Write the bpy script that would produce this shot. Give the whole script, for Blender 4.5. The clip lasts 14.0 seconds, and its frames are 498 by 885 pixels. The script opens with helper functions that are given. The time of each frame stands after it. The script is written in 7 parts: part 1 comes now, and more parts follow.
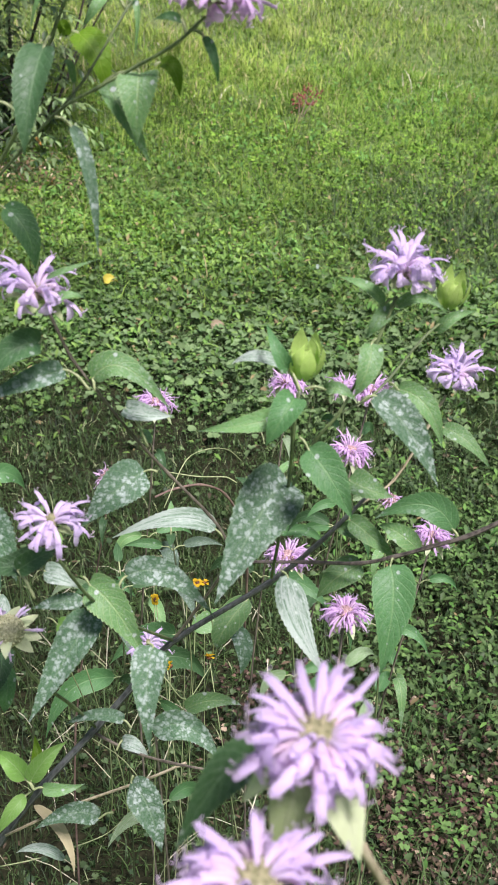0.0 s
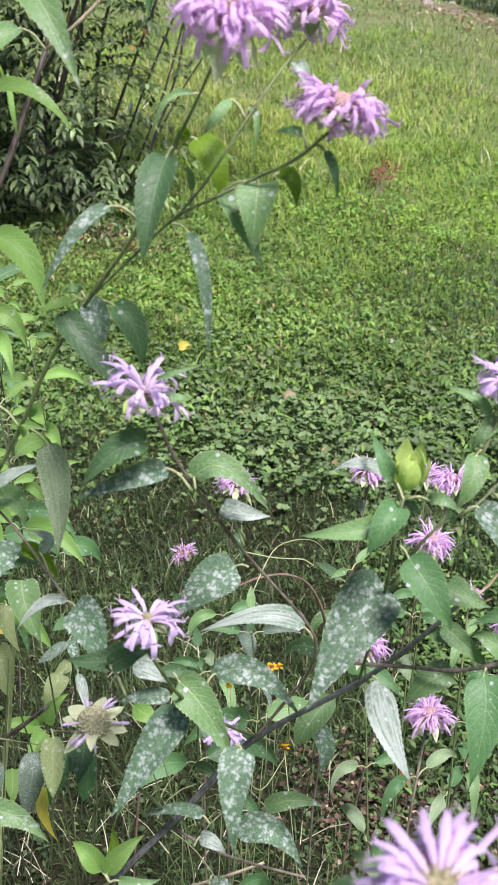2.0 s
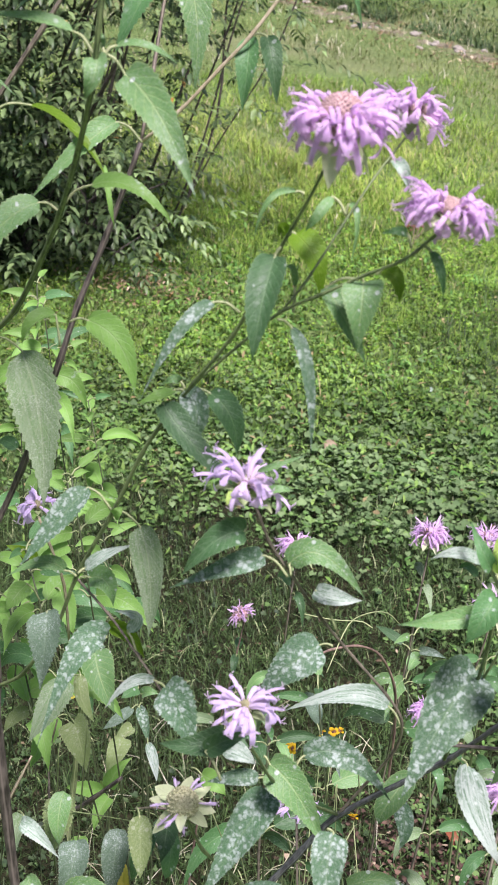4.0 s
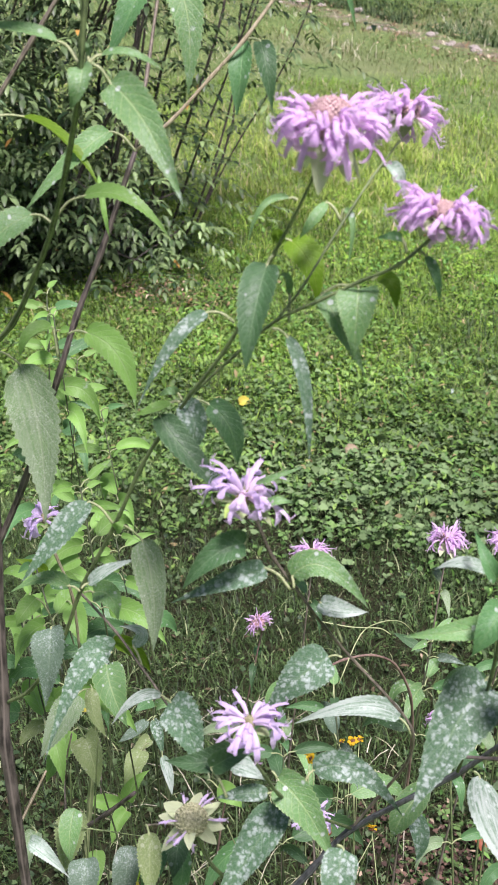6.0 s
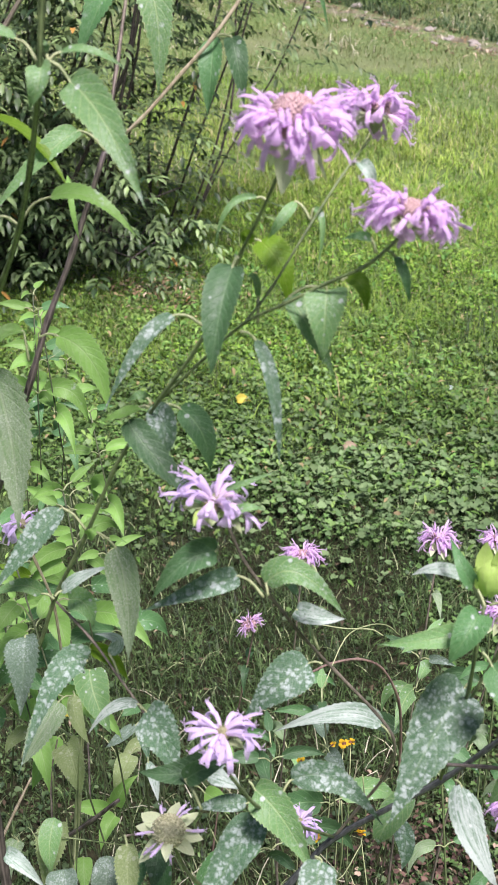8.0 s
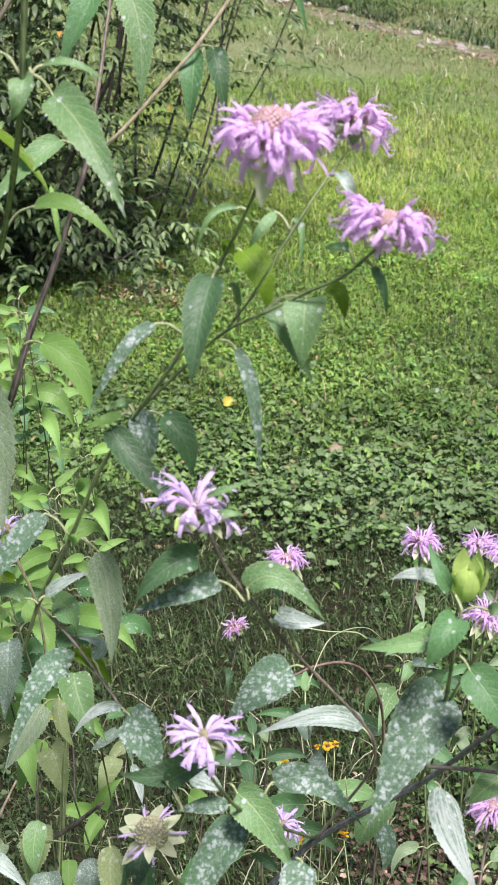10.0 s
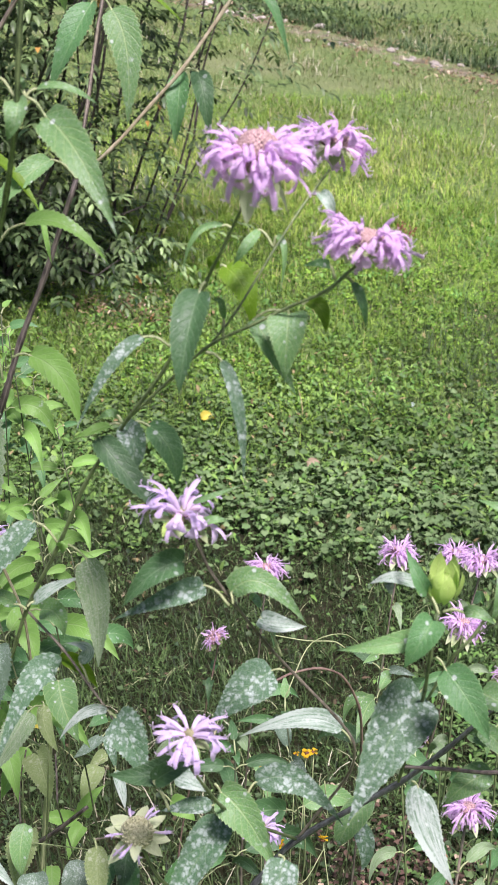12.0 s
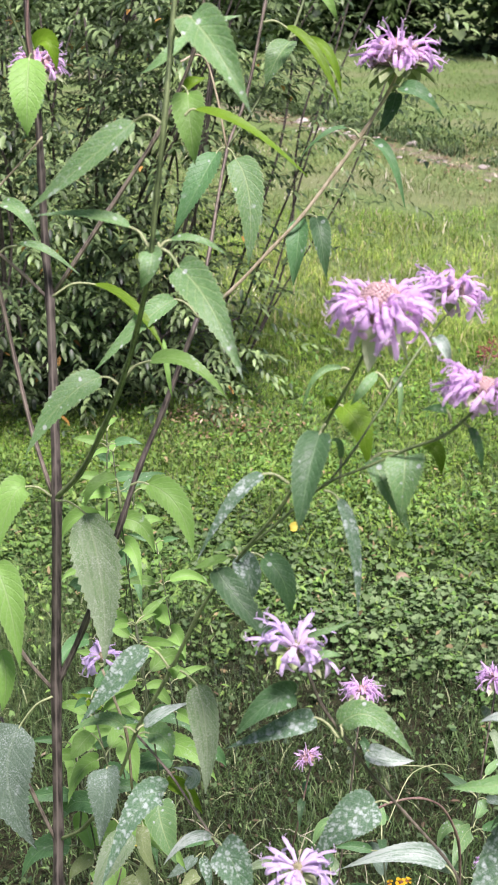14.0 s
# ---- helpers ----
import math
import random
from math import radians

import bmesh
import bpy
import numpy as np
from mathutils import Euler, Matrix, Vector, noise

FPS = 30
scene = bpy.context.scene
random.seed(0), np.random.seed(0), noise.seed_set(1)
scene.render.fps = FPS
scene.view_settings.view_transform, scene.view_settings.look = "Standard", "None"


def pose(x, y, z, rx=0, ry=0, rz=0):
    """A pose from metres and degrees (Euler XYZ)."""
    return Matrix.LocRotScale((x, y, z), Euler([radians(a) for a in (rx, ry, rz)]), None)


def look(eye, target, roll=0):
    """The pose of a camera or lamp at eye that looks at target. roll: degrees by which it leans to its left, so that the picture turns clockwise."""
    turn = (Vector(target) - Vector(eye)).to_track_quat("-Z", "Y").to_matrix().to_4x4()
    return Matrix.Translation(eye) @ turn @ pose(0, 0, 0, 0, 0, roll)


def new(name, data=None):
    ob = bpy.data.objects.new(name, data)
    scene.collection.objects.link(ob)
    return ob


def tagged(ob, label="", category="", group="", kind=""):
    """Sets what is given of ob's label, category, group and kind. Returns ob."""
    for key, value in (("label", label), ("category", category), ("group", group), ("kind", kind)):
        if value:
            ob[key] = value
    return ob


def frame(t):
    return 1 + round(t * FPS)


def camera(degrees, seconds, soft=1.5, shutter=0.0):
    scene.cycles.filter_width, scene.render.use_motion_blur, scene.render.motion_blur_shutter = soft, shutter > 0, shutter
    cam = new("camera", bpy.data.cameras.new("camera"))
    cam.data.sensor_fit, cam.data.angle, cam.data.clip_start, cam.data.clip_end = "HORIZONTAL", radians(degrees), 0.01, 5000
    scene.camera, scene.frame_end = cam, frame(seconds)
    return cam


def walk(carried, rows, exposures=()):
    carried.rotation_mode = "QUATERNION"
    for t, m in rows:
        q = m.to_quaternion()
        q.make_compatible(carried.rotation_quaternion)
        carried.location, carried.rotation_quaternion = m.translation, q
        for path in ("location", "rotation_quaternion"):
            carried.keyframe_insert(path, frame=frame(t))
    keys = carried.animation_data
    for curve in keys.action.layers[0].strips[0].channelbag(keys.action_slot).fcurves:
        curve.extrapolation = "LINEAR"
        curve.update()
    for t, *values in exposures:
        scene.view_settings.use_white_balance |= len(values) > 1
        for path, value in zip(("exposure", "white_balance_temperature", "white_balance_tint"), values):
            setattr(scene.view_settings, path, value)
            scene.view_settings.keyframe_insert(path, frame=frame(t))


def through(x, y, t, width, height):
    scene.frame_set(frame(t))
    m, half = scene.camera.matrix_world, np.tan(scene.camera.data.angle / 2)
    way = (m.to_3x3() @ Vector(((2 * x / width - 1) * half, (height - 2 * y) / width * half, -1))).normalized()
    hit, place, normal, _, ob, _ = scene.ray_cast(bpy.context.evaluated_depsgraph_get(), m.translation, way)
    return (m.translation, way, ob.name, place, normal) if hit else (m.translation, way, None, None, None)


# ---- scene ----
cam = camera(22.1, 14.0, soft=0.92)
cam.data.dof.use_dof = True
cam.data.dof.focus_distance = 1.05
cam.data.dof.aperture_fstop = 52.0
ROWS = [
    (0.0, 0.0000, -0.0000, 1.5200, -0.00, -31.00, 1.50),
    (0.5, 0.0008, -0.0008, 1.5290, 0.51, -30.06, 1.60),
    (1.0, 0.0019, 0.0036, 1.5285, 1.27, -29.23, 1.74),
    (1.5, -0.0047, 0.0080, 1.5305, 2.38, -28.62, 1.89),
    (2.0, -0.0175, 0.0094, 1.5340, 3.37, -28.22, 2.10),
    (2.5, -0.0335, 0.0090, 1.5388, 3.82, -27.92, 2.26),
    (3.0, -0.0459, 0.0106, 1.5425, 3.99, -27.54, 2.29),
    (3.5, -0.0457, 0.0091, 1.5473, 4.37, -26.99, 1.91),
    (4.0, -0.0484, 0.0099, 1.5549, 4.90, -26.40, 1.48),
    (4.2, -0.0487, 0.0123, 1.5543, 5.13, -26.16, 1.17),
    (6.3, -0.0316, 0.0223, 1.5535, 6.21, -26.26, -0.35),
    (6.5, -0.0254, 0.0240, 1.5543, 6.25, -26.33, -0.46),
    (7.0, -0.0256, 0.0279, 1.5511, 6.39, -26.42, -0.62),
    (9.3, -0.0253, 0.0371, 1.5542, 6.20, -26.24, -0.84),
    (9.5, -0.0245, 0.0340, 1.5554, 6.11, -26.25, -0.70),
    (10.0, -0.0221, 0.0286, 1.5562, 5.69, -26.25, -0.47),
    (10.5, -0.0265, 0.0244, 1.5538, 5.21, -26.17, -0.25),
    (11.0, -0.0273, 0.0171, 1.5531, 4.86, -26.17, -0.14),
    (11.5, -0.0280, 0.0129, 1.5560, 4.55, -26.11, 0.09),
    (12.0, -0.0238, 0.0094, 1.5628, 4.50, -25.60, 0.04),
    (12.5, -0.0221, -0.0001, 1.5656, 5.16, -24.37, -0.19),
    (13.0, -0.0287, -0.0041, 1.5662, 6.30, -23.08, -0.33),
    (13.5, -0.0346, -0.0018, 1.5779, 7.52, -21.85, -0.34),
    (14.0, -0.0361, -0.0024, 1.5811, 8.65, -20.79, -0.36),
]
walk(cam, [(t, pose(x, y, z, 90 + pitch, 0, yaw) @ pose(0, 0, 0, 0, 0, roll)) for t, x, y, z, yaw, pitch, roll in ROWS],
     exposures=((0.0, 0.64, 5980, 33), (2.5, 0.78, 5960, 41), (4.0, 0.80, 5970, 39), (10.0, 0.79, 5960, 40), (12.5, 0.80, 5990, 40), (14.0, 0.89, 6030, 42)))

# ---- light: a bright, thinly clouded sky ----
world = bpy.data.worlds.new("sky")
scene.world = world
world.use_nodes = True
wn = world.node_tree
sky = wn.nodes.new("ShaderNodeTexSky")
sky.sky_type = 'NISHITA'
sky.sun_disc = False
sky.sun_elevation = radians(63)
sky.sun_rotation = radians(149)
sky.air_density, sky.dust_density, sky.ozone_density = 1.0, 3.0, 1.0
wn.links.new(sky.outputs[0], wn.nodes["Background"].inputs[0])
wn.nodes["Background"].inputs[1].default_value = 0.046
sun_data = bpy.data.lights.new("sun", 'SUN')
sun_data.energy, sun_data.angle, sun_data.color = 5.0, radians(15), (1.0, 0.95, 0.84)
sun = new("sun", sun_data)
sun.matrix_world = look((2.6, -4.4, 10), (0, 0, 0))

FRONT = Vector((0.05, -0.90, 0.43)).normalized()

# ---- materials ----


class Nodes:
    """A small helper that wires one node material."""

    def __init__(self, name):
        self.material = bpy.data.materials.new(name)
        self.material.use_nodes = True
        self.tree = self.material.node_tree
        self.tree.nodes.clear()
        self.out = self.tree.nodes.new("ShaderNodeOutputMaterial")

    def add(self, kind, **sets):
        node = self.tree.nodes.new("ShaderNode" + kind)
        for key, value in sets.items():
            setattr(node, key, value)
        return node

    def wire(self, a, b):
        self.tree.links.new(a, b)

    def coords(self, which="Object"):
        return self.add("TexCoord").outputs[which]

    def noise(self, vector, scale, detail=3.0, rough=0.55):
        n = self.add("TexNoise")
        n.inputs["Scale"].default_value, n.inputs["Detail"].default_value, n.inputs["Roughness"].default_value = scale, detail, rough
        self.wire(vector, n.inputs["Vector"])
        return n.outputs["Fac"]

    def ramp(self, fac, low, high):
        n = self.add("MapRange", interpolation_type='SMOOTHSTEP')
        self.wire(fac, n.inputs["Value"])
        n.inputs["From Min"].default_value, n.inputs["From Max"].default_value = low, high
        return n.outputs["Result"]

    def math(self, op, a, b=None):
        n = self.add("Math", operation=op)
        for slot, value in zip(n.inputs, (a, b)):
            if value is None:
                continue
            if isinstance(value, (int, float)):
                slot.default_value = value
            else:
                self.wire(value, slot)
        return n.outputs[0]

    def mix(self, fac, a, b):
        n = self.add("Mix", data_type='RGBA')
        for slot, value in zip((n.inputs[0], n.inputs[6], n.inputs[7]), (fac, a, b)):
            if isinstance(value, (int, float)):
                slot.default_value = value
            elif isinstance(value, tuple):
                slot.default_value = (*value, 1.0)
            else:
                self.wire(value, slot)
        return n.outputs[2]

    def shade(self, colour, amount, spread=0.3):
        """Vary the lightness of a colour by a factor from 0 to 1."""
        n = self.add("HueSaturation")
        value = self.math('MULTIPLY_ADD', amount, spread)
        value.node.inputs[2].default_value = 1.0 - spread / 2
        self.wire(value, n.inputs["Value"])
        if isinstance(colour, tuple):
            n.inputs["Color"].default_value = (*colour, 1.0)
        else:
            self.wire(colour, n.inputs["Color"])
        return n.outputs[0]

    def finish(self, colour, rough=0.6, translucent=0.0, bump=None, depth=0.0003, through=None, specular=0.4):
        p = self.add("BsdfPrincipled")
        p.inputs["Specular IOR Level"].default_value = specular
        if isinstance(rough, (int, float)):
            p.inputs["Roughness"].default_value = rough
        else:
            self.wire(rough, p.inputs["Roughness"])
        if isinstance(colour, tuple):
            p.inputs["Base Color"].default_value = (*colour, 1.0)
        else:
            self.wire(colour, p.inputs["Base Color"])
        if bump is not None:
            b = self.add("Bump")
            b.inputs["Strength"].default_value, b.inputs["Distance"].default_value = 0.7, depth
            self.wire(bump, b.inputs["Height"])
            self.wire(b.outputs[0], p.inputs["Normal"])
        last = p.outputs[0]
        if translucent > 0:
            tr = self.add("BsdfTranslucent")
            if isinstance(through, tuple):
                tr.inputs["Color"].default_value = (*through, 1.0)
            elif through is not None or not isinstance(colour, tuple):
                self.wire(through if through is not None else colour, tr.inputs["Color"])
            else:
                tr.inputs["Color"].default_value = (*colour, 1.0)
            m = self.add("MixShader")
            m.inputs[0].default_value = translucent
            self.wire(last, m.inputs[1])
            self.wire(tr.outputs[0], m.inputs[2])
            last = m.outputs[0]
        self.wire(last, self.out.inputs["Surface"])
        return self.material


def leaf_material(name, base, vein, mildew=0.0, grain=0.35, translucent=0.25, rough=0.5, white=(0.50, 0.58, 0.53), coat=0.55, film=0.0, speck=0.0, dots=0.0):
    """A leaf blade: veins drawn on its own grid, grain, and mildew in blotches and dust."""
    n = Nodes(name)
    at = n.coords()
    split = n.add("SeparateXYZ")
    n.wire(n.coords("UV"), split.inputs[0])
    across = n.math('ABSOLUTE', n.math('SUBTRACT', split.outputs[0], 0.5))
    rib = n.math('SUBTRACT', 1.0, n.ramp(across, 0.012, 0.04))
    rows = n.math('FRACT', n.math('MULTIPLY', n.math('SUBTRACT', split.outputs[1], n.math('MULTIPLY', across, 0.45)), 9.0))
    side = n.math('SUBTRACT', 1.0, n.ramp(n.math('ABSOLUTE', n.math('SUBTRACT', rows, 0.5)), 0.02, 0.12))
    lines = n.math('MAXIMUM', rib, n.math('MULTIPLY', side, 0.55))
    colour = n.shade(base, n.noise(at, 90.0, 4.0), grain)
    colour = n.shade(colour, n.add("ObjectInfo").outputs["Random"], 0.35)
    net = n.add("TexVoronoi", feature='DISTANCE_TO_EDGE')
    net.inputs["Scale"].default_value = 420.0
    n.wire(at, net.inputs["Vector"])
    mesh = n.math('SUBTRACT', 1.0, n.ramp(net.outputs["Distance"], 0.02, 0.16))
    margin = n.ramp(across, 0.455, 0.495)
    colour = n.mix(n.math('MULTIPLY', mesh, 0.10), colour, vein)
    colour = n.mix(n.math('MULTIPLY', n.math('MAXIMUM', lines, margin), 0.40), colour, vein)
    if speck > 0:
        fleck = n.math('MULTIPLY', n.ramp(n.noise(at, 1300.0, 2.0), 0.50, 0.66), speck)
        colour = n.mix(n.math('MULTIPLY', fleck, n.ramp(n.noise(at, 70.0, 2.0), 0.25, 0.6)), colour, white)
    if dots > 0:
        dot = n.add("TexVoronoi")
        dot.inputs["Scale"].default_value = 230.0
        n.wire(at, dot.inputs["Vector"])
        chance = n.add("SeparateColor")
        n.wire(dot.outputs["Color"], chance.inputs[0])
        reach = n.math('SUBTRACT', n.math('MULTIPLY', n.math('POWER', chance.outputs[1], 1.4), 0.38), 0.08)
        disc = n.ramp(n.math('SUBTRACT', reach, dot.outputs["Distance"]), -0.05, 0.06)
        some = n.ramp(n.noise(at, 45.0, 2.0), 0.28, 0.52)
        colour = n.mix(n.math('MULTIPLY', n.math('MULTIPLY', disc, some), dots), colour, white)
    if mildew > 0:
        cells = n.add("TexVoronoi")
        cells.inputs["Scale"].default_value = 390.0
        blur = n.add("TexNoise")
        blur.inputs["Scale"].default_value = 420.0
        n.wire(at, blur.inputs["Vector"])
        moved = n.add("VectorMath", operation='MULTIPLY_ADD')
        n.wire(blur.outputs["Color"], moved.inputs[0])
        moved.inputs[1].default_value = (0.0045, 0.0045, 0.0045)
        n.wire(at, moved.inputs[2])
        n.wire(moved.outputs[0], cells.inputs["Vector"])
        tone = n.add("SeparateColor")
        n.wire(cells.outputs["Color"], tone.inputs[0])
        size = n.math('MULTIPLY', tone.outputs[0], 0.48)
        round_ = n.math('SUBTRACT', 1.0, n.ramp(n.math('SUBTRACT', cells.outputs["Distance"], size), -0.16, 0.38))
        toward = n.math('MULTIPLY', n.math('SUBTRACT', split.outputs[1], 0.45), 0.14)
        patch = n.ramp(n.math('ADD', n.noise(at, 55.0, 2.0), toward), 0.64 - 0.34 * mildew, 0.84 - 0.34 * mildew)
        spots = n.math('MULTIPLY', round_, patch)
        dust = n.math('MULTIPLY', n.ramp(n.noise(at, 900.0, 2.0), 0.42, 0.75), 0.03 + 0.08 * mildew)
        cover = n.math('MAXIMUM', n.math('MULTIPLY', spots, coat), dust)
        if film > 0:
            along = n.add("Mapping")
            along.inputs["Scale"].default_value = (11.0, 2.2, 1.0)
            n.wire(n.coords("UV"), along.inputs["Vector"])
            cover = n.math('MAXIMUM', cover, n.math('MULTIPLY', n.ramp(n.math('ADD', n.noise(along.outputs[0], 1.0, 4.0, 0.65), toward), 0.34, 0.60), film))
        colour = n.mix(cover, colour, white)
    height = n.math('SUBTRACT', n.noise(at, 420.0, 3.0), n.math('ADD', n.math('MULTIPLY', lines, 0.8), n.math('MULTIPLY', mesh, 0.22)))
    return n.finish(colour, rough, translucent, height, 0.0004, specular=0.36)


green_leaf = leaf_material("leaf_green", (0.064, 0.190, 0.056), (0.20, 0.36, 0.14), 0.12, speck=0.10, dots=0.60)
spotted_leaf = leaf_material("leaf_spotted", (0.112, 0.262, 0.076), (0.35, 0.48, 0.20), 0.30, speck=0.22, dots=0.75)
powdery_leaf = leaf_material("leaf_powdery", (0.050, 0.130, 0.055), (0.14, 0.24, 0.11), 1.02, translucent=0.15, rough=0.65, white=(0.56, 0.66, 0.61), coat=0.48, speck=0.10, dots=0.35)
white_leaf = leaf_material("leaf_white", (0.11, 0.22, 0.12), (0.20, 0.30, 0.19), 1.2, 0.6, 0.2, 0.75, (0.60, 0.69, 0.62), 0.55, 0.58, dots=0.5)
# Yellow-green of leaves with light behind them, put into the base colour.
sunlit_leaf = leaf_material("leaf_sunlit", (0.115, 0.250, 0.006), (0.24, 0.38, 0.05), 0.0, translucent=0.36)
dusty_leaf = leaf_material("leaf_dusty", (0.125, 0.235, 0.085), (0.24, 0.33, 0.16), 0.30, 0.6, 0.15, 0.75, (0.47, 0.53, 0.43), film=0.18, speck=0.45)
slate_leaf = leaf_material("leaf_slate", (0.065, 0.120, 0.068), (0.13, 0.20, 0.12), 0.40, 0.5, 0.12, 0.75, (0.40, 0.48, 0.44), speck=0.40)
fresh_leaf = leaf_material("leaf_fresh", (0.175, 0.380, 0.068), (0.32, 0.46, 0.20), 0.15, translucent=0.35)
dark_leaf = leaf_material("leaf_dark", (0.038, 0.105, 0.034), (0.16, 0.27, 0.13), 0.08, translucent=0.15, dots=0.35)
olive_leaf = leaf_material("leaf_olive", (0.165, 0.250, 0.078), (0.28, 0.36, 0.16), 0.25, 0.5, 0.25, 0.7, (0.48, 0.53, 0.40), speck=0.35, dots=0.35)
yellow_leaf = leaf_material("leaf_yellow", (0.55, 0.50, 0.06), (0.6, 0.55, 0.15), 0.0, translucent=0.35)
straw_leaf = leaf_material("leaf_straw", (0.50, 0.46, 0.26), (0.55, 0.5, 0.3), 0.2)
bract_leaf = leaf_material("leaf_bract", (0.34, 0.44, 0.20), (0.45, 0.52, 0.30), 0.1, translucent=0.4)
pale_bract = leaf_material("leaf_bract_pale", (0.58, 0.68, 0.39), (0.66, 0.74, 0.50), 0.2, translucent=0.4)
bud_leaf = leaf_material("leaf_bud", (0.41, 0.61, 0.14), (0.52, 0.68, 0.24), 0.05, translucent=0.4)


def stem_material(name, low, high, rough=0.6):
    n = Nodes(name)
    at = n.coords()
    stretch = n.add("Mapping")
    stretch.inputs["Scale"].default_value = (1.0, 1.0, 0.12)
    n.wire(at, stretch.inputs["Vector"])
    streak = n.noise(stretch.outputs[0], 500.0, 3.0)
    blot = n.noise(at, 60.0, 3.0)
    colour = n.mix(n.ramp(n.math('ADD', n.math('MULTIPLY', streak, 0.6), n.math('MULTIPLY', blot, 0.6)), 0.45, 0.75), low, high)
    split = n.add("SeparateXYZ")
    n.wire(n.coords("UV"), split.inputs[0])
    ridge = n.math('ABSOLUTE', n.math('SUBTRACT', n.math('FRACT', n.math('MULTIPLY', split.outputs[0], 4.0)), 0.5))
    colour = n.mix(n.math('MULTIPLY', n.ramp(ridge, 0.34, 0.46), 0.5), colour, tuple(min(1.0, 1.7 * c) for c in high))
    return n.finish(colour, rough, 0.0, streak, 0.0005)


slate_stem = stem_material("stem_slate", (0.035, 0.042, 0.038), (0.115, 0.130, 0.118))
green_stem = stem_material("stem_green", (0.050, 0.080, 0.030), (0.15, 0.21, 0.08))
dark_stem = stem_material("stem_dark", (0.022, 0.020, 0.016), (0.120, 0.108, 0.086))
brown_stem = stem_material("stem_brown", (0.060, 0.054, 0.040), (0.200, 0.180, 0.130))
red_stem = stem_material("stem_red", (0.085, 0.055, 0.045), (0.195, 0.145, 0.105))
stalk_stem = stem_material("stem_stalk", (0.14, 0.20, 0.075), (0.30, 0.35, 0.17))
pale_stem = stem_material("stem_pale", (0.21, 0.185, 0.105), (0.40, 0.37, 0.24))
shoot_stem = stem_material("stem_shoot", (0.022, 0.036, 0.015), (0.065, 0.090, 0.036))


def petal_material(name, inner, outer):
    n = Nodes(name)
    split = n.add("SeparateXYZ")
    n.wire(n.coords("UV"), split.inputs[0])
    at = n.coords()
    colour = n.mix(n.ramp(split.outputs[1], 0.15, 0.75), inner, outer)
    colour = n.shade(colour, n.noise(at, 9.0, 3.0), 0.16)
    streak = n.ramp(n.math('ABSOLUTE', n.math('SUBTRACT', n.math('FRACT', n.math('MULTIPLY', split.outputs[0], 5.0)), 0.5)), 0.25, 0.5)
    colour = n.shade(colour, streak, 0.22)
    colour = n.shade(colour, n.add("ObjectInfo").outputs["Random"], 0.16)
    return n.finish(colour, 0.6, 0.58, None, specular=0.2)


lilac_petal = petal_material("petal_lilac", (0.86, 0.77, 0.90), (0.79, 0.67, 0.93))
mauve_petal = petal_material("petal_mauve", (0.90, 0.74, 0.90), (0.87, 0.65, 0.93))
rosy_petal = petal_material("petal_rosy", (0.90, 0.76, 0.84), (0.82, 0.69, 0.93))
pale_petal = petal_material("petal_pale", (0.74, 0.66, 0.76), (0.66, 0.54, 0.78))
yellow_petal = petal_material("petal_yellow", (0.75, 0.42, 0.02), (0.85, 0.58, 0.02))


def plain_material(name, low, high, scale=300.0, rough=0.75, translucent=0.0, depth=0.0006):
    n = Nodes(name)
    at = n.coords()
    fine = n.noise(at, scale, 4.0)
    colour = n.mix(n.ramp(fine, 0.3, 0.7), low, high)
    colour = n.shade(colour, n.add("ObjectInfo").outputs["Random"], 0.2)
    return n.finish(colour, rough, translucent, fine, depth)


disc_brown = plain_material("disc_brown", (0.22, 0.14, 0.14), (0.45, 0.32, 0.31), 400)
disc_tip = plain_material("disc_tip", (0.38, 0.28, 0.22), (0.58, 0.44, 0.38), 500)
disc_green = plain_material("disc_green", (0.15, 0.16, 0.07), (0.33, 0.31, 0.18), 400)
disc_grey = plain_material("disc_grey", (0.26, 0.29, 0.14), (0.54, 0.56, 0.33), 700)
disc_dark = plain_material("disc_dark", (0.05, 0.02, 0.01), (0.20, 0.09, 0.03), 500)


def island_material(name, dark, light, odd=None, odd_share=0.0, rough=0.6, translucent=0.2, patch_scale=1.3, spread=0.5, gloss=0.35):
    """For carpets of many small leaves: each island has a shade of its own, and patches a foot or two wide differ."""
    n = Nodes(name)
    geo = n.add("NewGeometry")
    own = geo.outputs["Random Per Island"]
    place = geo.outputs["Position"]
    colour = n.mix(own, dark, light)
    colour = n.shade(colour, n.ramp(n.noise(place, patch_scale, 4.0), 0.3, 0.7), spread)
    colour = n.shade(colour, n.ramp(n.noise(place, 7.0 * patch_scale, 3.0), 0.32, 0.68), spread)
    if odd is not None:
        colour = n.mix(n.math('GREATER_THAN', own, 1.0 - odd_share), colour, odd)
    colour = n.shade(colour, n.noise(place, 160.0, 2.0), 0.3)
    return n.finish(colour, rough, translucent, None, specular=gloss)


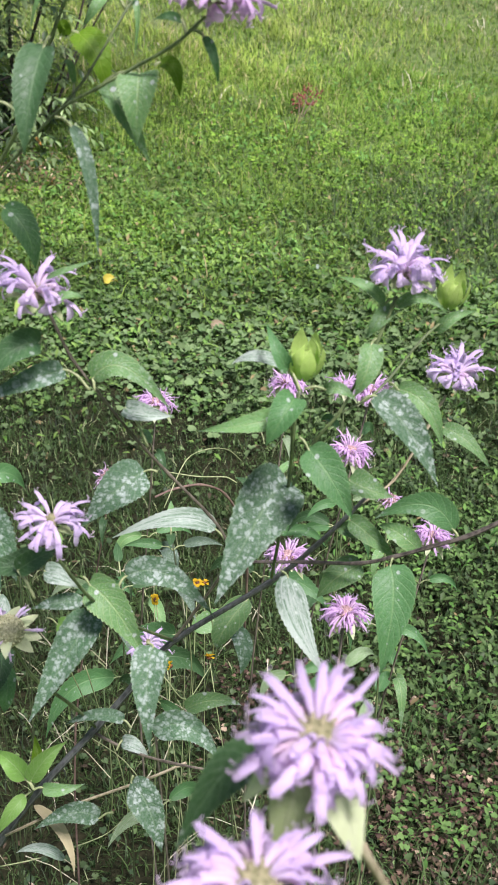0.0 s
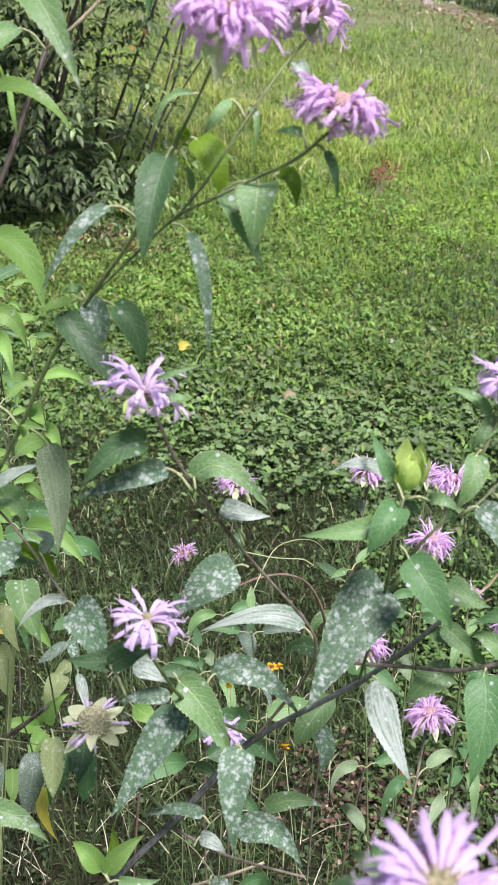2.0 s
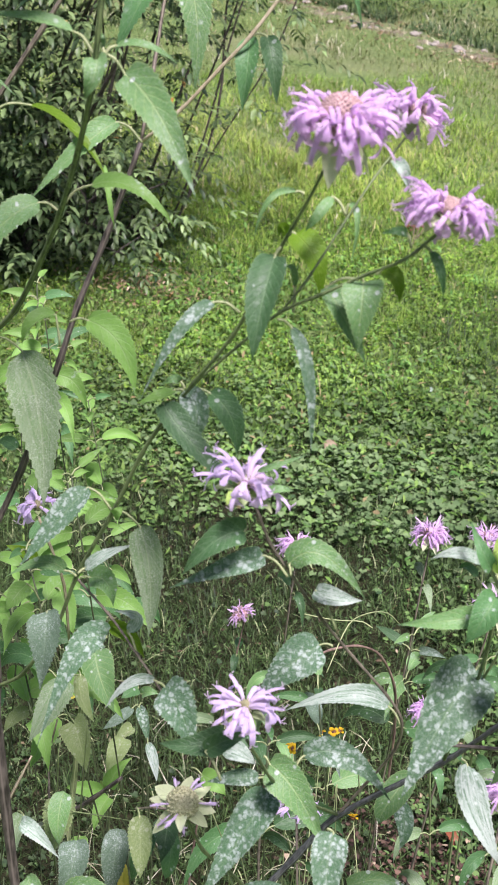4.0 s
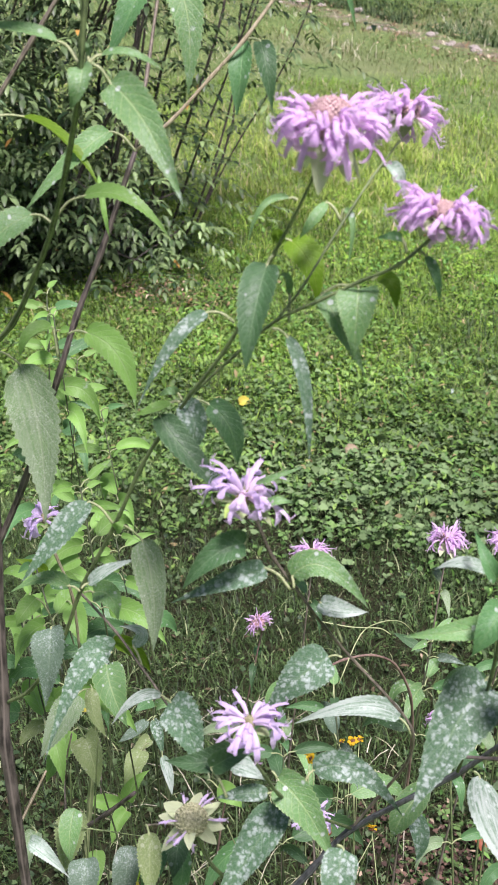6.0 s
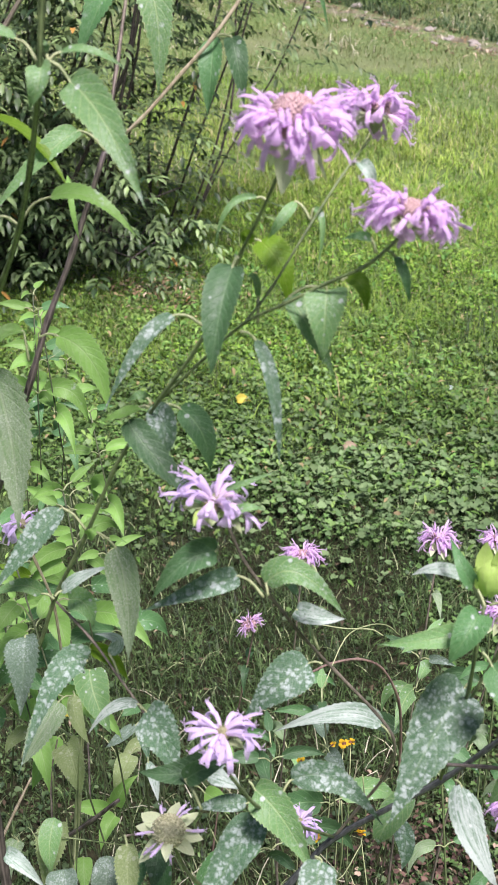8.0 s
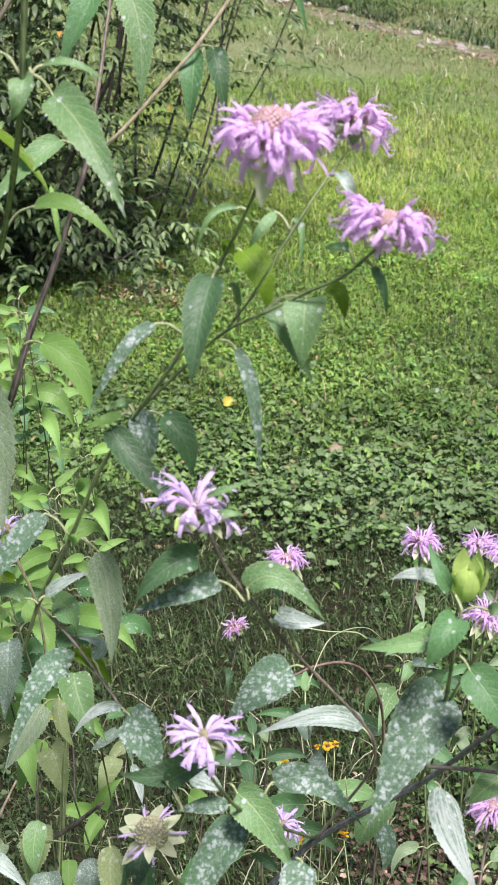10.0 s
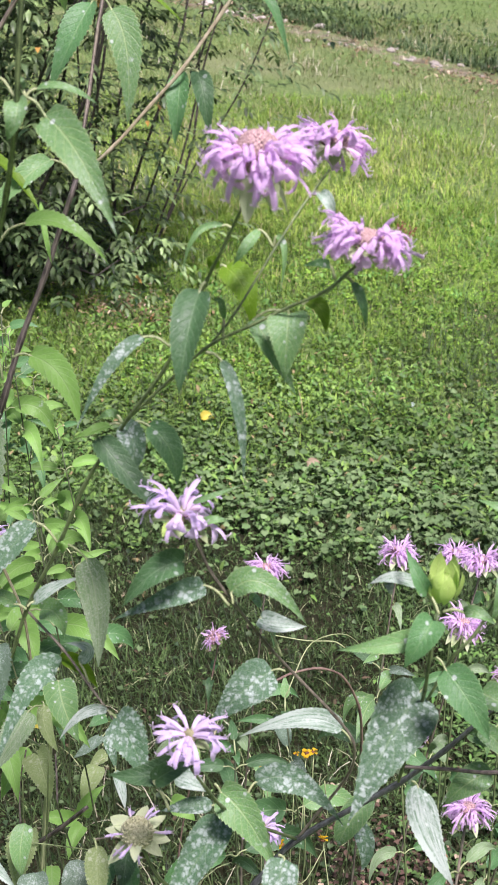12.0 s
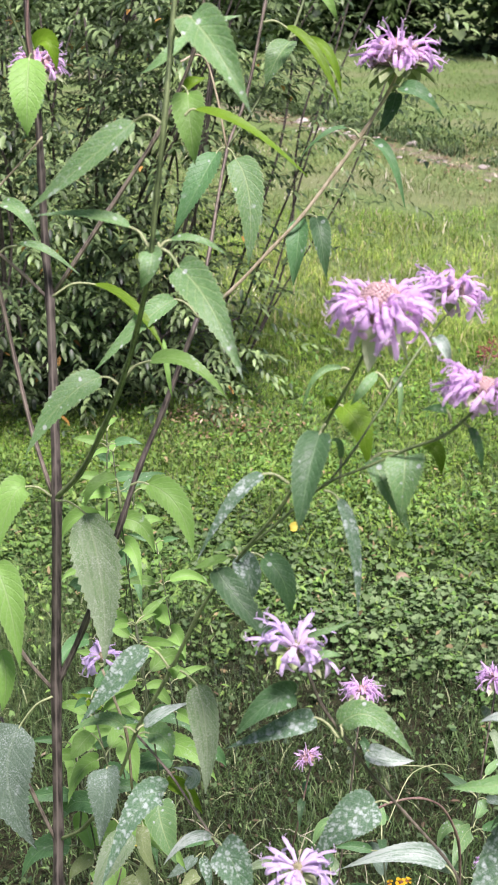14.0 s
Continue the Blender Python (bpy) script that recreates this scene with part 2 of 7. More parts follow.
pale_cover = island_material("pale_ground_leaf", (0.090, 0.172, 0.060), (0.175, 0.275, 0.112), (0.20, 0.17, 0.08), 0.008, 0.7, 0.25, 1.3, 0.45, 0.2)
cover_leaf = island_material("ground_leaf", (0.066, 0.158, 0.037), (0.150, 0.268, 0.077), (0.24, 0.20, 0.09), 0.015, 0.7, 0.25, 1.3, 0.45, 0.2)
fine_leaf = island_material("fine_leaf", (0.070, 0.170, 0.028), (0.205, 0.345, 0.082), (0.30, 0.26, 0.12), 0.03, 0.75, 0.25, 1.3, 0.6, 0.15)
clover_leaf = island_material("clover_leaf", (0.092, 0.235, 0.021), (0.245, 0.425, 0.062), (0.42, 0.38, 0.17), 0.02, 0.75, 0.3, 1.3, 0.6, 0.12)
herb_leaf = island_material("herb_leaf", (0.055, 0.165, 0.032), (0.165, 0.345, 0.075), None, 0.0, 0.7, 0.25, 1.3, 0.5, 0.15)
# Lawn greens lighter than the near herbs: the sunlit look is put into colour.
lawn_blade = island_material("lawn_blade", (0.105, 0.235, 0.026), (0.265, 0.415, 0.072), (0.46, 0.43, 0.20), 0.04, 0.75, 0.3, 1.1, 0.55, 0.15)
bright_blade = island_material("bright_blade", (0.22, 0.36, 0.045), (0.42, 0.53, 0.12), (0.52, 0.48, 0.24), 0.08, 0.75, 0.3, 1.3, 0.5, 0.12)
# Near-black green stands for shade, the few pale blades for glints.
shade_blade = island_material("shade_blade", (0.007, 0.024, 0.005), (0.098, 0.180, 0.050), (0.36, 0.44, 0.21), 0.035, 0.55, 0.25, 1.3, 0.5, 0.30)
meadow_blade = island_material("meadow_blade", (0.138, 0.198, 0.056), (0.245, 0.308, 0.112), (0.42, 0.38, 0.23), 0.10, 0.75, 0.3, 0.9, 0.5, 0.15)
straw_bit = island_material("straw_bit", (0.32, 0.33, 0.19), (0.58, 0.59, 0.42), None, 0.0, 0.7, 0.1)
litter_leaf = island_material("litter_leaf", (0.030, 0.024, 0.013), (0.120, 0.092, 0.050), (0.28, 0.24, 0.15), 0.05, 0.8, 0.05)
dry_litter = island_material("dry_litter", (0.085, 0.060, 0.030), (0.27, 0.205, 0.100), (0.48, 0.40, 0.26), 0.10, 0.85, 0.05)
red_litter = island_material("red_litter", (0.030, 0.019, 0.012), (0.150, 0.098, 0.065), (0.34, 0.28, 0.18), 0.08, 0.85, 0.05)
far_blade = island_material("far_blade", (0.060, 0.125, 0.024), (0.18, 0.275, 0.068), (0.30, 0.28, 0.14), 0.05, 0.7, 0.2, 0.8, 0.7, 0.15)
# Darkened: the shrub's shaded inside is put into the leaf colour, few leaves light.
shrub_leaf = island_material("shrub_leaf", (0.016, 0.045, 0.016), (0.195, 0.305, 0.110), (0.45, 0.26, 0.06), 0.005, 0.45, 0.22, 2.2, 0.75)
hedge_leaf = island_material("hedge_leaf", (0.022, 0.06, 0.02), (0.12, 0.20, 0.06), None, 0.0, 0.6, 0.2, 0.5)


def ground_material():
    n = Nodes("soil_and_turf")
    place = n.add("NewGeometry").outputs["Position"]
    split = n.add("SeparateXYZ")
    n.wire(place, split.inputs[0])
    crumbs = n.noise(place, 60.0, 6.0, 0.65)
    # Bare soil set near black: shade under bed and shrub is in its colour.
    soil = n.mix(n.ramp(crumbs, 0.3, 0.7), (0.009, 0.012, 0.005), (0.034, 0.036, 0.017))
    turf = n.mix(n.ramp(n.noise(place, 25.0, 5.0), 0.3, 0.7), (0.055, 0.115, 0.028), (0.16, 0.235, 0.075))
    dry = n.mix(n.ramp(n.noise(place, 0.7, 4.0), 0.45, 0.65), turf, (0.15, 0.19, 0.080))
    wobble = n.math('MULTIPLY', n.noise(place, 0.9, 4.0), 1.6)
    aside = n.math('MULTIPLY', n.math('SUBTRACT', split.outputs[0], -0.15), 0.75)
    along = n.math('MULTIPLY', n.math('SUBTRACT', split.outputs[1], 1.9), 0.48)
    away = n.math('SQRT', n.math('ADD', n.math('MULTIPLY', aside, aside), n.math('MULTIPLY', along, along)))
    # Same dark soil below the shrub: bare earth with its shade painted in.
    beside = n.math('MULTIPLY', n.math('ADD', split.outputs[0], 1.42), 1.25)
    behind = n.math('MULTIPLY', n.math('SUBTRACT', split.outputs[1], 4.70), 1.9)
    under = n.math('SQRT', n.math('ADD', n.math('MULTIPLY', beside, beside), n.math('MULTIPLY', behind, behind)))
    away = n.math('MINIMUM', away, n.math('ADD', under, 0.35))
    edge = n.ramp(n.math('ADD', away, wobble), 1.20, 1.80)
    far = n.math('SUBTRACT', n.math('ADD', split.outputs[1], n.math('MULTIPLY', n.math('ADD', split.outputs[0], 0.56), 1.62)), 11.7)
    band = n.math('SUBTRACT', 1.0, n.ramp(n.math('ADD', n.math('ABSOLUTE', far), n.math('MULTIPLY', n.noise(place, 2.2, 4.0), 0.8)), 0.45, 0.85))
    earth = n.mix(n.ramp(n.noise(place, 9.0, 4.0), 0.35, 0.65), (0.115, 0.105, 0.068), (0.23, 0.205, 0.145))
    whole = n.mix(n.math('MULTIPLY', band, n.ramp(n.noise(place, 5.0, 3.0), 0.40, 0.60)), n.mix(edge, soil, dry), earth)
    return n.finish(whole, 0.95, 0.0, crumbs, 0.02, specular=0.1)


weed_leaf = island_material("weed_leaf", (0.030, 0.070, 0.025), (0.100, 0.170, 0.058), (0.20, 0.17, 0.09), 0.01)
side_weed = island_material("side_weed", (0.035, 0.085, 0.022), (0.120, 0.215, 0.062), (0.16, 0.14, 0.06), 0.01, 0.6, 0.25, 2.0, 0.6, 0.3)
soil_turf = ground_material()
stone_mat = plain_material("stone_pale", (0.20, 0.19, 0.15), (0.45, 0.43, 0.36), 14, 0.9, 0.0, 0.01)
bark_mat = stem_material("bark", (0.024, 0.022, 0.017), (0.090, 0.082, 0.064), 0.9)
seed_red = plain_material("seed_red", (0.12, 0.035, 0.025), (0.32, 0.12, 0.08), 120)

# ---- building helpers ----


def mesh_of(name, verts, faces, materials, uvs=None, smooth=True, slots=None):
    me = bpy.data.meshes.new(name)
    me.from_pydata([tuple(v) for v in verts], [], faces)
    for m in materials:
        me.materials.append(m)
    if uvs is not None:
        layer = me.uv_layers.new(name="UVMap")
        order = np.empty(len(me.loops), dtype=np.int32)
        me.loops.foreach_get("vertex_index", order)
        layer.data.foreach_set("uv", np.asarray(uvs, dtype=np.float32)[order].ravel())
    if smooth:
        me.polygons.foreach_set("use_smooth", [True] * len(me.polygons))
    if slots is not None:
        me.polygons.foreach_set("material_index", slots)
    me.update()
    return me


def part(name, mesh, parent, place=(0, 0, 0), label=""):
    ob = new(name, mesh)
    ob.parent = parent
    ob.location = place
    return tagged(ob, label)


def plant(base, label, category="wild bergamot", group="bergamot stand", name="bergamot_plant"):
    ob = new(name)
    ob.location = base
    ob.empty_display_size = 0.1
    return tagged(ob, label, category, group)


def curve_points(points, steps):
    """A smooth line through the points."""
    pts = [Vector(p) for p in points]
    pts = [pts[0] * 2 - pts[1]] + pts + [pts[-1] * 2 - pts[-2]]
    out = []
    for a, b, c, d in zip(pts, pts[1:], pts[2:], pts[3:]):
        span = (c - b).length
        m, q = (c - a) / 2, (d - b) / 2
        m, q = (v * min(1.0, span / max(v.length, 1e-9)) for v in (m, q))
        for k in range(steps):
            u = k / steps
            out.append(b * (1 + 2 * u) * (1 - u) ** 2 + m * u * (1 - u) ** 2 + c * u * u * (3 - 2 * u) + q * u * u * (u - 1))
    out.append(pts[-2])
    return out


def tube(line, r0, r1, sides=8, square=0.0, swell=()):
    """A round or squarish rod along a line; its ends are closed."""
    verts, faces, uvs = [], [], []
    side = Vector((1, 0.2, 0.1))
    n = len(line)
    for i, p in enumerate(line):
        way = (line[min(i + 1, n - 1)] - line[max(i - 1, 0)])
        way = way.normalized() if way.length > 1e-9 else Vector((0, 0, 1))
        side = (side - way * side.dot(way)).normalized()
        other = way.cross(side)
        r = r0 + (r1 - r0) * i / (n - 1)
        if i in swell:
            r *= 1.25
        for k in range(sides):
            a = 2 * math.pi * k / sides
            q = r * (1 + square * (0.5 if k % 2 else -0.5))
            verts.append(p + (side * math.cos(a) + other * math.sin(a)) * q)
            uvs.append((k / sides, i / (n - 1)))
    for i in range(n - 1):
        for k in range(sides):
            faces.append((i * sides + k, i * sides + (k + 1) % sides, (i + 1) * sides + (k + 1) % sides, (i + 1) * sides + k))
    faces.append(tuple(range(sides - 1, -1, -1)))
    faces.append(tuple(range((n - 1) * sides, n * sides)))
    return verts, faces, uvs


def stem(owner, r0, r1, material, *points):
    """A stem of a plant, its radii in millimetres, through places of the world."""
    base = owner.location.copy()
    first = Vector(points[0])
    line = curve_points([Vector(p) - first for p in points], 4)
    swell = {4 * k for k in range(1, len(points) - 1)}
    verts, faces, uvs = tube(line, r0 / 1000, r1 / 1000, 8, 0.12, swell)
    return part("stem", mesh_of("stem", verts, faces, [material], uvs), owner, first - base)


def blade(base, mid, tip, width, twist, fold=0.32, teeth=0.075, rows=36, seed=0, wave=0.03):
    """The grid of a leaf blade from its base over its middle to its tip, relative to the base."""
    rnd = random.Random(seed)
    base, mid, tip = Vector(base), Vector(mid), Vector(tip)
    ctrl = (mid - base) * 2 - (tip - base) / 2
    end = tip - base
    verts, faces, uvs = [], [], []
    phase = rnd.uniform(0, 6.3)
    teeth *= rnd.uniform(0.45, 1.0)
    low = rnd.uniform(0.36, 0.62)
    taper = rnd.uniform(1.05, 1.35)
    best = low / (low + taper)
    peak = best ** low * (1 - best) ** taper + 0.02 * (1 - best)
    turn = radians(twist + rnd.uniform(-8, 8))
    lie = end.normalized().cross(FRONT)
    if lie.length > 1e-4 and lie.normalized().z * turn > 0:
        turn = -turn
    for i in range(rows + 1):
        v = i / rows
        p = ctrl * (2 * v * (1 - v)) + end * v * v
        way = (ctrl * (2 * (1 - 2 * v)) + end * (2 * v))
        way = way.normalized() if way.length > 1e-6 else end.normalized()
        side = way.cross(FRONT)
        side = side.normalized() if side.length > 1e-4 else Vector((1, 0, 0))
        up = side.cross(way)
        s = side * math.cos(turn) + up * math.sin(turn)
        u_ = up * math.cos(turn) - side * math.sin(turn)
        shape = (v ** low * (1.0 - v) ** taper + 0.02 * (1 - v)) / peak
        half = 0.5 * width * min(shape, 1.0)
        saw = 1.0 + (teeth if i % 2 else -teeth) * (0 if i in (0, rows) else 1)
        for k, a in enumerate((-1.0, -0.5, 0.0, 0.5, 1.0)):
            w = half * a * (saw if abs(a) == 1.0 else 1.0)
            lift = abs(a) ** 1.3 * half * fold + math.sin(v * 9 + phase + a * 2) * wave * width * abs(a)
            ahead = way * (0.55 * end.length / rows) if abs(a) == 1.0 and i % 2 else Vector((0, 0, 0))
            verts.append(p + s * w * math.cos(fold * 0.5) + u_ * lift + ahead)
            uvs.append((0.5 + a / 2, v))
    for i in range(rows):
        for k in range(4):
            a = i * 5 + k
            faces.append((a, a + 1, a + 6, a + 5))
    return verts, faces, uvs


leaf_count = 0
edge_teeth = 0.080


def leaf(owner, node, base, mid, tip, width, twist, material):
    """One leaf with its stalk; the width in millimetres."""
    global leaf_count
    leaf_count += 1
    root = Vector(base)
    verts, faces, uvs = blade(base, mid, tip, width / 1000, twist, fold=0.22 + 0.42 * random.Random(leaf_count).random(), teeth=edge_teeth, seed=leaf_count)
    ob = part("leaf", mesh_of("leaf", verts, faces, [material], uvs), owner, root - owner.location)
    if node is not None:
        a = Vector(node) - root
        if a.length > 0.002:
            b = (Vector(mid) - root) * 0.10
            rise = Vector((0, 0, a.length * 0.16))
            line = curve_points([a, a * 0.5 + rise, Vector((0, 0, 0)), b], 4)
            tv, tf, tu = tube(line, 0.0007, 0.0005, 6)
            part("leaf_stalk", mesh_of("leaf_stalk", tv, tf, [stalk_stem], tu), ob)
    return ob


# ---- flower heads ----


def strap(line, widths, cup, bend, v0, v1):
    """A petal strip along a line in the x-z plane, hollowed by cup."""
    verts, faces, uvs = [], [], []
    n = len(line)
    for i, (p, w) in enumerate(zip(line, widths)):
        for k, a in enumerate((-1, 0, 1)):
            verts.append(Vector((p[0], p[1] + a * w, p[2] + abs(a) * cup * w)))
            uvs.append((0.5 + a / 2, v0 + (v1 - v0) * i / (n - 1)))
    for i in range(n - 1):
        for k in range(2):
            a = i * 3 + k
            faces.append((a, a + 1, a + 4, a + 3))
    return verts, faces, uvs


def floret_mesh(seed, droop, petal, wide=1.0, lip=1.0):
    """One tubular two-lipped floret of length one, pointing along x, z up."""
    rnd = random.Random(seed)
    verts, faces, uvs, slots = [], [], [], []

    def add(piece, slot):
        o = len(verts)
        verts.extend(piece[0])
        faces.extend(tuple(i + o for i in f) for f in piece[1])
        uvs.extend(piece[2])
        slots.extend([slot] * len(piece[1]))

    sway = rnd.uniform(-0.14, 0.14)

    def arc(p, ang, length, bend, count):
        """Points along an arc that starts at an angle and bends downwards."""
        out, step = [p.copy()], length / (count - 1)
        for _ in range(count - 1):
            p = p + Vector((math.cos(ang), sway, math.sin(ang))) * step
            ang -= bend / (count - 1)
            out.append(p.copy())
        return out, ang

    start = radians(8 + 34 * droop)
    bend = radians(25 + 60 * droop)
    line, ang = arc(Vector((0, 0, 0)), start, 0.50, bend, 8)
    tv, tf, tu = tube(line, 0.022 * wide, 0.050 * wide, 7)
    add((tv, tf[:-2], [(u, v * 0.5) for u, v in tu]), 0)
    mouth = line[-1] - (line[-1] - line[-2]) * 0.25
    # the narrow hooded upper lip
    line, _ = arc(mouth, ang + 0.35, 0.46, radians(rnd.uniform(15, 60) + 45 * droop), 8)
    add(strap(line, [wide * w for w in (0.046, 0.048, 0.048, 0.047, 0.045, 0.041, 0.034, 0.014)], -0.70, 0, 0.5, 1.0), 0)
    tip = line[-2]
    # the lower lip, narrow at its throat and spread at its end
    line, _ = arc(mouth, ang - 0.30, 0.40, radians(rnd.uniform(50, 105) + 35 * droop), 9)
    spread = lip * rnd.uniform(0.85, 1.15)
    add(strap(line, [wide * w for w in (0.044, 0.046, 0.054)] + [wide * spread * w for w in (0.074, 0.100, 0.120, 0.128, 0.108, 0.045)], -0.30, 0, 0.5, 1.0), 0)
    # two stamens
    for k in (-1, 1):
        a = tip + Vector((0.01, 0.02 * k, 0.0))
        b = a + Vector((0.05, 0.03 * k, 0.03))
        c = b + Vector((0.02, 0.03 * k, 0.06 * rnd.uniform(0.0, 1.0)))
        tv, tf, tu = tube(curve_points([mouth, a, b, c], 2), 0.008, 0.011, 4)
        add((tv, tf, [(u, 0.3) for u, v in tu]), 1)
    return mesh_of("floret", verts, faces, [petal, pale_petal], uvs, True, slots)


MAUVE = [floret_mesh(140 + k, 0.45 + 0.10 * k, mauve_petal, 1.12, 0.9) for k in range(8)]
CURLY = [floret_mesh(220 + k, 0.50 + 0.15 * k, mauve_petal, 1.0, 0.7) for k in range(8)]
STARRY = [floret_mesh(120 + k, 0.35 + 0.12 * k, lilac_petal, 1.40, 1.25) for k in range(7)]
UPRIGHT = [floret_mesh(240 + k, 0.10 + 0.12 * k, lilac_petal, 1.45, 0.60) for k in range(5)]
SLENDER = [floret_mesh(260 + k, 0.15 + 0.14 * k, rosy_petal if k % 2 else lilac_petal, 1.30, 1.15) for k in range(6)]
SHORT = [floret_mesh(160 + k, 0.5, lilac_petal, 1.2) for k in range(3)]
SLIM = [floret_mesh(200 + k, 0.35 + 0.16 * k, rosy_petal, 1.55, 0.95) for k in range(8)]
YOUNG = [floret_mesh(180 + k, 0.12, mauve_petal, 0.8, 0.5) for k in range(4)]


def dome_mesh(seed, radius, height, count, spike, material, tip_material, bore=0.085):
    """A flower disc: a dome set with many small calyx tubes."""
    verts, faces, uvs, slots = [], [], [], []
    rings, sides = 7, 16
    for i in range(rings + 1):
        a = math.pi * (0.02 + 0.80 * i / rings)
        for k in range(sides):
            b = 2 * math.pi * k / sides
            verts.append(Vector((radius * math.sin(a) * math.cos(b), radius * math.sin(a) * math.sin(b), height * math.cos(a))))
    for i in range(rings):
        for k in range(sides):
            faces.append((i * sides + k, (i + 1) * sides + k, (i + 1) * sides + (k + 1) % sides, i * sides + (k + 1) % sides))
            slots.append(0)
    faces.append(tuple(range(sides)))
    slots.append(0)
    rnd = random.Random(seed)
    for j in range(count):
        z = 1 - 1.5 * (j + 0.5) / count
        b = j * 2.39996
        q = math.sqrt(max(0, 1 - z * z))
        n = Vector((q * math.cos(b), q * math.sin(b), z))
        p = Vector((n.x * radius, n.y * radius, n.z * height))
        e = n.orthogonal().normalized()
        g = n.cross(e)
        o = len(verts)
        r = radius * bore
        h = spike * radius * rnd.uniform(0.7, 1.2)
        for ring, (rr, hh) in enumerate(((r, -0.02 * radius), (r * 1.1, h), (r * 0.5, h * 0.75))):
            for k in range(6):
                c = 2 * math.pi * k / 6
                verts.append(p + n * hh + (e * math.cos(c) + g * math.sin(c)) * rr)
        for ring in range(2):
            for k in range(6):
                faces.append((o + ring * 6 + k, o + ring * 6 + (k + 1) % 6, o + ring * 6 + 6 + (k + 1) % 6, o + ring * 6 + 6 + k))
                slots.append(1 if ring else 0)
        faces.append(tuple(o + 12 + k for k in range(6)))
        slots.append(1)
    return mesh_of("flower_head", verts, faces, [material, tip_material], [(0.5, 0.5)] * len(verts), True, slots)


def head_frame(lean):
    up = Vector((lean[0], lean[1], 1.0)).normalized()
    return up.to_track_quat("Z", "Y").to_matrix().to_4x4()


def bract(head, radius, angle, rise, length, width, material, seed, drop=0.5):
    d = Vector((math.cos(angle), math.sin(angle), 0))
    start = d * radius * 0.12 + Vector((0, 0, -0.18 * radius))
    tip = d * length + Vector((0, 0, rise * length - 0.18 * radius))
    mid = (start + tip) / 2 + Vector((0, 0, drop * length * 0.25))
    verts, faces, uvs = [], [], []
    side = Vector((-d.y, d.x, 0))
    for i in range(9):
        v = i / 8
        p = start * (1 - v) ** 2 + (mid * 2 - (start + tip) / 2) * 2 * v * (1 - v) + tip * v * v
        w = width * math.sin(math.pi * min(0.12 + v * 0.88, 1.0)) ** 0.8 * 0.5
        for a in (-1, 0, 1):
            verts.append(p + side * w * a + Vector((0, 0, abs(a) * w * 0.35)))
            uvs.append((0.5 + a / 2, v))
    for i in range(8):
        for k in range(2):
            a = i * 3 + k
            faces.append((a, a + 1, a + 4, a + 3))
    return part("bract", mesh_of("bract", verts, faces, [material], uvs), head)


def florets(head, meshes, radius, n, rings, seed, size, rough=14.0):
    """Rings of florets: each ring is (share, start radius, height, pitch in degrees)."""
    rnd = random.Random(seed)
    for share, start, height, pitch in rings:
        count = max(1, round(n * share))
        shift = rnd.uniform(0, 6.3)
        for k in range(count):
            a = shift + 2 * math.pi * (k + rnd.uniform(-0.4, 0.4)) / count
            a += 0.16 * math.sin(3 * a + seed) + 0.10 * math.sin(5 * a + 2 * seed)
            m = (Matrix.Rotation(a, 4, "Z") @ Matrix.Translation((start * radius, 0, height * radius))
                 @ Matrix.Rotation(radians(-pitch + rnd.uniform(-rough, rough)), 4, "Y") @ Matrix.Rotation(radians(rnd.uniform(-35, 35)), 4, "X"))
            s = size * radius * rnd.uniform(0.98 - rough / 80, 1.14)
            ob = new("floret", rnd.choice(meshes))
            ob.parent = head
            ob.matrix_local = m @ Matrix.Diagonal((s, s, s, 1))


def put_head(owner, centre, lean, mesh):
    ob = new("flower_head", mesh)
    ob.parent = owner
    ob.matrix_local = Matrix.Translation(Vector(centre) - owner.location) @ head_frame(lean)
    return ob


def full_head(owner, centre, radius, lean, n, seed):
    """An open head: brown dome, crowded florets that bend down."""
    r = radius / 1000
    head = put_head(owner, centre, lean, dome_mesh(seed, r * 0.37, r * (0.36 if lean[1] < 0.3 else 0.24), 300, 0.10, disc_brown, disc_tip, 0.055))
    florets(head, MAUVE, r, n, ((0.36, 0.27, -0.12, -8), (0.52, 0.31, -0.06, 8), (0.36, 0.33, 0.00, 24)), seed, 0.94, 22.0)
    florets(head, CURLY, r, n, ((0.22, 0.33, 0.04, 48),), seed + 1, 0.74, 20.0)
    rnd = random.Random(seed)
    for k in range(8):
        low = rnd.uniform(-1.45, -0.95) if lean[1] < 0.3 else rnd.uniform(-0.5, -0.1)
        bract(head, r, k * 0.785 + rnd.uniform(-0.3, 0.3), low, r * rnd.uniform(0.50, 0.64), r * 0.42, pale_bract if k % 3 else bract_leaf, seed + k)


def pom_head(owner, centre, radius, lean, n, seed):
    """A smaller open head: many thin curled florets over a low brown disc and a few pale bracts."""
    r = radius / 1000
    head = put_head(owner, centre, lean, dome_mesh(seed, r * 0.27, r * 0.16, 90, 0.16, disc_brown, disc_tip))
    florets(head, CURLY, r, n, ((0.55, 0.22, -0.08, -8), (0.65, 0.25, -0.02, 12), (0.55, 0.24, 0.04, 34)), seed, 0.86, 22.0)
    florets(head, YOUNG, r, n, ((0.20, 0.20, 0.08, 58),), seed + 1, 0.62)
    rnd = random.Random(seed)
    for k in range(7):
        bract(head, r, k * 0.9 + rnd.uniform(-0.3, 0.3), rnd.uniform(-0.9, -0.3), r * rnd.uniform(0.55, 0.80), r * 0.34, pale_bract if k % 3 else bract_leaf, seed + k)


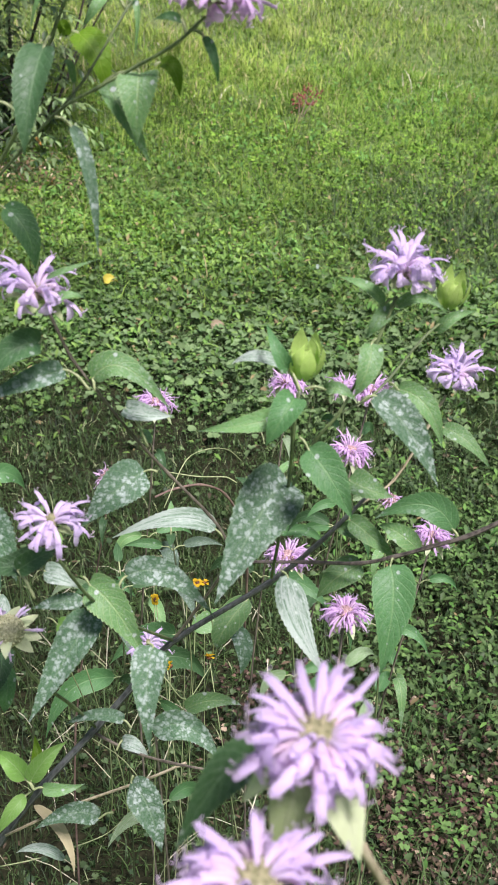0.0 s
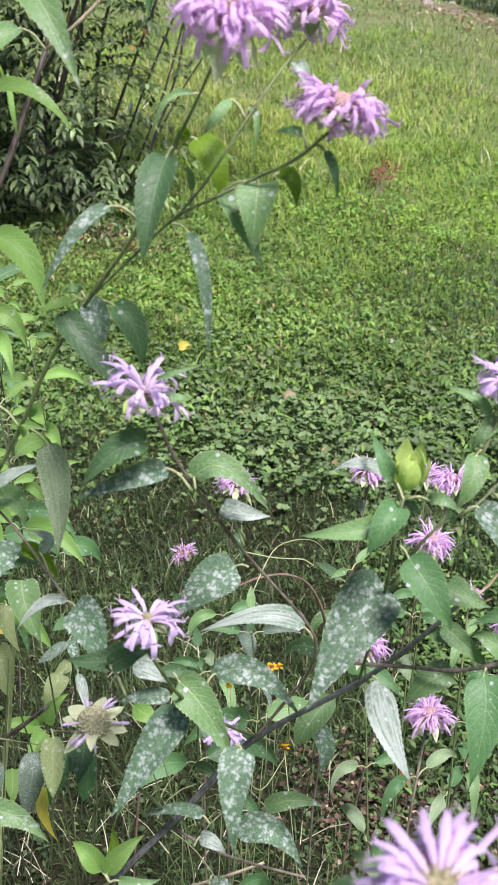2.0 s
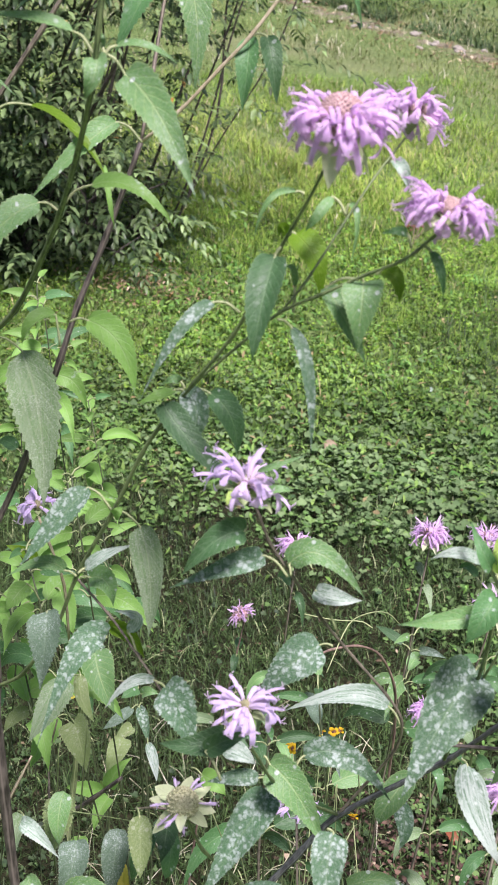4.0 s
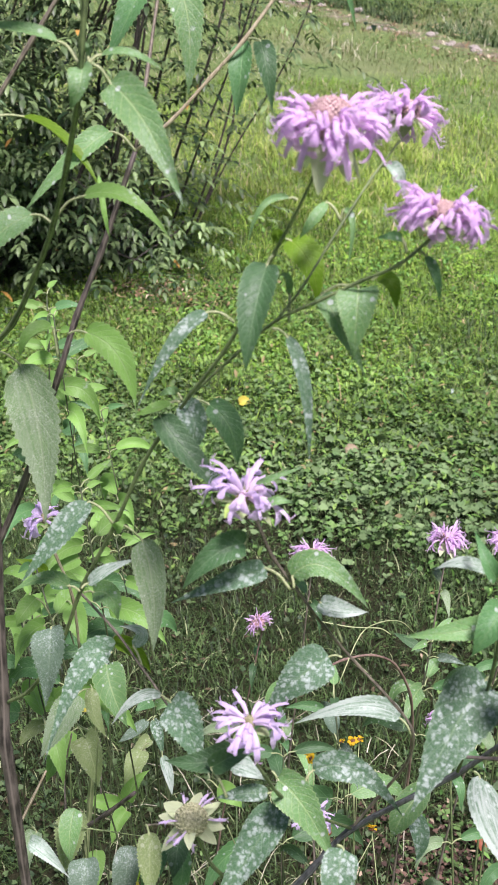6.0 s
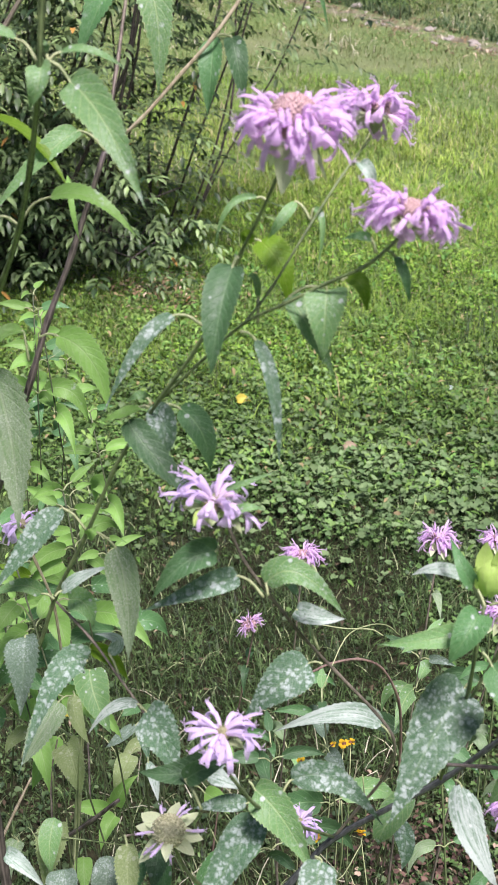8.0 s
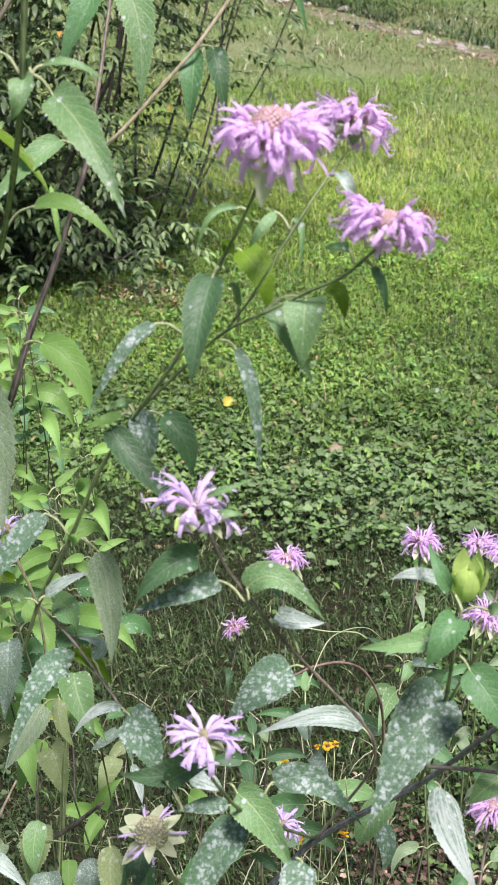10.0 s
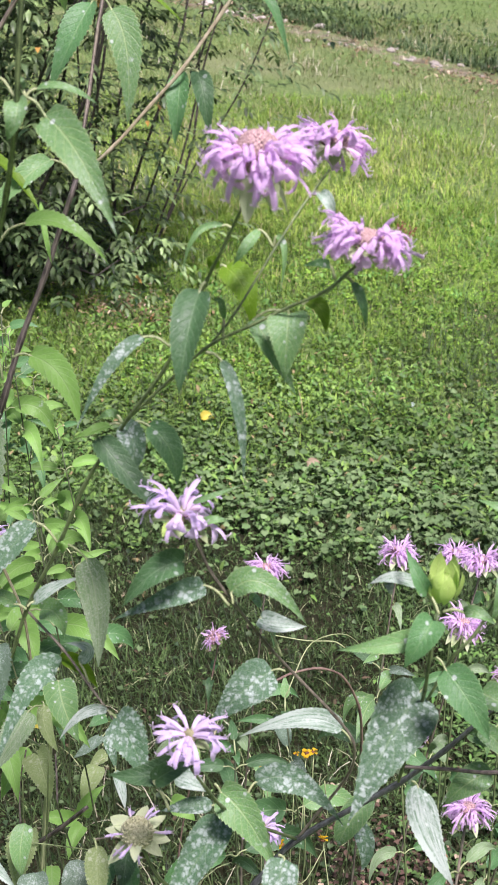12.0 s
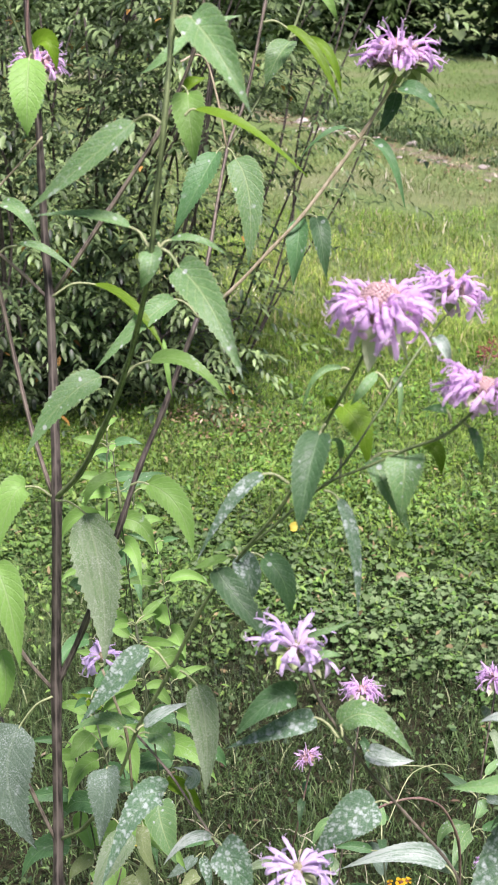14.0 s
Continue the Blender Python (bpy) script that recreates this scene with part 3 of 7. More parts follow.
def crown_head(owner, centre, radius, lean, n, seed):
    """A flat-topped head seen from its side, florets massed above a plate of green bracts."""
    r = radius / 1000
    head = put_head(owner, centre, lean, dome_mesh(seed, r * 0.42, r * 0.26, 44, 0.3, disc_brown, mauve_petal))
    florets(head, MAUVE, r, n, ((0.7, 0.28, 0.00, -4), (0.55, 0.24, 0.06, 14), (0.35, 0.14, 0.12, 36)), seed, 0.70)
    florets(head, YOUNG, r, n, ((0.18, 0.25, 0.12, 60),), seed + 1, 0.66)
    rnd = random.Random(seed)
    for k in range(14):
        bract(head, r, k * 0.45 + rnd.uniform(-0.2, 0.2), rnd.uniform(-0.55, 0.0), r * rnd.uniform(0.55, 0.88), r * 0.38, olive_leaf if k % 3 else bract_leaf, seed + k)


def star_head(owner, centre, radius, lean, n, seed):
    """A young head with fewer, broader florets spread like a star over a pale green heart."""
    r = radius / 1000
    wide = 0.27 if n > 24 else 0.12
    head = put_head(owner, centre, lean, dome_mesh(seed, r * wide, r * 0.20, 60 if n > 24 else 26, 0.3, disc_green, disc_green if n > 24 else bract_leaf))
    florets(head, SLIM if n > 24 else STARRY, r, n, ((0.55, wide * 0.7, -0.02, -4), (0.42, wide * 0.7, 0.03, 12)), seed, 1.06 - wide * 0.35, 20.0)
    florets(head, UPRIGHT, r, n, ((0.36, wide * 0.5, 0.05, 42),), seed + 1, 0.96 - wide * 0.35, 22.0)
    rnd = random.Random(seed)
    for k in range(6):
        if n > 24:
            bract(head, r, k * 1.05 + rnd.uniform(-0.3, 0.3), rnd.uniform(-1.9, -1.1), r * rnd.uniform(0.66, 0.84), r * 0.64, pale_bract if k % 2 else bract_leaf, seed + k)
        else:
            bract(head, r, k * 1.05 + rnd.uniform(-0.3, 0.3), rnd.uniform(-0.7, 0.1), r * rnd.uniform(0.30, 0.52), r * 0.24, fresh_leaf if k % 2 else bract_leaf, seed + k)


def fan_head(owner, centre, radius, lean, n, seed):
    """A young head from its side: pale florets fanned upwards from a flat plate of green bracts."""
    r = radius / 1000
    head = put_head(owner, centre, lean, dome_mesh(seed, r * 0.15, r * 0.16, 40, 0.4, disc_green, bract_leaf))
    florets(head, SLENDER, r, n, ((0.42, 0.10, 0.02, 6), (0.36, 0.10, 0.06, 26)), seed, 1.0, 18.0)
    florets(head, UPRIGHT, r, n, ((0.34, 0.09, 0.08, 42), (0.24, 0.06, 0.10, 64)), seed + 1, 1.0, 14.0)
    rnd = random.Random(seed)
    for k in range(9):
        bract(head, r, k * 0.7 + rnd.uniform(-0.2, 0.2), rnd.uniform(-0.3, 0.15), r * rnd.uniform(0.45, 0.75), r * 0.30, bract_leaf if k % 3 else bud_leaf, seed + k)


def spent_head(owner, centre, radius, lean, n, seed):
    """A faded head: a grey-green knob of empty calyx tubes, a few last florets, pale bracts."""
    r = radius / 1000
    head = put_head(owner, centre, lean, dome_mesh(seed, r * 0.78, r * 0.72, 120, 0.12, disc_grey, disc_grey))
    florets(head, SHORT, r, n, ((1.0, 0.7, -0.1, -18), (0.6, 0.6, 0.2, 30)), seed, 1.35)
    rnd = random.Random(seed)
    for k in range(8):
        bract(head, r, k * 0.785 + rnd.uniform(-0.2, 0.2), rnd.uniform(-0.9, 0.30), r * rnd.uniform(1.3, 2.2), r * rnd.uniform(0.60, 0.95), pale_bract, seed + k, rnd.uniform(-0.4, 0.8))


def bud_head(owner, centre, radius, lean, n, seed):
    """A closed bud wrapped in pointed green bracts."""
    r = radius / 1000
    core_v, core_f, core_u = tube([Vector((0, 0, z * r)) for z in (-0.8, -0.4, 0.0, 0.5)], r * 0.30, r * 0.25, 10)
    head = put_head(owner, centre, lean, mesh_of("flower_head", core_v, core_f, [bud_leaf], core_u))
    rnd = random.Random(seed)
    for k in range(9):
        a0 = k * 2.399
        open_ = 0.60 + 0.06 * k
        flare = 0.0 if k < 4 else 0.30 + 0.06 * (k - 4)
        verts, faces, uvs = [], [], []
        for i in range(10):
            v = i / 9
            q = r * (0.25 + 0.60 * math.sin(math.pi * min(v * 0.86 + 0.06, 1)) * open_) * (1.0 if v < 0.75 or flare else 1 - 0.75 * (v - 0.75) / 0.25 * (1.4 - open_)) + r * flare * max(0.0, v - 0.45) ** 1.5 * 1.8
            z = r * (-0.95 + 1.95 * v * (0.80 + 0.20 * (k % 3)))
            span = (0.75 if not flare else 0.52) * math.sin(math.pi * min(0.1 + 0.9 * v, 1.0)) ** (0.7 if not flare else 1.0)
            for a in (-1, -0.4, 0.4, 1):
                b = a0 + a * span
                qq = q * (1 + 0.05 * abs(a))
                verts.append(Vector((qq * math.cos(b), qq * math.sin(b), z)))
                uvs.append((0.5 + a / 2, v))
        for i in range(9):
            for j in range(3):
                b = i * 4 + j
                faces.append((b, b + 1, b + 5, b + 4))
        part("bract", mesh_of("bract", verts, faces, [bud_leaf], uvs), head)


HEADS = {"full": pom_head, "star": star_head, "crown": crown_head}


def side_leaf(owner, at, yaw, length, width, material, fall, seed):
    """A leaf that leaves a stem at a compass angle and falls towards its tip."""
    rnd = random.Random(seed)
    d = Vector((math.cos(yaw), math.sin(yaw), 0))
    at = Vector(at)
    base = at + d * 0.008 + Vector((0, 0, 0.004))
    mid = base + d * length * 0.5 + Vector((0, 0, length * (0.12 - 0.2 * fall)))
    tip = base + d * length * (1 - 0.35 * fall) + Vector((0, 0, -length * fall))
    return leaf(owner, at, base, mid, tip, width * 1000, rnd.uniform(-15, 15), material)


def far_bergamot(top, radius, lean, n, seed, kind):
    """A plant of its own behind the first row: stem to the ground, paired leaves, one head."""
    rnd = random.Random(seed)
    top = Vector(top)
    foot = Vector((top.x + rnd.uniform(-0.08, 0.08), top.y + rnd.uniform(0.0, 0.12), 0))
    ob = plant(foot, "slender wild bergamot with one small pink-lilac flower head")
    mid = foot.lerp(top, 0.5) + Vector((rnd.uniform(-0.03, 0.03), 0.02, 0))
    neck = top - Vector((lean[0], lean[1], 1)).normalized() * radius * 0.0004
    stem(ob, 1.7, 0.9, rnd.choice((green_stem, brown_stem, red_stem)), foot - Vector((0, 0, 0.01)), mid, neck)
    HEADS[kind](ob, top, radius, lean, n, seed)
    height = top.z
    turn = rnd.uniform(0, 3)
    k = 0
    z = height - 0.05
    while z > max(0.22, height - 0.26):
        p = foot.lerp(mid, z / (height * 0.5)) if z < height * 0.5 else mid.lerp(neck, (z - height * 0.5) / (height * 0.5))
        for side in (0, math.pi):
            size = 0.028 + 0.022 * min(1, (height - z) / 0.2)
            side_leaf(ob, p, turn + side, size * rnd.uniform(0.8, 1.2), size * 0.26, rnd.choice((green_leaf, spotted_leaf, green_leaf, dark_leaf, dusty_leaf)), rnd.uniform(0.2, 0.9), seed * 40 + k)
            k += 1
        turn += math.pi / 2 + rnd.uniform(-0.2, 0.2)
        z -= rnd.uniform(0.085, 0.13)
    return ob


def leafy_shoot(top, leafy, seed, bright):
    """A young shoot without flowers, bright green, in pairs of leaves."""
    rnd = random.Random(seed)
    top = Vector(top)
    foot = Vector((top.x + rnd.uniform(-0.05, 0.05), top.y + rnd.uniform(0.0, 0.08), 0))
    ob = plant(foot, "young leafy bergamot shoot with fresh green leaves", "plant shoot", "young shoots", "leafy_shoot")
    mid = foot.lerp(top, 0.5) + Vector((rnd.uniform(-0.06, 0.06), rnd.uniform(0.0, 0.05), 0))
    stem(ob, 1.0, 0.7, shoot_stem, foot - Vector((0, 0, 0.01)), mid, top)
    turn, z, k = rnd.uniform(0, 3), 0.0, 0
    while z < leafy * 0.34:
        p = top.lerp(mid, min(1, z / max(top.z * 0.5, 0.01)))
        size = 0.022 + 0.042 * min(1, z / 0.10)
        if z > 0.13:
            tones = (dusty_leaf, green_leaf, olive_leaf, slate_leaf, olive_leaf, dusty_leaf)
        elif bright:
            tones = (fresh_leaf, fresh_leaf, green_leaf)
        else:
            tones = (green_leaf, dark_leaf, slate_leaf, dark_leaf, spotted_leaf)
        for side in (0, math.pi):
            side_leaf(ob, p, turn + side, size * rnd.uniform(0.75, 1.2), size * rnd.uniform(0.26, 0.36), rnd.choice(tones), rnd.uniform(-0.35, 0.1) + min(z * 5, 0.9), seed * 40 + k)
            k += 1
        turn += math.pi / 2 + rnd.uniform(-0.25, 0.25)
        z += 0.018 + 0.05 * min(1, z / 0.06)
    return ob


def tickseed(top, seed):
    """A small yellow flower with a dark eye on a thread-like stalk."""
    rnd = random.Random(seed)
    top = Vector(top)
    foot = Vector((top.x + rnd.uniform(-0.06, 0.06), top.y + rnd.uniform(0.0, 0.1), 0))
    ob = plant(foot, "small yellow tickseed flower with dark red eye", "tickseed", "tickseeds", "tickseed")
    stem(ob, 0.8, 0.45, stalk_stem, foot - Vector((0, 0, 0.01)), foot.lerp(top, 0.5) + Vector((rnd.uniform(-0.03, 0.03), 0, 0)), top)
    head = put_head(ob, top, (rnd.uniform(-1.4, 1.4), rnd.uniform(-0.9, 0.6)), dome_mesh(seed, 0.0022, 0.0015, 16, 0.3, disc_dark, disc_dark))
    for k in range(7):
        a = k * 0.9 + rnd.uniform(-0.2, 0.2)
        verts, faces, uvs = strap([Vector((0.0012 + 0.00060 * j, 0, 0.0007 * math.sin(j * 0.6))) for j in range(7)],
                                  (0.0005, 0.0010, 0.0014, 0.0017, 0.0018, 0.0015, 0.0006), 0.2, 0, 0.2, 1.0)
        ob_ = new("petal", mesh_of("petal", verts, faces, [yellow_petal], uvs))
        ob_.parent = head
        ob_.matrix_local = Matrix.Rotation(a, 4, "Z") @ Matrix.Rotation(radians(rnd.uniform(-55, 25)), 4, "Y")
    return ob


def scatter(name, shape, faces, places, yaw, tilt, scale, material, label, category):
    """Many copies of one small shape in one mesh, for what nobody could count."""
    shape = np.asarray(shape, dtype=np.float64)
    n, k = len(places), len(shape)
    cy, sy, ct, st = np.cos(yaw), np.sin(yaw), np.cos(tilt), np.sin(tilt)
    p = shape[None, :, :] * scale[:, None, :]
    x, y, z = p[..., 0], p[..., 1], p[..., 2]
    x2 = x * ct[:, None] + z * st[:, None]
    z2 = -x * st[:, None] + z * ct[:, None]
    v = np.stack((x2 * cy[:, None] - y * sy[:, None], x2 * sy[:, None] + y * cy[:, None], z2), -1) + places[:, None, :]
    f = np.concatenate([np.asarray(faces)[None] + (np.arange(n) * k)[:, None, None]], 0).reshape(-1, len(faces[0]))
    me = bpy.data.meshes.new(name)
    me.vertices.add(n * k)
    me.vertices.foreach_set("co", v.astype(np.float32).ravel())
    me.loops.add(f.size)
    me.loops.foreach_set("vertex_index", f.astype(np.int32).ravel())
    me.polygons.add(len(f))
    me.polygons.foreach_set("loop_start", np.arange(0, f.size, f.shape[1], dtype=np.int32))
    me.polygons.foreach_set("use_smooth", np.ones(len(f), dtype=bool))
    me.materials.append(material)
    me.update(calc_edges=True)
    me.validate()
    ob = new(name, me)
    return tagged(ob, label, category, kind="stuff")


# ---- the ground ----
rng = np.random.default_rng(4)


def ground_height(x, y):
    return 0.012 * np.sin(x * 3.1 + 0.4) * np.sin(y * 2.3) + 0.008 * np.sin(x * 7.7 + y * 5.1)


xs = np.concatenate((-np.geomspace(300, 3, 14), np.linspace(-2.6, 2.6, 40), np.geomspace(3, 300, 14)))
ys = np.concatenate((-np.geomspace(300, 1, 12), np.linspace(-0.6, 8, 60), np.geomspace(9, 400, 18)))
gx, gy = np.meshgrid(xs, ys)
near = (np.abs(gx) < 2.7) & (gy > -0.7) & (gy < 8.1)
gz = np.where(near, ground_height(gx, gy), 0.0)
gv = np.stack((gx, gy, gz), -1).reshape(-1, 3)
cols = len(xs)
gf = [(r * cols + c, r * cols + c + 1, (r + 1) * cols + c + 1, (r + 1) * cols + c) for r in range(len(ys) - 1) for c in range(cols - 1)]
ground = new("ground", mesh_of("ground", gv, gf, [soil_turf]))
tagged(ground, "lawn soil with dry grass reaching to the trees", "ground", kind="structure")


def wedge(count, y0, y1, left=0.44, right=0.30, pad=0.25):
    """Random places on the ground between two distances, in the wedge the camera takes in, with some strays outside."""
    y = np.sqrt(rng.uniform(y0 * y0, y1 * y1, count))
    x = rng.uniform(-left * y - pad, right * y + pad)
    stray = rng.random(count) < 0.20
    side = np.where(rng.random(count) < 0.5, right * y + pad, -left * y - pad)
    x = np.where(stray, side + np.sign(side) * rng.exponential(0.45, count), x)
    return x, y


def patchy(x, y, scale, seed):
    """Smooth noise from 0 to 1 over the ground."""
    a = np.sin(x * scale + seed) * np.cos(y * scale * 0.9 + seed * 1.7) + 0.6 * np.sin(x * scale * 2.3 + y * scale * 1.9 + seed * 3.1) + 0.4 * np.cos(x * scale * 4.7 - y * scale * 3.9 + seed)
    return np.clip(0.5 + a / 3.2, 0, 1)


def keep(x, y, chance):
    k = rng.random(len(x)) < chance
    return x[k], y[k]


def bare(x, y):
    """How bare the soil lies: under the shrub's edge and in the near corner."""
    a = 0.80 * np.exp(-(((x + 0.78) / 0.20) ** 2 + ((y - 4.26) / 0.15) ** 2))
    b = np.exp(-(((x - 0.34) / 0.22) ** 2 + ((y - 1.40) / 0.18) ** 2))
    d = np.exp(-(((x - 0.13) / 0.11) ** 2 + ((y - 1.63) / 0.10) ** 2))
    c = np.exp(-(((x + 1.42) / 0.66) ** 2 + ((y - 4.70) / 0.42) ** 2) ** 2)
    return np.clip(np.maximum(np.maximum(np.maximum(a, d * 0.6), b * 0.7) * 1.2, c), 0, 0.93)


def sombre(x, y):
    """A stretch of darker, ranker grass at the side of the lawn."""
    return np.exp(-(((x - 0.80) / 0.36) ** 2 + ((y - 3.85) / 0.42) ** 2)) * 0.8


def lay(x, y, z):
    return np.stack((x, y, ground_height(x, y) + z), -1)


ROUND = [(0, 0, -0.16), (1.15, 0.08, -0.06), (0.62, 0.52, 0.10), (0.22, 0.96, 0.04), (-0.55, 0.60, 0.16), (-0.30, 0.0, -0.14), (-0.66, -0.42, 0.10), (-0.02, -0.88, -0.02), (0.60, -0.50, 0.14)]
ROUND_F = [(0, k, k % 8 + 1) for k in range(1, 9)]
LANCE = [(0, 0, 0), (0.35, 0.20, 0.09), (0.35, -0.20, 0.09), (0.40, 0, 0.02), (0.75, 0.13, 0.05), (0.75, -0.13, 0.05), (0.78, 0, 0.0), (1.0, 0, -0.10)]
LANCE_F = [(0, 3, 1), (0, 2, 3), (1, 3, 4), (3, 6, 4), (2, 5, 3), (3, 5, 6), (4, 6, 7), (5, 7, 6)]
BLADE = [(0, -0.5, 0), (0, 0.5, 0), (0.10, -0.42, 0.40), (0.10, 0.42, 0.40), (0.34, -0.28, 0.74), (0.34, 0.28, 0.74), (0.75, 0, 0.95)]
BLADE_F = [(0, 1, 3), (0, 3, 2), (2, 3, 5), (2, 5, 4), (4, 5, 6)]


def leaves_on_ground(name, x, y, low, high, size, material, label, shape=ROUND, faces=ROUND_F, slant=0.55):
    n = len(x)
    s = size * rng.uniform(0.55, 1.25, n)
    heap = 0.25 + 1.6 * patchy(x, y, 15.0, 4.0)
    return scatter(name, shape, faces, lay(x, y, low + rng.uniform(0, high - low, n) * heap), rng.uniform(0, 6.28, n), rng.normal(0.1, slant, n), np.stack((s, s, s), -1), material, label, "ground cover")


def grass(name, x, y, height, width, material, label):
    n = len(x)
    h = height * rng.uniform(0.45, 1.25, n) * (0.55 + 0.9 * patchy(x, y, 4.6, 2.9))
    return scatter(name, BLADE, BLADE_F, lay(x, y, -0.005), rng.uniform(0, 6.28, n), rng.normal(0.25, 0.45, n),
                   np.stack((h * rng.uniform(0.4, 1.6, n), np.full(n, width) * rng.uniform(0.6, 1.3, n), h), -1), material, label, "grass")


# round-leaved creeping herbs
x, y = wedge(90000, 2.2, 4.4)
x, y = keep(x, y, (0.30 + 0.70 * (patchy(x, y, 2.6, 1.0) > 0.38)) * np.clip((3.75 - y) / 0.5, 0.02, 1) * np.clip((y - 2.25 - 0.7 * patchy(x, y, 3.3, 8.0)) / 0.5, 0.012, 1))
x, y = keep(x, y, 1 - bare(x, y))
leaves_on_ground("creeping_herbs", x, y, 0.000, 0.030, 0.0085, cover_leaf, "low carpet of round-leaved green creeping herbs", ROUND, ROUND_F, 0.70)
x, y = wedge(22000, 2.3, 4.0)
x, y = keep(x, y, np.where(patchy(x, y, 4.4, 3.6) > 0.52, 0.60, 0.08) * np.clip((3.9 - y) / 0.6, 0.0, 1) * np.clip((y - 2.35 - 0.5 * patchy(x, y, 3.3, 8.0)) / 0.5, 0.0, 1) * (1 - bare(x, y)))
leaves_on_ground("creeping_herbs", x, y, 0.004, 0.040, 0.0105, pale_cover, "broader paler herb leaves spread over the carpet", ROUND, ROUND_F, 0.6)
x, y = wedge(70000, 2.4, 4.8)
x, y = keep(x, y, (1 - bare(x, y)) * np.clip((4.8 - y) / 0.9, 0, 1) * np.clip((y - 2.6) / 0.6, 0.08, 1) * (0.25 + 0.75 * patchy(x, y, 5.0, 2.2)) * (1 - 0.8 * sombre(x, y)))
leaves_on_ground("narrow_herbs", x, y, 0.000, 0.048, 0.023, fine_leaf, "narrow green herb leaves standing among the round ones", LANCE, LANCE_F, 0.7)
x, y = wedge(20000, 0.9, 2.8)
x, y = keep(x, y, np.where(patchy(x, y, 3.1, 5.0) > 0.5, 0.85, 0.25) * np.where((y > 1.8) & (x < 0.30), 0.10, 1.0))
x, y = keep(x, y, 1 - bare(x, y))
leaves_on_ground("small_weeds", x, y, 0.002, 0.04, 0.0066, weed_leaf, "dark green small-leaved weeds over bare soil")
x, y = rng.normal(0.25, 0.40, 3600), rng.normal(2.95, 0.20, 3600)
x, y = keep(x, y, 0.25 + 0.75 * patchy(x, y, 6.0, 4.4))
leaves_on_ground("creeping_herbs", x, y, 0.010, 0.044, 0.0118, pale_cover, "patch of paler larger round herb leaves")
x, y = rng.uniform(0.22, 0.75, 2600), rng.uniform(1.35, 2.4, 2600)
x, y = keep(x, y, np.where(patchy(x, y, 7.0, 1.2) > 0.52, 0.75, 0.06) * np.clip((x - 0.15) / 0.2, 0, 1))
leaves_on_ground("pointed_weeds", x, y, 0.01, 0.05, 0.016, cover_leaf, "scattered light green weeds beside the bare soil", LANCE, LANCE_F, 0.5)
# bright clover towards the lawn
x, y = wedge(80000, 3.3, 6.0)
x, y = keep(x, y, np.clip((y - 3.3) / 0.6, 0, 1) * np.clip((6.0 - y) / 1.5, 0, 1) * (0.2 + 0.8 * (patchy(x, y, 2.7, 3.0) > 0.42)) * (1 - 0.95 * sombre(x, y)))
x, y = keep(x, y, 1 - bare(x, y))
leaves_on_ground("clover", x, y, 0.000, 0.034, 0.0068, clover_leaf, "bright green low clover at the edge of the lawn")
# darker pointed weeds in clumps
x, y = wedge(14000, 2.7, 5.6)
x, y = keep(x, y, np.where(patchy(x, y, 2.6, 9.0) > 0.56, 0.9, 0.06))
x, y = keep(x, y, 1 - bare(x, y))
leaves_on_ground("pointed_weeds", x, y, 0.01, 0.065, 0.026, herb_leaf, "clumps of darker pointed weeds among the herbs", LANCE, LANCE_F, 0.45)
x, y = rng.normal(0.42, 0.16, 600), rng.normal(1.95, 0.35, 600)
leaves_on_ground("pointed_weeds", x, y, 0.01, 0.06, 0.018, herb_leaf, "small green weeds beside the bare soil", LANCE, LANCE_F, 0.45)
x, y = rng.uniform(0.12, 0.95, 6000), rng.uniform(1.40, 2.5, 6000)
x, y = keep(x, y, np.where(patchy(x, y, 6.0, 3.3) > 0.42, 0.9, 0.2) * np.clip((x - 0.10) / 0.15, 0, 1) * (1 - 0.8 * bare(x, y)))
leaves_on_ground("small_weeds", x, y, 0.005, 0.055, 0.020, side_weed, "leafy low weeds beside the flower bed", LANCE, LANCE_F, 0.6)
x, y = rng.uniform(0.10, 0.95, 7000), rng.uniform(1.30, 2.5, 7000)
x, y = keep(x, y, np.where(patchy(x, y, 9.0, 5.1) > 0.50, 0.8, 0.08))
leaves_on_ground("small_weeds", x, y, 0.010, 0.050, 0.0058, cover_leaf, "roundish green weeds beside the flower bed", ROUND, ROUND_F, 0.6)
x, y = rng.uniform(0.05, 0.95, 5000), rng.uniform(1.25, 2.4, 5000)
x, y = keep(x, y, 0.1 + 0.9 * (patchy(x, y, 8.0, 2.7) > 0.46))
grass("shaded_grass", x, y, 0.050, 0.0028, side_weed, "scattered grass blades beside the bare soil")
x, y = wedge(9000, 1.5, 2.7)
x, y = keep(x, y, np.where(patchy(x, y, 5.0, 7.3) > 0.45, 0.8, 0.2))
leaves_on_ground("small_weeds", x, y, 0.005, 0.040, 0.010, side_weed, "tiny leaves of weeds among the shaded grass", LANCE, LANCE_F, 0.6)
# thin grass whose blade colour carries the shade below the plants
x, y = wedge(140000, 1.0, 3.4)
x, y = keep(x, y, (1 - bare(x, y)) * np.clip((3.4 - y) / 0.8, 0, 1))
grass("shaded_grass", x, y, 0.038, 0.0021, shade_blade, "thin grass darkened in colour for the shade below the plants")
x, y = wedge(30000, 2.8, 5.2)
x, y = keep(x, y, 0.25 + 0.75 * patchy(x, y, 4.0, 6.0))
grass("shaded_grass", x, y, 0.050, 0.0028, shade_blade, "thin shade-darkened grass between the creeping herbs")
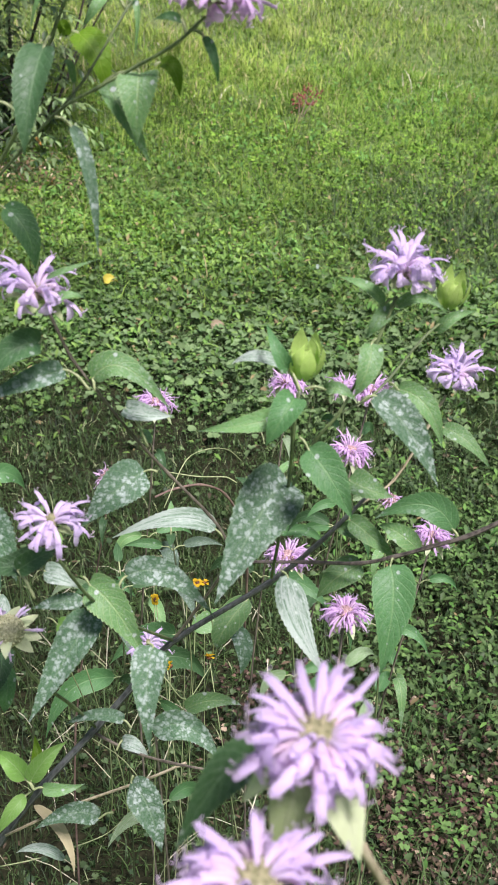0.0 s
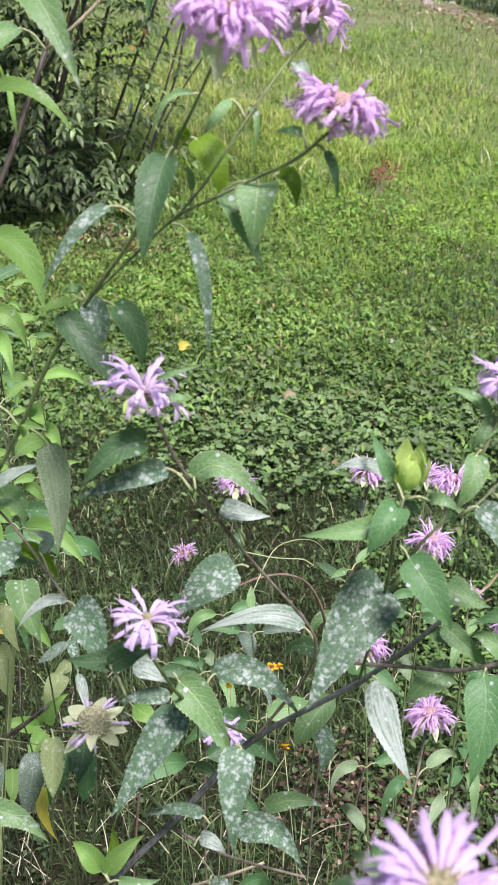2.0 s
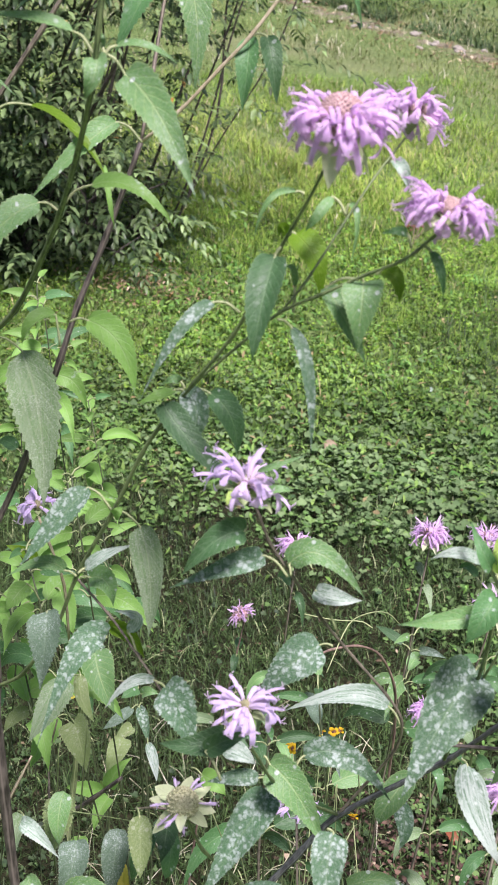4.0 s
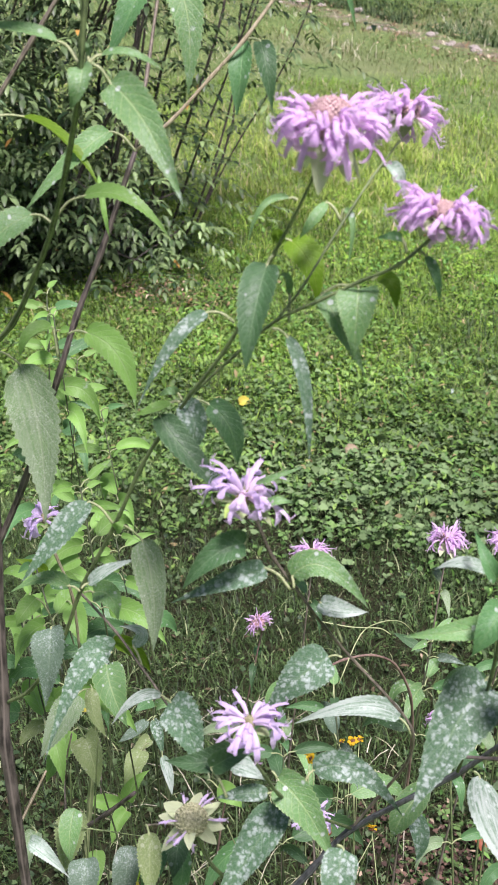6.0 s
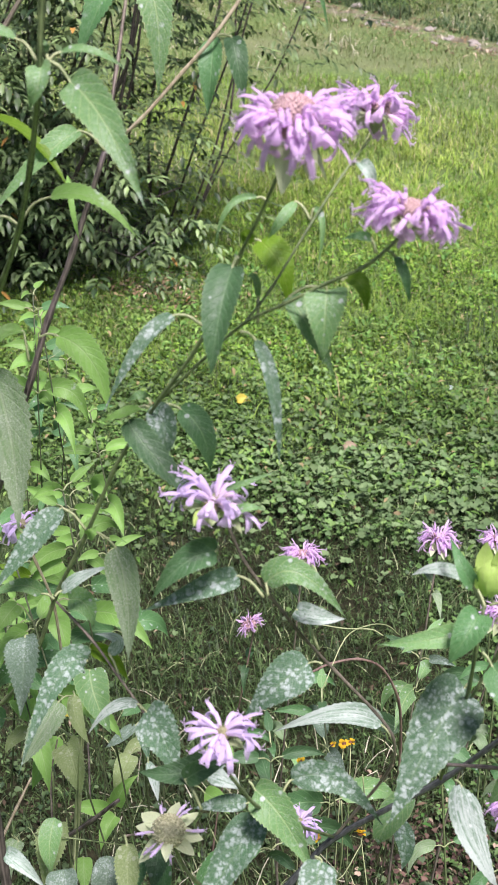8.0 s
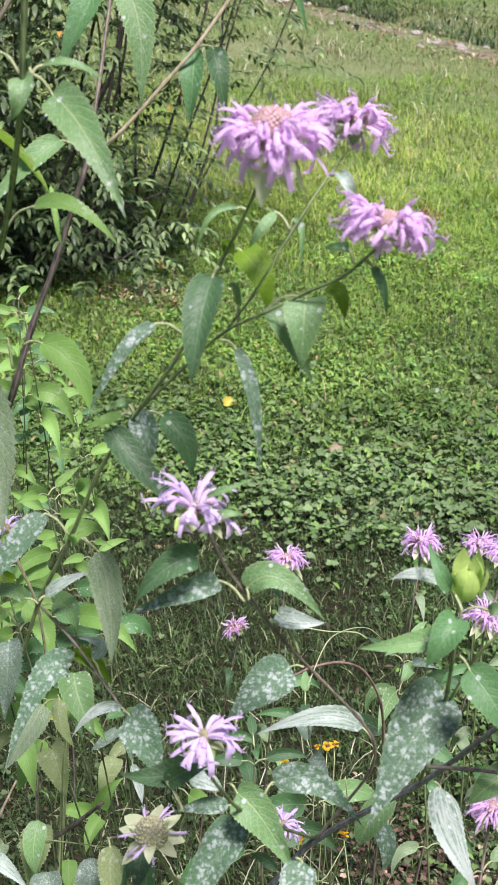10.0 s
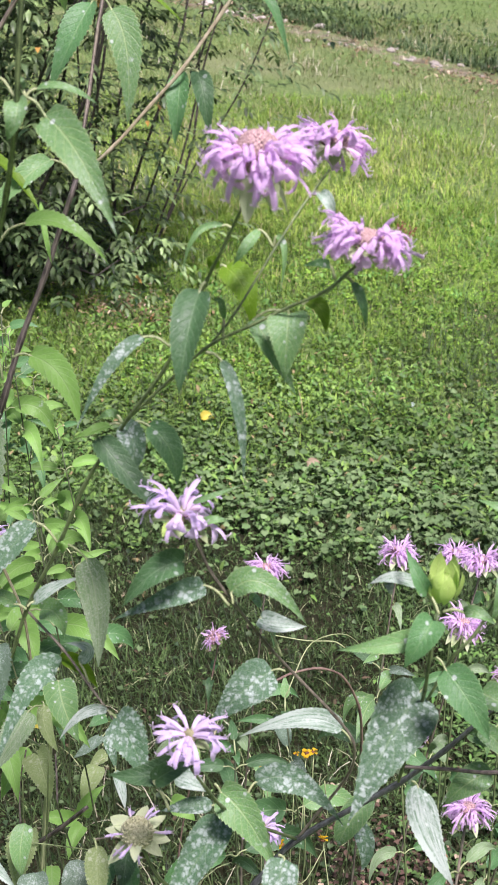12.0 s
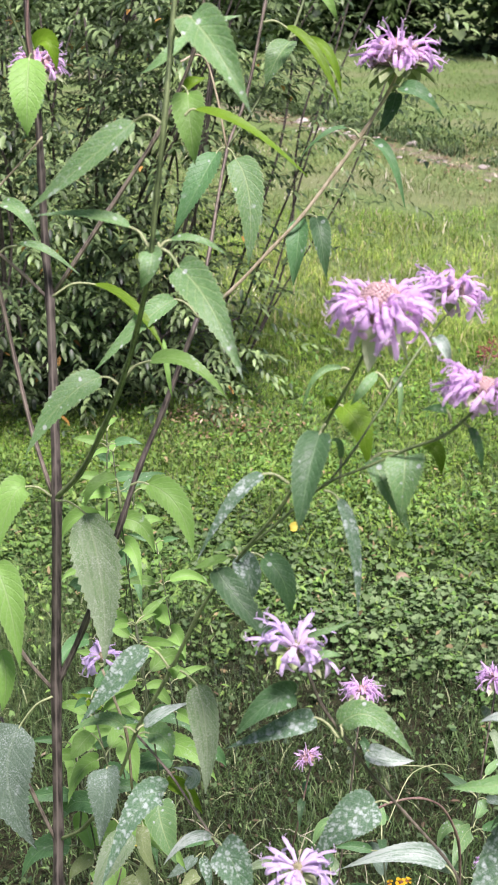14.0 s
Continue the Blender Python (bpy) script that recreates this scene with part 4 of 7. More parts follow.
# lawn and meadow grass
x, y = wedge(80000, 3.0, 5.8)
x, y = keep(x, y, np.clip((y - 3.0) / 0.8, 0.1, 1) * (1 - bare(x, y)) * (1 - 0.9 * sombre(x, y)))
grass("lawn_grass", x, y, 0.042, 0.0034, lawn_blade, "short lawn grass growing through the herbs")
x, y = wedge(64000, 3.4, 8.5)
x, y = keep(x, y, np.clip((y - 3.4) / 1.4, 0.05, 1) * np.where(patchy(x, y, 2.4, 7.0) > 0.3, 1.0, 0.4) * (1 - bare(x, y)))
grass("lawn_grass", x, y, 0.050, 0.0048, lawn_blade, "green uncut lawn grass")


x, y = rng.normal(0.80, 0.30, 9000), rng.normal(3.85, 0.34, 9000)
grass("lawn_grass", x, y, 0.060, 0.0032, weed_leaf, "darker ranker grass at the side of the lawn")
x, y = rng.normal(-0.20, 0.55, 11000), rng.normal(6.2, 0.75, 11000)
x, y = keep(x, y, 0.2 + 0.8 * (patchy(x, y, 4.0, 2.6) > 0.45))
grass("lawn_grass", x, y, 0.070, 0.0042, bright_blade, "long yellow-green grass in the lawn")


def strip(x, y):
    """How far a place lies behind the stony strip at the far side of the lawn."""
    return y + 1.62 * (x + 0.56) - 11.7


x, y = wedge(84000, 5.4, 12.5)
x, y = keep(x, y, np.clip((y - 5.4) / 1.2, 0.05, 1) * (0.5 + 0.5 * patchy(x, y, 1.1, 6.0)) * np.clip(np.abs(strip(x, y)) / 0.5, 0.15, 1))
grass("meadow_grass", x, y, 0.045, 0.0052, meadow_blade, "short pale meadow grass")
x, y = wedge(80000, 9.0, 26.0)
x, y = keep(x, y, np.clip((strip(x, y) - 0.5) / 0.5, 0, 1) * (0.4 + 0.6 * patchy(x, y, 1.4, 2.0)))
grass("meadow_grass", x, y, 0.055, 0.008, far_blade, "uneven green grass behind the stony strip")
x, y = wedge(26000, 4.6, 12.0)
x, y = keep(x, y, (patchy(x, y, 3.3, 1.5) > 0.52) * np.clip((y - 4.6) / 2.0, 0.1, 1) * np.clip(np.abs(strip(x, y)) / 0.5, 0.1, 1))
grass("lawn_grass", x, y, 0.060, 0.0060, meadow_blade, "taller tufts of grass in the lawn")
x, y = wedge(9000, 5.2, 12.0)
x, y = keep(x, y, patchy(x, y, 2.3, 3.7) > 0.58)
grass("meadow_grass", x, y, 0.070, 0.0060, straw_bit, "dry straw-coloured blades in the lawn")
x = rng.uniform(-3.0, 4.0, 8000)
y = 11.7 - 1.62 * (x + 0.56) + 0.30 + rng.exponential(0.35, 8000)
x, y = keep(x, y, 0.15 + 0.85 * (patchy(x, y, 1.7, 5.2) > 0.40))
grass("meadow_grass", x, y, 0.08, 0.010, weed_leaf, "dark rank weeds just behind the stony strip")
x = rng.uniform(-3.0, 4.0, 9000)
y = 11.7 - 1.62 * (x + 0.56) + 0.5 + rng.exponential(0.6, 9000)
x, y = keep(x, y, 0.1 + 0.9 * (patchy(x, y, 2.1, 1.2) > 0.5))
leaves_on_ground("pointed_weeds", x, y, 0.03, 0.22, 0.055, hedge_leaf, "dark leafy weeds behind the stony strip", LANCE, LANCE_F, 0.6)
x = rng.uniform(-2.0, 3.0, 5200)
y = 11.7 - 1.62 * (x + 0.56) + rng.normal(0, 0.36, 5200)
x, y = keep(x, y, np.where(patchy(x, y, 3.0, 2.4) > 0.5, 0.75, 0.12))
leaves_on_ground("leaf_litter", x, y, 0.0, 0.03, 0.045, dry_litter, "dry brown and tan leaves along the stony strip", LANCE, LANCE_F, 0.3)
# the same lawn goes on all round, less closely set
x, y = rng.uniform(-4.5, 4.5, 90000), rng.uniform(-3.0, 9.0, 90000)
out = (x < -0.44 * y - 0.2) | (x > 0.30 * y + 0.2) | (y < 0.9)
x, y = keep(x[out], y[out], 1 - 0.6 * np.exp(-((x[out] / 1.0) ** 2 + ((y[out] - 1.2) / 1.3) ** 2)))
grass("lawn_grass", x, y, 0.055, 0.0065, lawn_blade, "green uncut lawn grass beside the flower bed")
x, y = rng.uniform(-3.2, 3.2, 46000), rng.uniform(-1.8, 5.5, 46000)
out = (x < -0.44 * y - 0.2) | (x > 0.30 * y + 0.2) | (y < 0.9)
leaves_on_ground("creeping_herbs", x[out], y[out], 0.0, 0.035, 0.012, cover_leaf, "creeping herbs spreading beside the flower bed")
# a worn brown patch in the lawn
x, y = rng.normal(0.62, 0.14, 500), rng.normal(4.2, 0.22, 500)
leaves_on_ground("leaf_litter", x, y, 0.01, 0.045, 0.014, litter_leaf, "dry brown bits on a worn patch of lawn", LANCE, LANCE_F, 0.3)
# litter
x, y = rng.normal(0.36, 0.18, 2600), rng.normal(1.30, 0.15, 2600)
leaves_on_ground("leaf_litter", x, y, 0.002, 0.018, 0.011, litter_leaf, "brown rotting leaves on the bare near soil", LANCE, LANCE_F, 0.3)
for at, wide, n in (((0.13, 1.63), 0.10, 600), ((0.33, 1.46), 0.12, 900)):
    x, y = rng.normal(at[0], wide, n), rng.normal(at[1], wide * 0.8, n)
    leaves_on_ground("leaf_litter", x, y, 0.004, 0.020, 0.0055, red_litter, "red-brown broken leaves on the soil", ROUND, ROUND_F, 0.5)
x, y = rng.uniform(-0.45, 0.05, 80), rng.uniform(1.15, 1.9, 80)
n = len(x)
h = rng.uniform(0.04, 0.13, n)
scatter("straw", BLADE, BLADE_F, lay(x, y, rng.uniform(0.03, 0.09, n)), rng.uniform(0, 6.28, n), rng.normal(1.15, 0.35, n), np.stack((h, np.full(n, 0.0014), h), -1), straw_bit, "pale dry grass straws lying over the soil", "dry grass")
x, y = wedge(5000, 0.9, 4.6)
x, y = keep(x, y, np.where(patchy(x, y, 2.2, 2.0) > 0.6, 0.8, 0.15))
leaves_on_ground("leaf_litter", x, y, 0.002, 0.015, 0.018, litter_leaf, "brown fallen leaves and bits on the soil", LANCE, LANCE_F, 0.2)
x = rng.normal(-0.80, 0.15, 420)
y = rng.normal(4.28, 0.10, 420)
leaves_on_ground("leaf_litter", x, y, 0.002, 0.040, 0.026, dry_litter, "brown fallen leaves under the edge of the shrub", LANCE, LANCE_F, 0.3)
x, y = rng.normal(-1.45, 0.40, 1600), rng.normal(4.60, 0.25, 1600)
leaves_on_ground("pointed_weeds", x, y, 0.005, 0.06, 0.030, weed_leaf, "dark weeds and dead leaves below the shrub", LANCE, LANCE_F, 0.4)


# ---- shrub with many canes ----


def shrub(base, label, canes, spread, height, fans, seed, lean=(0.0, 0.0), thick=0.011, bare_to=0.05):
    rnd = random.Random(seed)
    ob = plant(base, label, "shrub", "", "shrub")
    tips = []
    for k in range(canes):
        a = rnd.uniform(0, 6.28)
        q = spread * math.sqrt(rnd.random())
        foot = Vector((q * 0.45 * math.cos(a), q * 0.45 * math.sin(a), -0.02))
        h = height * rnd.uniform(0.6, 1.08)
        top = Vector((q * 1.3 * math.cos(a) + lean[0] * h, q * 1.3 * math.sin(a) + lean[1] * h, h))
        mid = foot.lerp(top, 0.5) + Vector((rnd.uniform(-0.22, 0.22), rnd.uniform(-0.22, 0.22), 0))
        bow = Vector((rnd.uniform(-0.09, 0.09), rnd.uniform(-0.09, 0.09), 0))
        line = curve_points([foot, foot.lerp(mid, 0.5) + bow, mid, mid.lerp(top, 0.5) - bow, top], 4)
        tv, tf, tu = tube(line, thick * rnd.uniform(0.5, 1.3), 0.003, 7)
        part("cane", mesh_of("cane", tv, tf, [bark_mat], tu), ob)
        tips.append((foot, mid, top))
    places, yaws, tilts, sizes = [], [], [], []
    for k in range(fans):
        foot, mid, top = rnd.choice(tips)
        v = rnd.uniform(bare_to, 1.03) if rnd.random() < 0.72 else rnd.uniform(0.05, 1.0) * (bare_to > 0) + 0.02
        p = foot.lerp(mid, v * 2) if v < 0.5 else mid.lerp(top, v * 2 - 1)
        r = 0.10 + 0.20 * rnd.random()
        a = rnd.uniform(0, 6.28)
        c = p + Vector((r * math.cos(a), r * math.sin(a), rnd.uniform(-0.10, 0.12)))
        if noise.noise(c * 3.2 + Vector((seed, 0, 0))) < -0.16:
            continue
        drop = rnd.uniform(-0.1, 0.7)
        reach = rnd.uniform(0.8, 1.2)
        way = Vector((math.cos(a), math.sin(a), -math.sin(drop)))
        for j in range(7):
            along = 0.030 * reach * (0.5 + (j + 1) // 2)
            turn = (0.0, 0.95, -0.95, 0.85, -0.85, 0.7, -0.7)[j]
            places.append(c + way * (along if j else 0.125 * reach) + Vector((0, 0, rnd.uniform(-0.006, 0.006))))
            yaws.append(a + turn + rnd.uniform(-0.15, 0.15))
            tilts.append(drop + rnd.uniform(-0.15, 0.35))
            sizes.append(0.043 * reach * rnd.uniform(0.8, 1.2))
    s = np.array(sizes)
    crown = scatter("foliage", LANCE, LANCE_F, np.array([tuple(p) for p in places]), np.array(yaws), np.array(tilts), np.stack((s, s * 0.95, s), -1), shrub_leaf, "", "")
    for key in list(crown.keys()):
        del crown[key]
    crown.parent = ob
    return ob


shrub((-1.62, 4.55, 0), "dark green many-stemmed shrub with narrow leaflets", 24, 0.75, 2.3, 4200, 11, (0.0, 0.0), 0.009, 0.22)
shrub((-1.02, 4.82, 0), "shrub with long bare grey stems leaning outward", 12, 0.50, 2.3, 720, 12, (0.20, 0.10), 0.0065, 0.30)
for k in range(3):
    shrub((-1.62 + 0.30 * k, 4.50 + 0.08 * k, 0), "low dark leafy suckers round the foot of the shrub", 12, 0.30, 0.50 - 0.07 * k, 260, 31 + k, (0.0, 0.0), 0.004, 0.05)
shrub((-2.6, 5.6, 0), "dense dark green shrub behind the others", 22, 0.8, 2.6, 3200, 13)


def hedge_bush(base, size, seed, label):
    """A far bush: forked stems and a broken crown of many leaves."""
    rnd = random.Random(seed)
    ob = plant(base, label, "bush", "far bushes", "bush")
    places = []
    for k in range(9):
        a = rnd.uniform(0, 6.28)
        q = size * 0.55 * rnd.random()
        top = Vector((q * math.cos(a), q * math.sin(a), size * rnd.uniform(0.5, 1.0)))
        tv, tf, tu = tube(curve_points([Vector((0.1 * math.cos(a), 0.1 * math.sin(a), -0.02)), top * 0.5 + Vector((0.1, 0, 0)), top], 4), 0.05, 0.015, 6)
        part("limb", mesh_of("limb", tv, tf, [bark_mat], tu), ob)
        for j in range(1000):
            v = rnd.uniform(0.02, 1.05)
            d = Vector((rnd.gauss(0, 1), rnd.gauss(0, 1), rnd.gauss(0, 0.8))) * size * 0.17
            places.append(top * v + d)
    pts = np.array([tuple(p) for p in places])
    pts[:, 2] = np.maximum(pts[:, 2], 0.02)
    n = len(pts)
    s = size * 0.021 * rng.uniform(0.6, 1.4, n)
    crown = scatter("crown", ROUND, ROUND_F, pts, rng.uniform(0, 6.28, n), rng.normal(0.5, 0.5, n), np.stack((s, s, s), -1), hedge_leaf, "", "")
    for key in list(crown.keys()):
        del crown[key]
    crown.parent = ob
    return ob


for k in range(9):
    hedge_bush((-13 + 2.9 * k + (k % 2) * 0.5, 24.0 + (k * 37 % 5) * 0.9, 0), 3.2 + (k * 53 % 7) * 0.25, 200 + k, "dark green bush at the edge of the meadow")


def shade_tree(base, seed):
    """A broad tree added out of view beside the meadow, to shade the grass behind it."""
    rnd = random.Random(seed)
    ob = plant(base, "unseen tree added to shade the meadow grass", "tree", "", "tree")
    tv, tf, tu = tube(curve_points([Vector((0, 0, -0.1)), Vector((0.1, 0, 2.5)), Vector((0, 0.1, 5.5))], 5), 0.22, 0.10, 10)
    part("trunk", mesh_of("trunk", tv, tf, [bark_mat], tu), ob)
    places = []
    for k in range(16):
        a = k * 2.4
        tip = Vector((2.6 * math.cos(a) * rnd.uniform(0.5, 1), 2.6 * math.sin(a) * rnd.uniform(0.5, 1), rnd.uniform(4.6, 8.0)))
        tv, tf, tu = tube(curve_points([Vector((0.05, 0, 3.0 + 0.12 * k)), tip * 0.5 + Vector((0, 0, 2.4)), tip], 4), 0.07, 0.015, 6)
        part("limb", mesh_of("limb", tv, tf, [bark_mat], tu), ob)
        for j in range(260):
            places.append(tip + Vector((rnd.gauss(0, 0.6), rnd.gauss(0, 0.6), rnd.gauss(0, 0.45))))
    pts = np.array([tuple(p) for p in places])
    n = len(pts)
    s = 0.13 * rng.uniform(0.6, 1.4, n)
    crown = scatter("crown", ROUND, ROUND_F, pts, rng.uniform(0, 6.28, n), rng.normal(0.4, 0.5, n), np.stack((s, s, s), -1), hedge_leaf, "", "")
    for key in list(crown.keys()):
        del crown[key]
    crown.parent = ob
    return ob


# Stands outside the view; added only for the shadow it casts.
shade_tree((5.6, 15.0, 0), 77)

# ---- stones along the meadow ----


def stone(place, size, seed):
    rnd = random.Random(seed)
    bm = bmesh.new()
    bmesh.ops.create_icosphere(bm, subdivisions=2, radius=1.0)
    for v in bm.verts:
        k = 1 + 0.30 * noise.noise(v.co * 1.3 + Vector((seed, 0, 0)))
        v.co = Vector((v.co.x * size * k, v.co.y * size * 0.7 * k, v.co.z * size * 0.45 * k))
    me = bpy.data.meshes.new("stone")
    bm.to_mesh(me)
    bm.free()
    me.materials.append(stone_mat)
    ob = new("stone", me)
    ob.matrix_world = pose(place[0], place[1], size * 0.18, 0, 0, rnd.uniform(0, 180))
    return tagged(ob, "pale weathered stone lying in the grass", "stone", "stones in the meadow")


for k in range(70):
    rnd = random.Random(300 + k)
    across = rnd.uniform(-1.6, 1.8)
    stone((across, 11.7 - 1.62 * (across + 0.56) + rnd.gauss(0, 0.26)), rnd.uniform(0.015, 0.025 + 0.05 * rnd.random()), 300 + k)


# ---- small things on the ground ----


def fallen_leaf(place, length, width, material, label, name, seed, yaw):
    d = Vector((math.cos(yaw), math.sin(yaw), 0))
    base = Vector(place)
    verts, faces, uvs = blade(base, base + d * length * 0.5 + Vector((0, 0, length * 0.22)), base + d * length, width, 20, 0.5, 0.04, 14, seed, 0.08)
    ob = new(name, mesh_of(name, verts, faces, [material], uvs))
    ob.location = base
    return tagged(ob, label, "fallen leaf")


tan_leaf = leaf_material("leaf_tan", (0.42, 0.35, 0.22), (0.30, 0.20, 0.13), 0.0)
rust_leaf = leaf_material("leaf_rust", (0.24, 0.085, 0.040), (0.14, 0.05, 0.025), 0.0)
fallen_leaf((-0.107, 3.064, 0.030), 0.038, 0.026, tan_leaf, "curled tan fallen leaf lying on green herbs", "fallen_leaf", 1, 0.5)
fallen_leaf((-0.424, 3.335, 0.035), 0.038, 0.030, yellow_leaf, "bright yellow fallen leaf lying on green herbs", "yellow_leaf", 2, 0.2)
fallen_leaf((0.175, 1.640, 0.015), 0.050, 0.018, rust_leaf, "curled red-brown fallen leaf on the bare soil", "fallen_leaf", 3, 2.0)
fallen_leaf((0.188, 3.479, 0.030), 0.02, 0.016, white_leaf, "small whitish fallen leaf on the herbs", "fallen_leaf", 4, 1.9)


def dock(place, seed):
    """A stalk of dock with rust-red seed heads."""
    rnd = random.Random(seed)
    ob = plant(place, "weed stalk with rust-red seed clusters", "dock weed", "", "dock_weed")
    base = Vector(place)
    for k in range(3):
        top = base + Vector((rnd.uniform(-0.08, 0.12), rnd.uniform(-0.06, 0.30), rnd.uniform(0.03, 0.09)))
        stem(ob, 2.0, 1.2, red_stem, base - Vector((0, 0, 0.01)), base.lerp(top, 0.5) + Vector((0.01, 0, 0.01)), top)
        bits_v, bits_f = [], []
        for j in range(42):
            c = base.lerp(top, rnd.uniform(0.55, 1.05)) - base + Vector((rnd.gauss(0, 0.013), rnd.gauss(0, 0.013), rnd.gauss(0, 0.008)))
            o = len(bits_v)
            r = rnd.uniform(0.003, 0.006)
            bits_v += [c + Vector(q) * r for q in ((1, 0, 0), (-1, 0, 0), (0, 1, 0), (0, -1, 0), (0, 0, 1), (0, 0, -1))]
            bits_f += [tuple(o + i for i in q) for q in ((0, 2, 4), (2, 1, 4), (1, 3, 4), (3, 0, 4), (2, 0, 5), (1, 2, 5), (3, 1, 5), (0, 3, 5))]
        part("seed_cluster", mesh_of("seed_cluster", bits_v, bits_f, [seed_red]), ob)
    return ob


dock((0.16, 5.02, 0), 5)

# ---- the flowering stand ----

tall_bergamot = plant((-0.247, 0.633, 0.000), "tall wild bergamot plant with dark stem and lilac flower heads")
stem(tall_bergamot, 3.8, 1.4, dark_stem, (-0.247, 0.633, -0.010), (-0.237, 0.618, 0.522), (-0.247, 0.603, 1.055), (-0.246, 0.606, 1.089), (-0.242, 0.609, 1.191), (-0.237, 0.617, 1.306), (-0.237, 0.623, 1.363), (-0.237, 0.627, 1.415), (-0.239, 0.631, 1.438), (-0.239, 0.632, 1.481), (-0.239, 0.632, 1.509), (-0.241, 0.632, 1.537), (-0.242, 0.634, 1.571))
stem(tall_bergamot, 0.82, 0.58, green_stem, (-0.240, 0.633, 1.512), (-0.242, 0.631, 1.537), (-0.247, 0.627, 1.555), (-0.251, 0.623, 1.573))
stem(tall_bergamot, 0.80, 0.59, red_stem, (-0.239, 0.629, 1.529), (-0.241, 0.630, 1.547), (-0.240, 0.635, 1.573))
stem(tall_bergamot, 1.07, 0.83, brown_stem, (-0.238, 0.627, 1.415), (-0.249, 0.625, 1.427), (-0.261, 0.622, 1.439), (-0.269, 0.615, 1.449))
stem(tall_bergamot, 1.28, 0.75, brown_stem, (-0.236, 0.628, 1.416), (-0.206, 0.628, 1.458), (-0.176, 0.628, 1.501), (-0.164, 0.628, 1.524), (-0.157, 0.625, 1.540), (-0.152, 0.622, 1.558), (-0.149, 0.619, 1.578))
stem(tall_bergamot, 1.45, 1.09, green_stem, (-0.238, 0.616, 1.305), (-0.220, 0.606, 1.325), (-0.202, 0.589, 1.356), (-0.187, 0.571, 1.385), (-0.169, 0.536, 1.424), (-0.156, 0.510, 1.459), (-0.150, 0.502, 1.491), (-0.145, 0.498, 1.521), (-0.143, 0.505, 1.550), (-0.141, 0.509, 1.575))
stem(tall_bergamot, 1.34, 1.07, brown_stem, (-0.239, 0.617, 1.306), (-0.250, 0.623, 1.340), (-0.259, 0.630, 1.376), (-0.265, 0.632, 1.410), (-0.270, 0.632, 1.440))
stem(tall_bergamot, 1.93, 1.37, dark_stem, (-0.242, 0.609, 1.190), (-0.224, 0.611, 1.230), (-0.200, 0.614, 1.296), (-0.191, 0.620, 1.324), (-0.177, 0.625, 1.358), (-0.158, 0.626, 1.408))
stem(tall_bergamot, 0.79, 0.89, pale_stem, (-0.158, 0.626, 1.408), (-0.140, 0.624, 1.423), (-0.120, 0.630, 1.444), (-0.106, 0.633, 1.459), (-0.088, 0.640, 1.483), (-0.077, 0.642, 1.499), (-0.063, 0.647, 1.522), (-0.060, 0.646, 1.530))
stem(tall_bergamot, 0.95, 0.84, brown_stem, (-0.158, 0.626, 1.408), (-0.154, 0.645, 1.443), (-0.149, 0.669, 1.487), (-0.140, 0.680, 1.514), (-0.131, 0.689, 1.561), (-0.129, 0.695, 1.575))
stem(tall_bergamot, 0.63, 0.49, pale_stem, (-0.149, 0.669, 1.487), (-0.154, 0.672, 1.512), (-0.160, 0.673, 1.532), (-0.165, 0.669, 1.535), (-0.171, 0.661, 1.532))
stem(tall_bergamot, 0.64, 0.84, green_stem, (-0.149, 0.669, 1.488), (-0.134, 0.680, 1.511), (-0.118, 0.684, 1.542), (-0.109, 0.696, 1.569))
stem(tall_bergamot, 1.17, 0.89, brown_stem, (-0.243, 0.608, 1.188), (-0.257, 0.604, 1.211), (-0.266, 0.601, 1.236), (-0.275, 0.597, 1.269))
stem(tall_bergamot, 1.22, 0.93, brown_stem, (-0.247, 0.604, 1.086), (-0.257, 0.600, 1.120), (-0.264, 0.595, 1.151), (-0.271, 0.594, 1.177))
stem(tall_bergamot, 0.60, 0.49, pale_stem, (-0.236, 0.628, 1.498), (-0.247, 0.627, 1.486), (-0.259, 0.626, 1.474), (-0.267, 0.621, 1.465))
stem(tall_bergamot, 1.17, 0.47, green_stem, (-0.245, 0.605, 1.087), (-0.226, 0.594, 1.106), (-0.200, 0.574, 1.153), (-0.183, 0.563, 1.198), (-0.162, 0.551, 1.241), (-0.145, 0.542, 1.280), (-0.134, 0.536, 1.300), (-0.116, 0.519, 1.330), (-0.099, 0.506, 1.357), (-0.086, 0.497, 1.384), (-0.079, 0.494, 1.401), (-0.071, 0.486, 1.418), (-0.064, 0.481, 1.434), (-0.059, 0.483, 1.447))
stem(tall_bergamot, 0.56, 0.63, green_stem, (-0.117, 0.523, 1.327), (-0.097, 0.513, 1.350), (-0.079, 0.503, 1.370), (-0.062, 0.494, 1.382), (-0.046, 0.490, 1.392), (-0.031, 0.479, 1.403), (-0.020, 0.480, 1.413))
stem(tall_bergamot, 0.52, 0.54, green_stem, (-0.078, 0.504, 1.371), (-0.069, 0.514, 1.381), (-0.055, 0.530, 1.402), (-0.043, 0.543, 1.419), (-0.032, 0.555, 1.432))
stem(tall_bergamot, 0.77, 0.65, brown_stem, (-0.186, 0.570, 1.190), (-0.167, 0.565, 1.170), (-0.153, 0.556, 1.156), (-0.140, 0.548, 1.142), (-0.127, 0.542, 1.122))
leaf(tall_bergamot, (-0.234, 0.613, 1.539), (-0.235, 0.612, 1.537), (-0.233, 0.599, 1.521), (-0.234, 0.598, 1.502), 18, 10, fresh_leaf)
